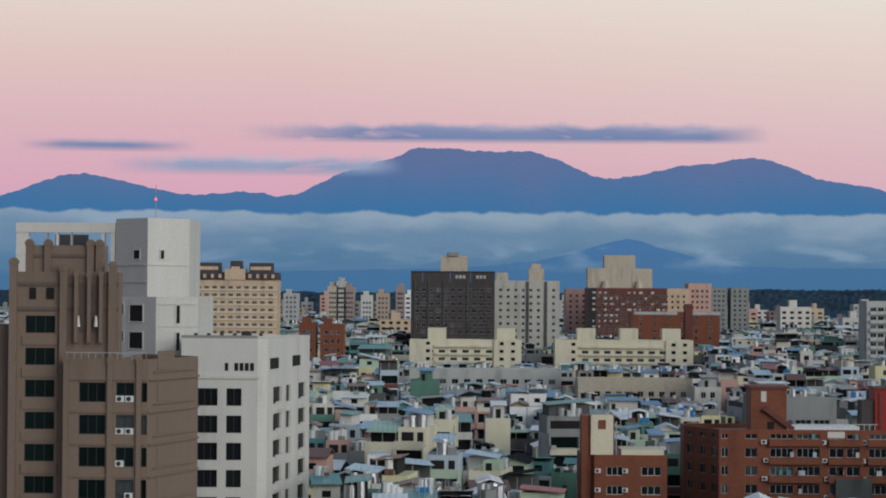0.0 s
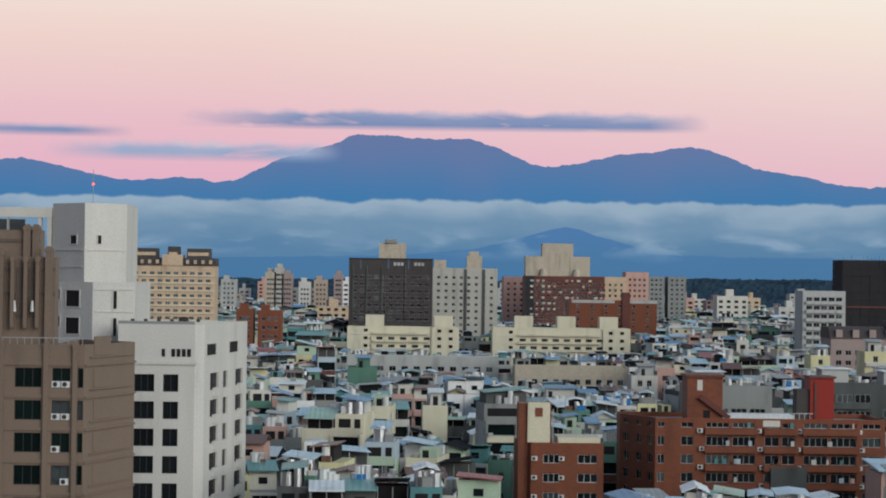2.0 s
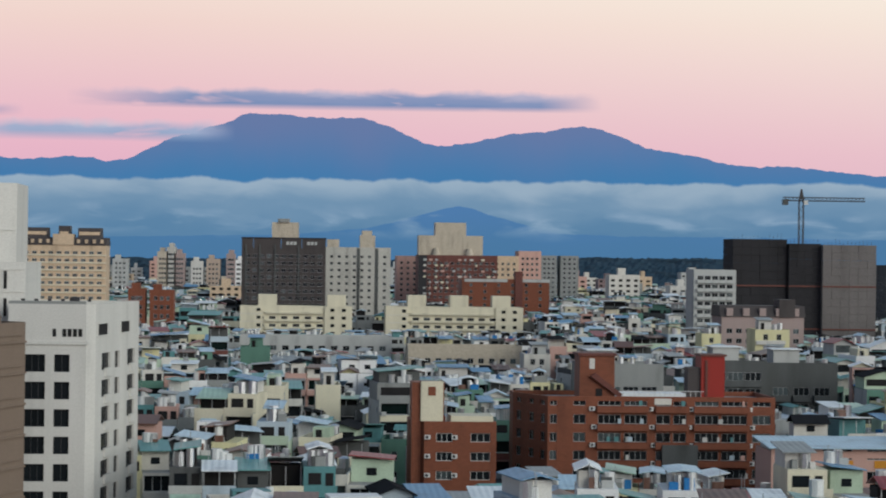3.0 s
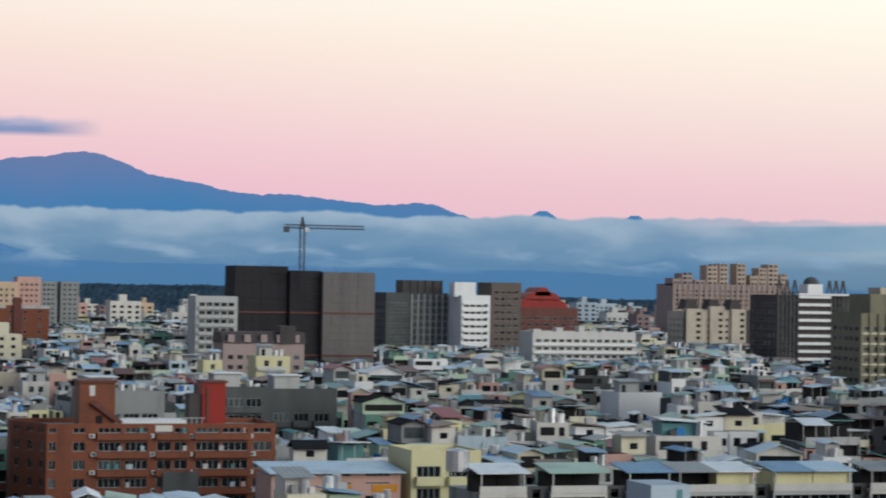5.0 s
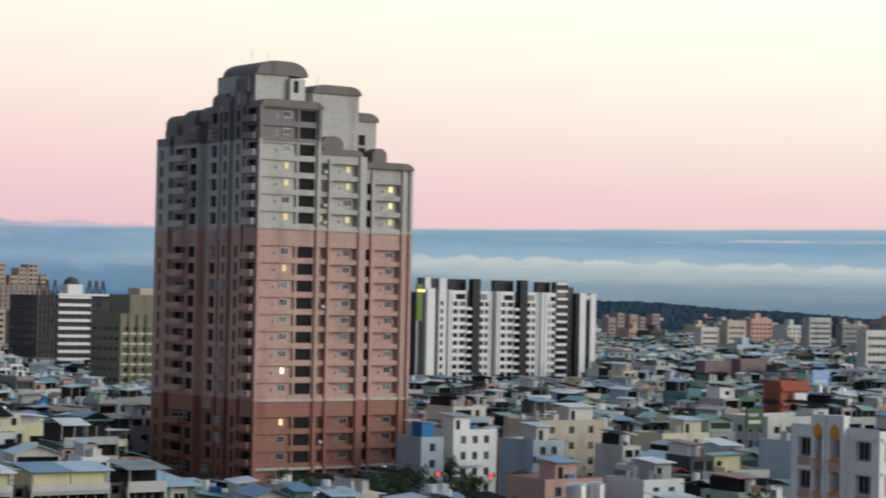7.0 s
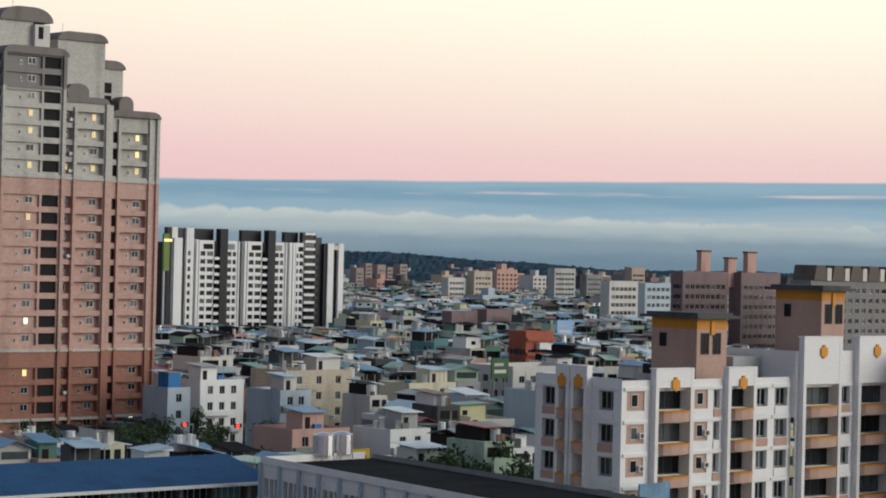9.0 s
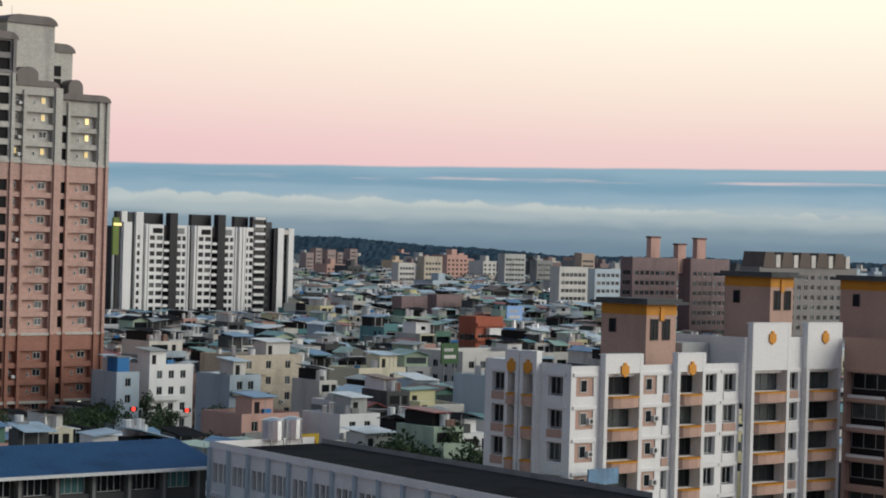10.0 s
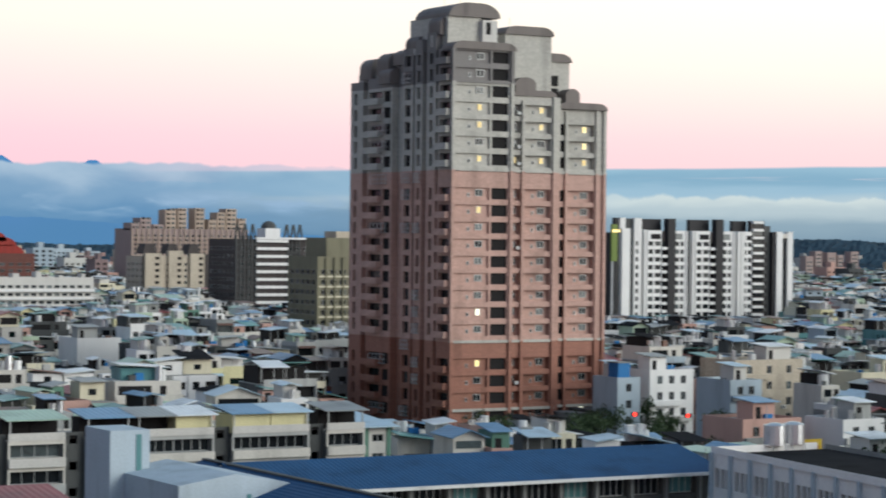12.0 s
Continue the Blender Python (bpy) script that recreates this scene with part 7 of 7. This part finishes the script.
        if closed:
            n_ = max(1, int(w / 3.0))
            for i in range(n_):
                cx = x + w * (i + 0.5) / n_
                bits.box(cx - 0.6, y0 + 0.1, h + 0.9, cx + 0.6, y0 + 0.2, h + 1.8, GLASS)
        else:
            bits.box(x, y, h + 0.12, x + w, y + 0.15, h + 1.0, wm)
            for i in range(3):
                px = x + 0.1 + (w - 0.3) * i / 2
                bits.box(px, y0 + 0.2, h, px + 0.1, y0 + 0.3, h + k, FRAME_A)
        q = rng.uniform(0.3, 1.3)
        sheet_roof(roof, x - 0.15, y0 - 0.7, x + w + 0.15, y1 + 0.4, h + k, q, rm, rng.choice(("front", "front", "front", "ridge_x", "back", "left", "right")))
        if rng.random() < 0.45:
            clutter(rng, bits, x, y1 - 1.6, h + k, w, 1.6)
    elif style < 0.80:      # gable to the street, walls of sheet metal or open
        q = min(1.9, w * rng.uniform(0.14, 0.24))
        z = h + (k if rng.random() < 0.6 else 0.1)
        y0 = y + rng.uniform(0, 3.0)
        if z > h + 1:
            rest.box(x + 0.1, y0 + 0.3, h + 0.1, x + w - 0.1, y + d - 0.1, z, m_)
            bits.box(x + 0.5, y0 + 0.22, h + 0.7, x + w - 0.5, y0 + 0.32, z - 0.4, rng.choice((VOID, GLASS, GLASS_P)))
        rest.prism([(x + 0.05, z), (x + w - 0.05, z), (x + w / 2, z + q)][::-1], y0 + 0.3, y + d - 0.05, m_, "y")
        sheet_roof(roof, x - 0.35, y0 - 0.5, x + w + 0.35, y + d + 0.2, z - 0.05, q + 0.05, rm, "ridge_y")
    else:                   # whole storey set back, with a smaller shed on it
        y0 = y + rng.uniform(0.8, d * 0.3)
        rest.box(x + 0.05, y0, h + 0.1, x + w - 0.05, y + d - 0.1, h + 2.9, rng.choice((wm, wm, m_)))
        bits.box(x + 0.6, y0 - 0.06, h + 0.9, x + w * 0.55, y0 + 0.02, h + 2.2, rng.choice((VOID, GLASS)))
        bits.box(x + w * 0.68, y0 - 0.06, h + 0.15, x + w * 0.68 + 0.9, y0 + 0.02, h + 2.2, VOID)
        bits.box(x, y, h + 0.12, x + w, y + 0.15, h + 1.0, wm)
        sx, sw_ = x + rng.uniform(0.1, w * 0.3), w * rng.uniform(0.4, 0.68)
        rest.box(sx, y0 + 1.8, h + 2.9, sx + sw_, y + d - 0.5, h + 4.7, rng.choice((m_, VOID, WHITE)))
        sheet_roof(roof, sx - 0.5, y0 + 0.8, sx + sw_ + 0.5, y + d - 0.2, h + 4.7, rng.uniform(0.2, 0.7), rm, rng.choice(("front", "left", "right", "ridge_y")))
        if near or rng.random() < 0.5:
            clutter(rng, bits, x, y0 + 0.2, h + 2.9, w, 2.5)
    return wall, rest, roof, wins, rm, bits, bals, flat


WORDS = {"clean_white_tile": "clean white", "offwhite_render": "off-white", "white_render": "white", "cream_render": "cream", "pale_cement": "pale grey", "grey_cement": "grey cement",
         "pale_blue_render": "pale blue", "beige_tile": "beige tiled", "yellow_render": "yellow", "dark_cement": "dark grey", "rose_render": "rose",
         "mint_render": "pale green", "green_panel": "green", "teal_panel": "teal"}
rng = random.Random(41)
town, count = {}, 0


def merge(dst, src):
    k = len(dst.v)
    dst.v += src.v
    dst.f += [tuple(i + k for i in f) for f in src.f]
    slots = [dst.slot(m) for m in src.mats]
    dst.m += [slots[i] for i in src.m]


def turned(geo, m):
    geo.v = [tuple(m @ Vector(p)) for p in geo.v]
    return geo


# terraces of narrow houses, back to back, with streets and alleys between
y = 198.0
lots = []
row_i = 0
while y < 1950:
    d = rng.uniform(9.5, 13)
    x = y * math.tan(radians(-13.0)) - rng.uniform(0, 10)
    x_end = y * math.tan(radians(54.0))
    while x < x_end:
        far = math.hypot(x, y) > 800
        n = rng.randint(3, 7)
        unit = rng.uniform(3.7, 5.4) * (1.7 if far else 1.0) if rng.random() < 0.8 else rng.uniform(7.0, 11)
        if unit > 7 and not far:
            n = rng.randint(1, 2)
        h0 = rng.choice((6.4, 9.4, 9.4, 9.4, 9.4, 9.4, 12.5, 12.5, 12.5 if y > 380 else 9.4))
        wm = rng.choice(WALLS)
        turn = (rng.uniform(-7, 7) if rng.random() < 0.6 else rng.uniform(-16, 10)) - 0.3 * max(0.0, math.degrees(math.atan2(x, y)) - 8)
        mid = x + n * unit / 2
        cx, cy = mid, y + d / 2
        about = Matrix.Translation((cx, cy, 0)) @ Matrix.Rotation(radians(turn), 4, "Z") @ Matrix.Translation((-cx, -cy, 0))
        oy = rng.uniform(0, 2.0)
        for i in range(n):
            xx = x + i * unit
            p = about @ Vector((xx + unit / 2, cy, 0))
            r = math.hypot(p.x, p.y)
            if rng.random() < 0.3:
                wm = rng.choice(WALLS)
            h = h0 + rng.uniform(-0.3, 0.4) + rng.choice((0, 0, 0, 0, 0, 0, 0, 3.1, -3.0))
            if r > 1000:
                h = min(h, 12.8)
            if r < 330:
                h = min(h, rng.choice((6.4, 9.4, 9.6, 10.5)))
            # height fitted to the camera's view of the fronts behind
            h = cap_to_view(p.x - unit / 2, p.x + unit / 2, p.y - d / 2, h + 2.9) - 2.9
            dd = d * rng.uniform(0.82, 1.0)
            e = abs(math.sin(radians(turn))) * 3
            if 205 < r < 2250 and h > 2.8 and free(p.x - unit / 2 - e, p.y - d / 2 - e, p.x + unit / 2 + e, p.y + d / 2 + e):
                lots.append((r, xx, y + oy, unit - 0.04, dd, h, wm, about))
        x += n * unit + (rng.uniform(0.3, 1.5) if rng.random() < 0.72 else rng.uniform(3, 7))
    y += d + 2.0 + (1.2 if row_i % 2 else 6.5) + (0 if y < 900 else 6)
    row_i += 1
lots.sort(key=lambda q: q[0])
for r, x, y, w, d, h, wm, about in lots:
    wall, rest, roof, wins, rm, bits, bals, flat = low_house(rng, x, y, w, d, h, wm, r < 700, r > 1250)
    for geo in [wall, rest, roof, bits] + bals:
        turned(geo, about)
    if count < 180 and r < 520:
        count += 1
        kind_ = WORDS.get(wm.name, "plain")
        t = thing("town_house", "%s town house with a %s" % (kind_, "flat parapet roof and shed" if flat else rm.name.replace("_", " ").replace(" sheet", " of sheet metal")),
                  "house", tuple(about @ Vector((x + w / 2, y + d / 2, 0))), "low town houses")
        part("wall", wall, t)
        part("roof", roof, t)
        part("rooftop_storey", rest, t)
        if bits.f:
            tagged(part("rooftop_clutter", bits, t), kind="stuff")
        for bl in bals:
            part("balcony", bl, t)
        for m, ww, hh, gl, fm in wins:
            part("window", window_mesh(round(ww * 4) / 4, round(hh * 4) / 4, gl, fm, max(0, int(ww / 1.0) - 1)), t, at=about @ m)
        if flat and rng.random() < 0.5:
            q = about @ Vector((x + w * 0.8, y + d - 1.5, 0))
            water_tank(q.x, q.y, h + 0.12, 0.7, 1.5)
    else:
        dst = town.setdefault("houses_beyond" if r < 900 else "far_houses", Geo())
        for geo in [wall, rest, bits] + bals + [roof]:
            merge(dst, geo)
        if r < 650:
            for m, ww, hh, gl, fm in wins:
                me = window_mesh(round(ww * 2) / 2, round(hh * 2) / 2, gl, fm, 0)
                k, m = len(dst.v), about @ m
                dst.v += [tuple(m @ v.co) for v in me.vertices]
                for f in me.polygons:
                    dst.f.append(tuple(k + i for i in f.vertices))
                    dst.m.append(dst.slot(me.materials[f.material_index]))
for key, geo in town.items():
    single(key, geo, "dense low town of pale houses with sheet-metal roofs", "houses", kind="stuff")

STREET = [(228 + 3.1 * k, 296 + 5.5 * (k * 7 % 9)) for k in range(5)] + [(194 + 2.6 * k, 262 + 4.0 * (k * 5 % 9)) for k in range(9)]
# scattered taller blocks far out on the plain
rng = random.Random(77)
geo = Geo()
for i in range(520):
    a, r = (rng.uniform(-12, 54), rng.uniform(1250, 2250)) if i < 200 else (rng.uniform(17, 54), rng.uniform(1700, 2750))
    x, y, _ = at_bearing(a, r, 0)
    w, h = rng.uniform(8, 22), rng.choice((14, 18, 22, 26, 30)) * rng.uniform(0.8, 1.05)
    h = cap_to_view(x, x + w, y, h)
    if h < 8 or not free(x, y, x + w, y + 16):
        continue
    wm = rng.choice((WHITE, OFFWHITE, ROSE, PEACH, GREY_L, BEIGE, BLUE_L, GREY, MAUVE, GREY_D))
    n = int(w / 4)
    rows = [(z * 3.2 + 0.8, z * 3.2 + 2.3, [(w * (k + 0.25) / n, w * (k + 0.75) / n) for k in range(n)]) for z in range(int(h / 3.2))]
    wall_run(geo, (x, y), (x + w, y), 0, h, rows, wm, 0.5, None, VOID)
    wall_run(geo, (x, y + 16), (x, y), 0, h, [], wm)
    wall_run(geo, (x + w, y), (x + w, y + 16), 0, h, [], wm)
    geo.box(x, y + 0.6, h - 0.2, x + w, y + 16, h, wm, CONC)
    geo.box(x + w * 0.3, y + 2, h, x + w * 0.55, y + 8, h + 4, wm)
single("far_apartment_blocks", geo, "scattered pale apartment blocks on the far plain", "apartment blocks", kind="stuff")

# ---------------------------------------------------------------- trees and street things
CROWNS = []
for k in range(3):
    rng = random.Random(100 + k)
    v, f = [], []
    centres = [(rng.gauss(0, 1.5), rng.gauss(0, 1.5), rng.uniform(-1.2, 2.2)) for _ in range(14)]
    for _ in range(1100):
        c = rng.choice(centres)
        p = Vector(c) + Vector((rng.gauss(0, 0.6), rng.gauss(0, 0.6), rng.gauss(0, 0.5)))
        q = Euler((rng.uniform(0, 6.3), rng.uniform(0, 6.3), rng.uniform(0, 6.3))).to_matrix()
        s = rng.uniform(0.14, 0.3)
        b = len(v)
        v += [tuple(p + q @ Vector(o)) for o in ((-s, 0, 0), (0, -s * 0.6, 0.05), (s, 0, 0), (0, s * 0.6, 0.05))]
        f.append((b, b + 1, b + 2, b + 3))
    me = bpy.data.meshes.new("crown")
    me.from_pydata(v, [], f)
    me.materials.append(LEAF)
    CROWNS.append(me)


def tree(x, y, h, k):
    t = thing("tree", "dark leafy street tree with a ragged crown", "tree", (x, y, 0), "street trees")
    g = Geo()
    g.tube(0, 0, 0, h * 0.55, 0.22, BARK, 8, 0.12)
    for a in (0.4, 2.5, 4.6):
        p, q = Vector((0, 0, h * 0.45)), Vector((math.cos(a) * h * 0.16, math.sin(a) * h * 0.16, h * 0.75))
        o = Vector((0.07, 0.0, 0))
        g.face([tuple(p - o), tuple(p + o), tuple(q + o * 0.5), tuple(q - o * 0.5)], BARK)
        o = Vector((0, 0.07, 0))
        g.face([tuple(p - o), tuple(p + o), tuple(q + o * 0.5), tuple(q - o * 0.5)], BARK)
    part("trunk", g, t, local=True)
    s = h / 8.0
    part("crown", CROWNS[k % 3], t, at=Matrix.LocRotScale((0, 0, h * 0.68), Euler((0, 0, k * 1.3)), (s, s, s)), local=True)


rng = random.Random(9)
for x, y, h in ((192, 217, 11.5), (197, 221, 12), (202, 214, 10.5), (206, 222, 11.5), (211, 216, 9.5), (187, 222, 9), (236, 345, 7), (240, 346, 8), (244, 344, 7.5), (232, 345, 6),
                (210, 347, 6), (214, 348, 5.5), (170, 262, 6), (178, 268, 7), (186, 262, 6), (194, 268, 7), (160, 268, 6), (168, 276, 7), (200, 300, 8), (192, 310, 8), (184, 296, 7),
                (176, 290, 7), (206, 312, 8), (215, 318, 8), (222, 310, 7), (214, 296, 7), (-3, 640, 9), (-6, 650, 10), (-9, 645, 9)):
    tree(x, y, h, rng.randint(0, 2))
for k, (x, y) in enumerate(STREET):
    tree(x, y, 6.5 + 0.4 * (k % 4), k % 3)

# signs and boards
for label, x, y, z0, w, h, m_, legs in (("dark green rooftop display board", 316.5, 342, 12.3, 4.7, 4.2, mat("display_green", (0.03, 0.09, 0.03), 0.5), GREY),
                                       ("blue and white rooftop billboard", 470, 480, 14.5, 6.5, 5.0, mat("billboard_blue", (0.25, 0.40, 0.70), 0.6), PIPE),
                                       ("yellow and red shop sign board", 214, 262, 6.0, 4.0, 1.8, mat("sign_yellow", (0.55, 0.38, 0.03), 0.6), PIPE)):
    t = thing("sign_board", label, "sign", (x, y, 0), "sign boards")
    extra_box(t, "board", x, y, z0, x + w, y + 0.3, z0 + h, m_)
    extra_box(t, "bar", x + w * 0.15, y - 0.03, z0 + h * 0.25, x + w * 0.85, y, z0 + h * 0.42, BRICK_R if "red" in label else WHITE)
    extra_box(t, "bar", x + w * 0.15, y - 0.03, z0 + h * 0.6, x + w * 0.7, y, z0 + h * 0.75, BRICK_R if "red" in label else GREY_L)
    for q in (0.15, 0.8):
        extra_box(t, "post", x + w * q, y + 0.1, 0, x + w * q + 0.2, y + 0.3, z0, legs)

RED = glow("signal_red", (1.0, 0.03, 0.015), 2.6)
for x, y, z in ((229.5, 326, 6.6), (236.5, 320, 6.6)):
    t = thing("traffic_light", "street traffic signal showing a red lamp", "traffic light", (x, y, 0), "traffic lights")
    g = Geo()
    g.tube(1.6, 0, 0, z, 0.1, PIPE, 8)
    part("pole", g, t, local=True)
    g = Geo()
    g.box(0, -0.06, z - 0.1, 1.6, 0.06, z + 0.05, PIPE)
    part("arm", g, t, local=True)
    g = Geo()
    g.box(-0.9, -0.15, z - 0.35, 0.6, 0.15, z + 0.35, FRAME_D)
    part("housing", g, t, local=True)
    g = Geo()
    g.tube(0, 0, 0, 0.06, 0.34, RED, 12)
    part("lamp", g, t, at=pose(-0.3, -0.16, z, 90, 0, 0), local=True)
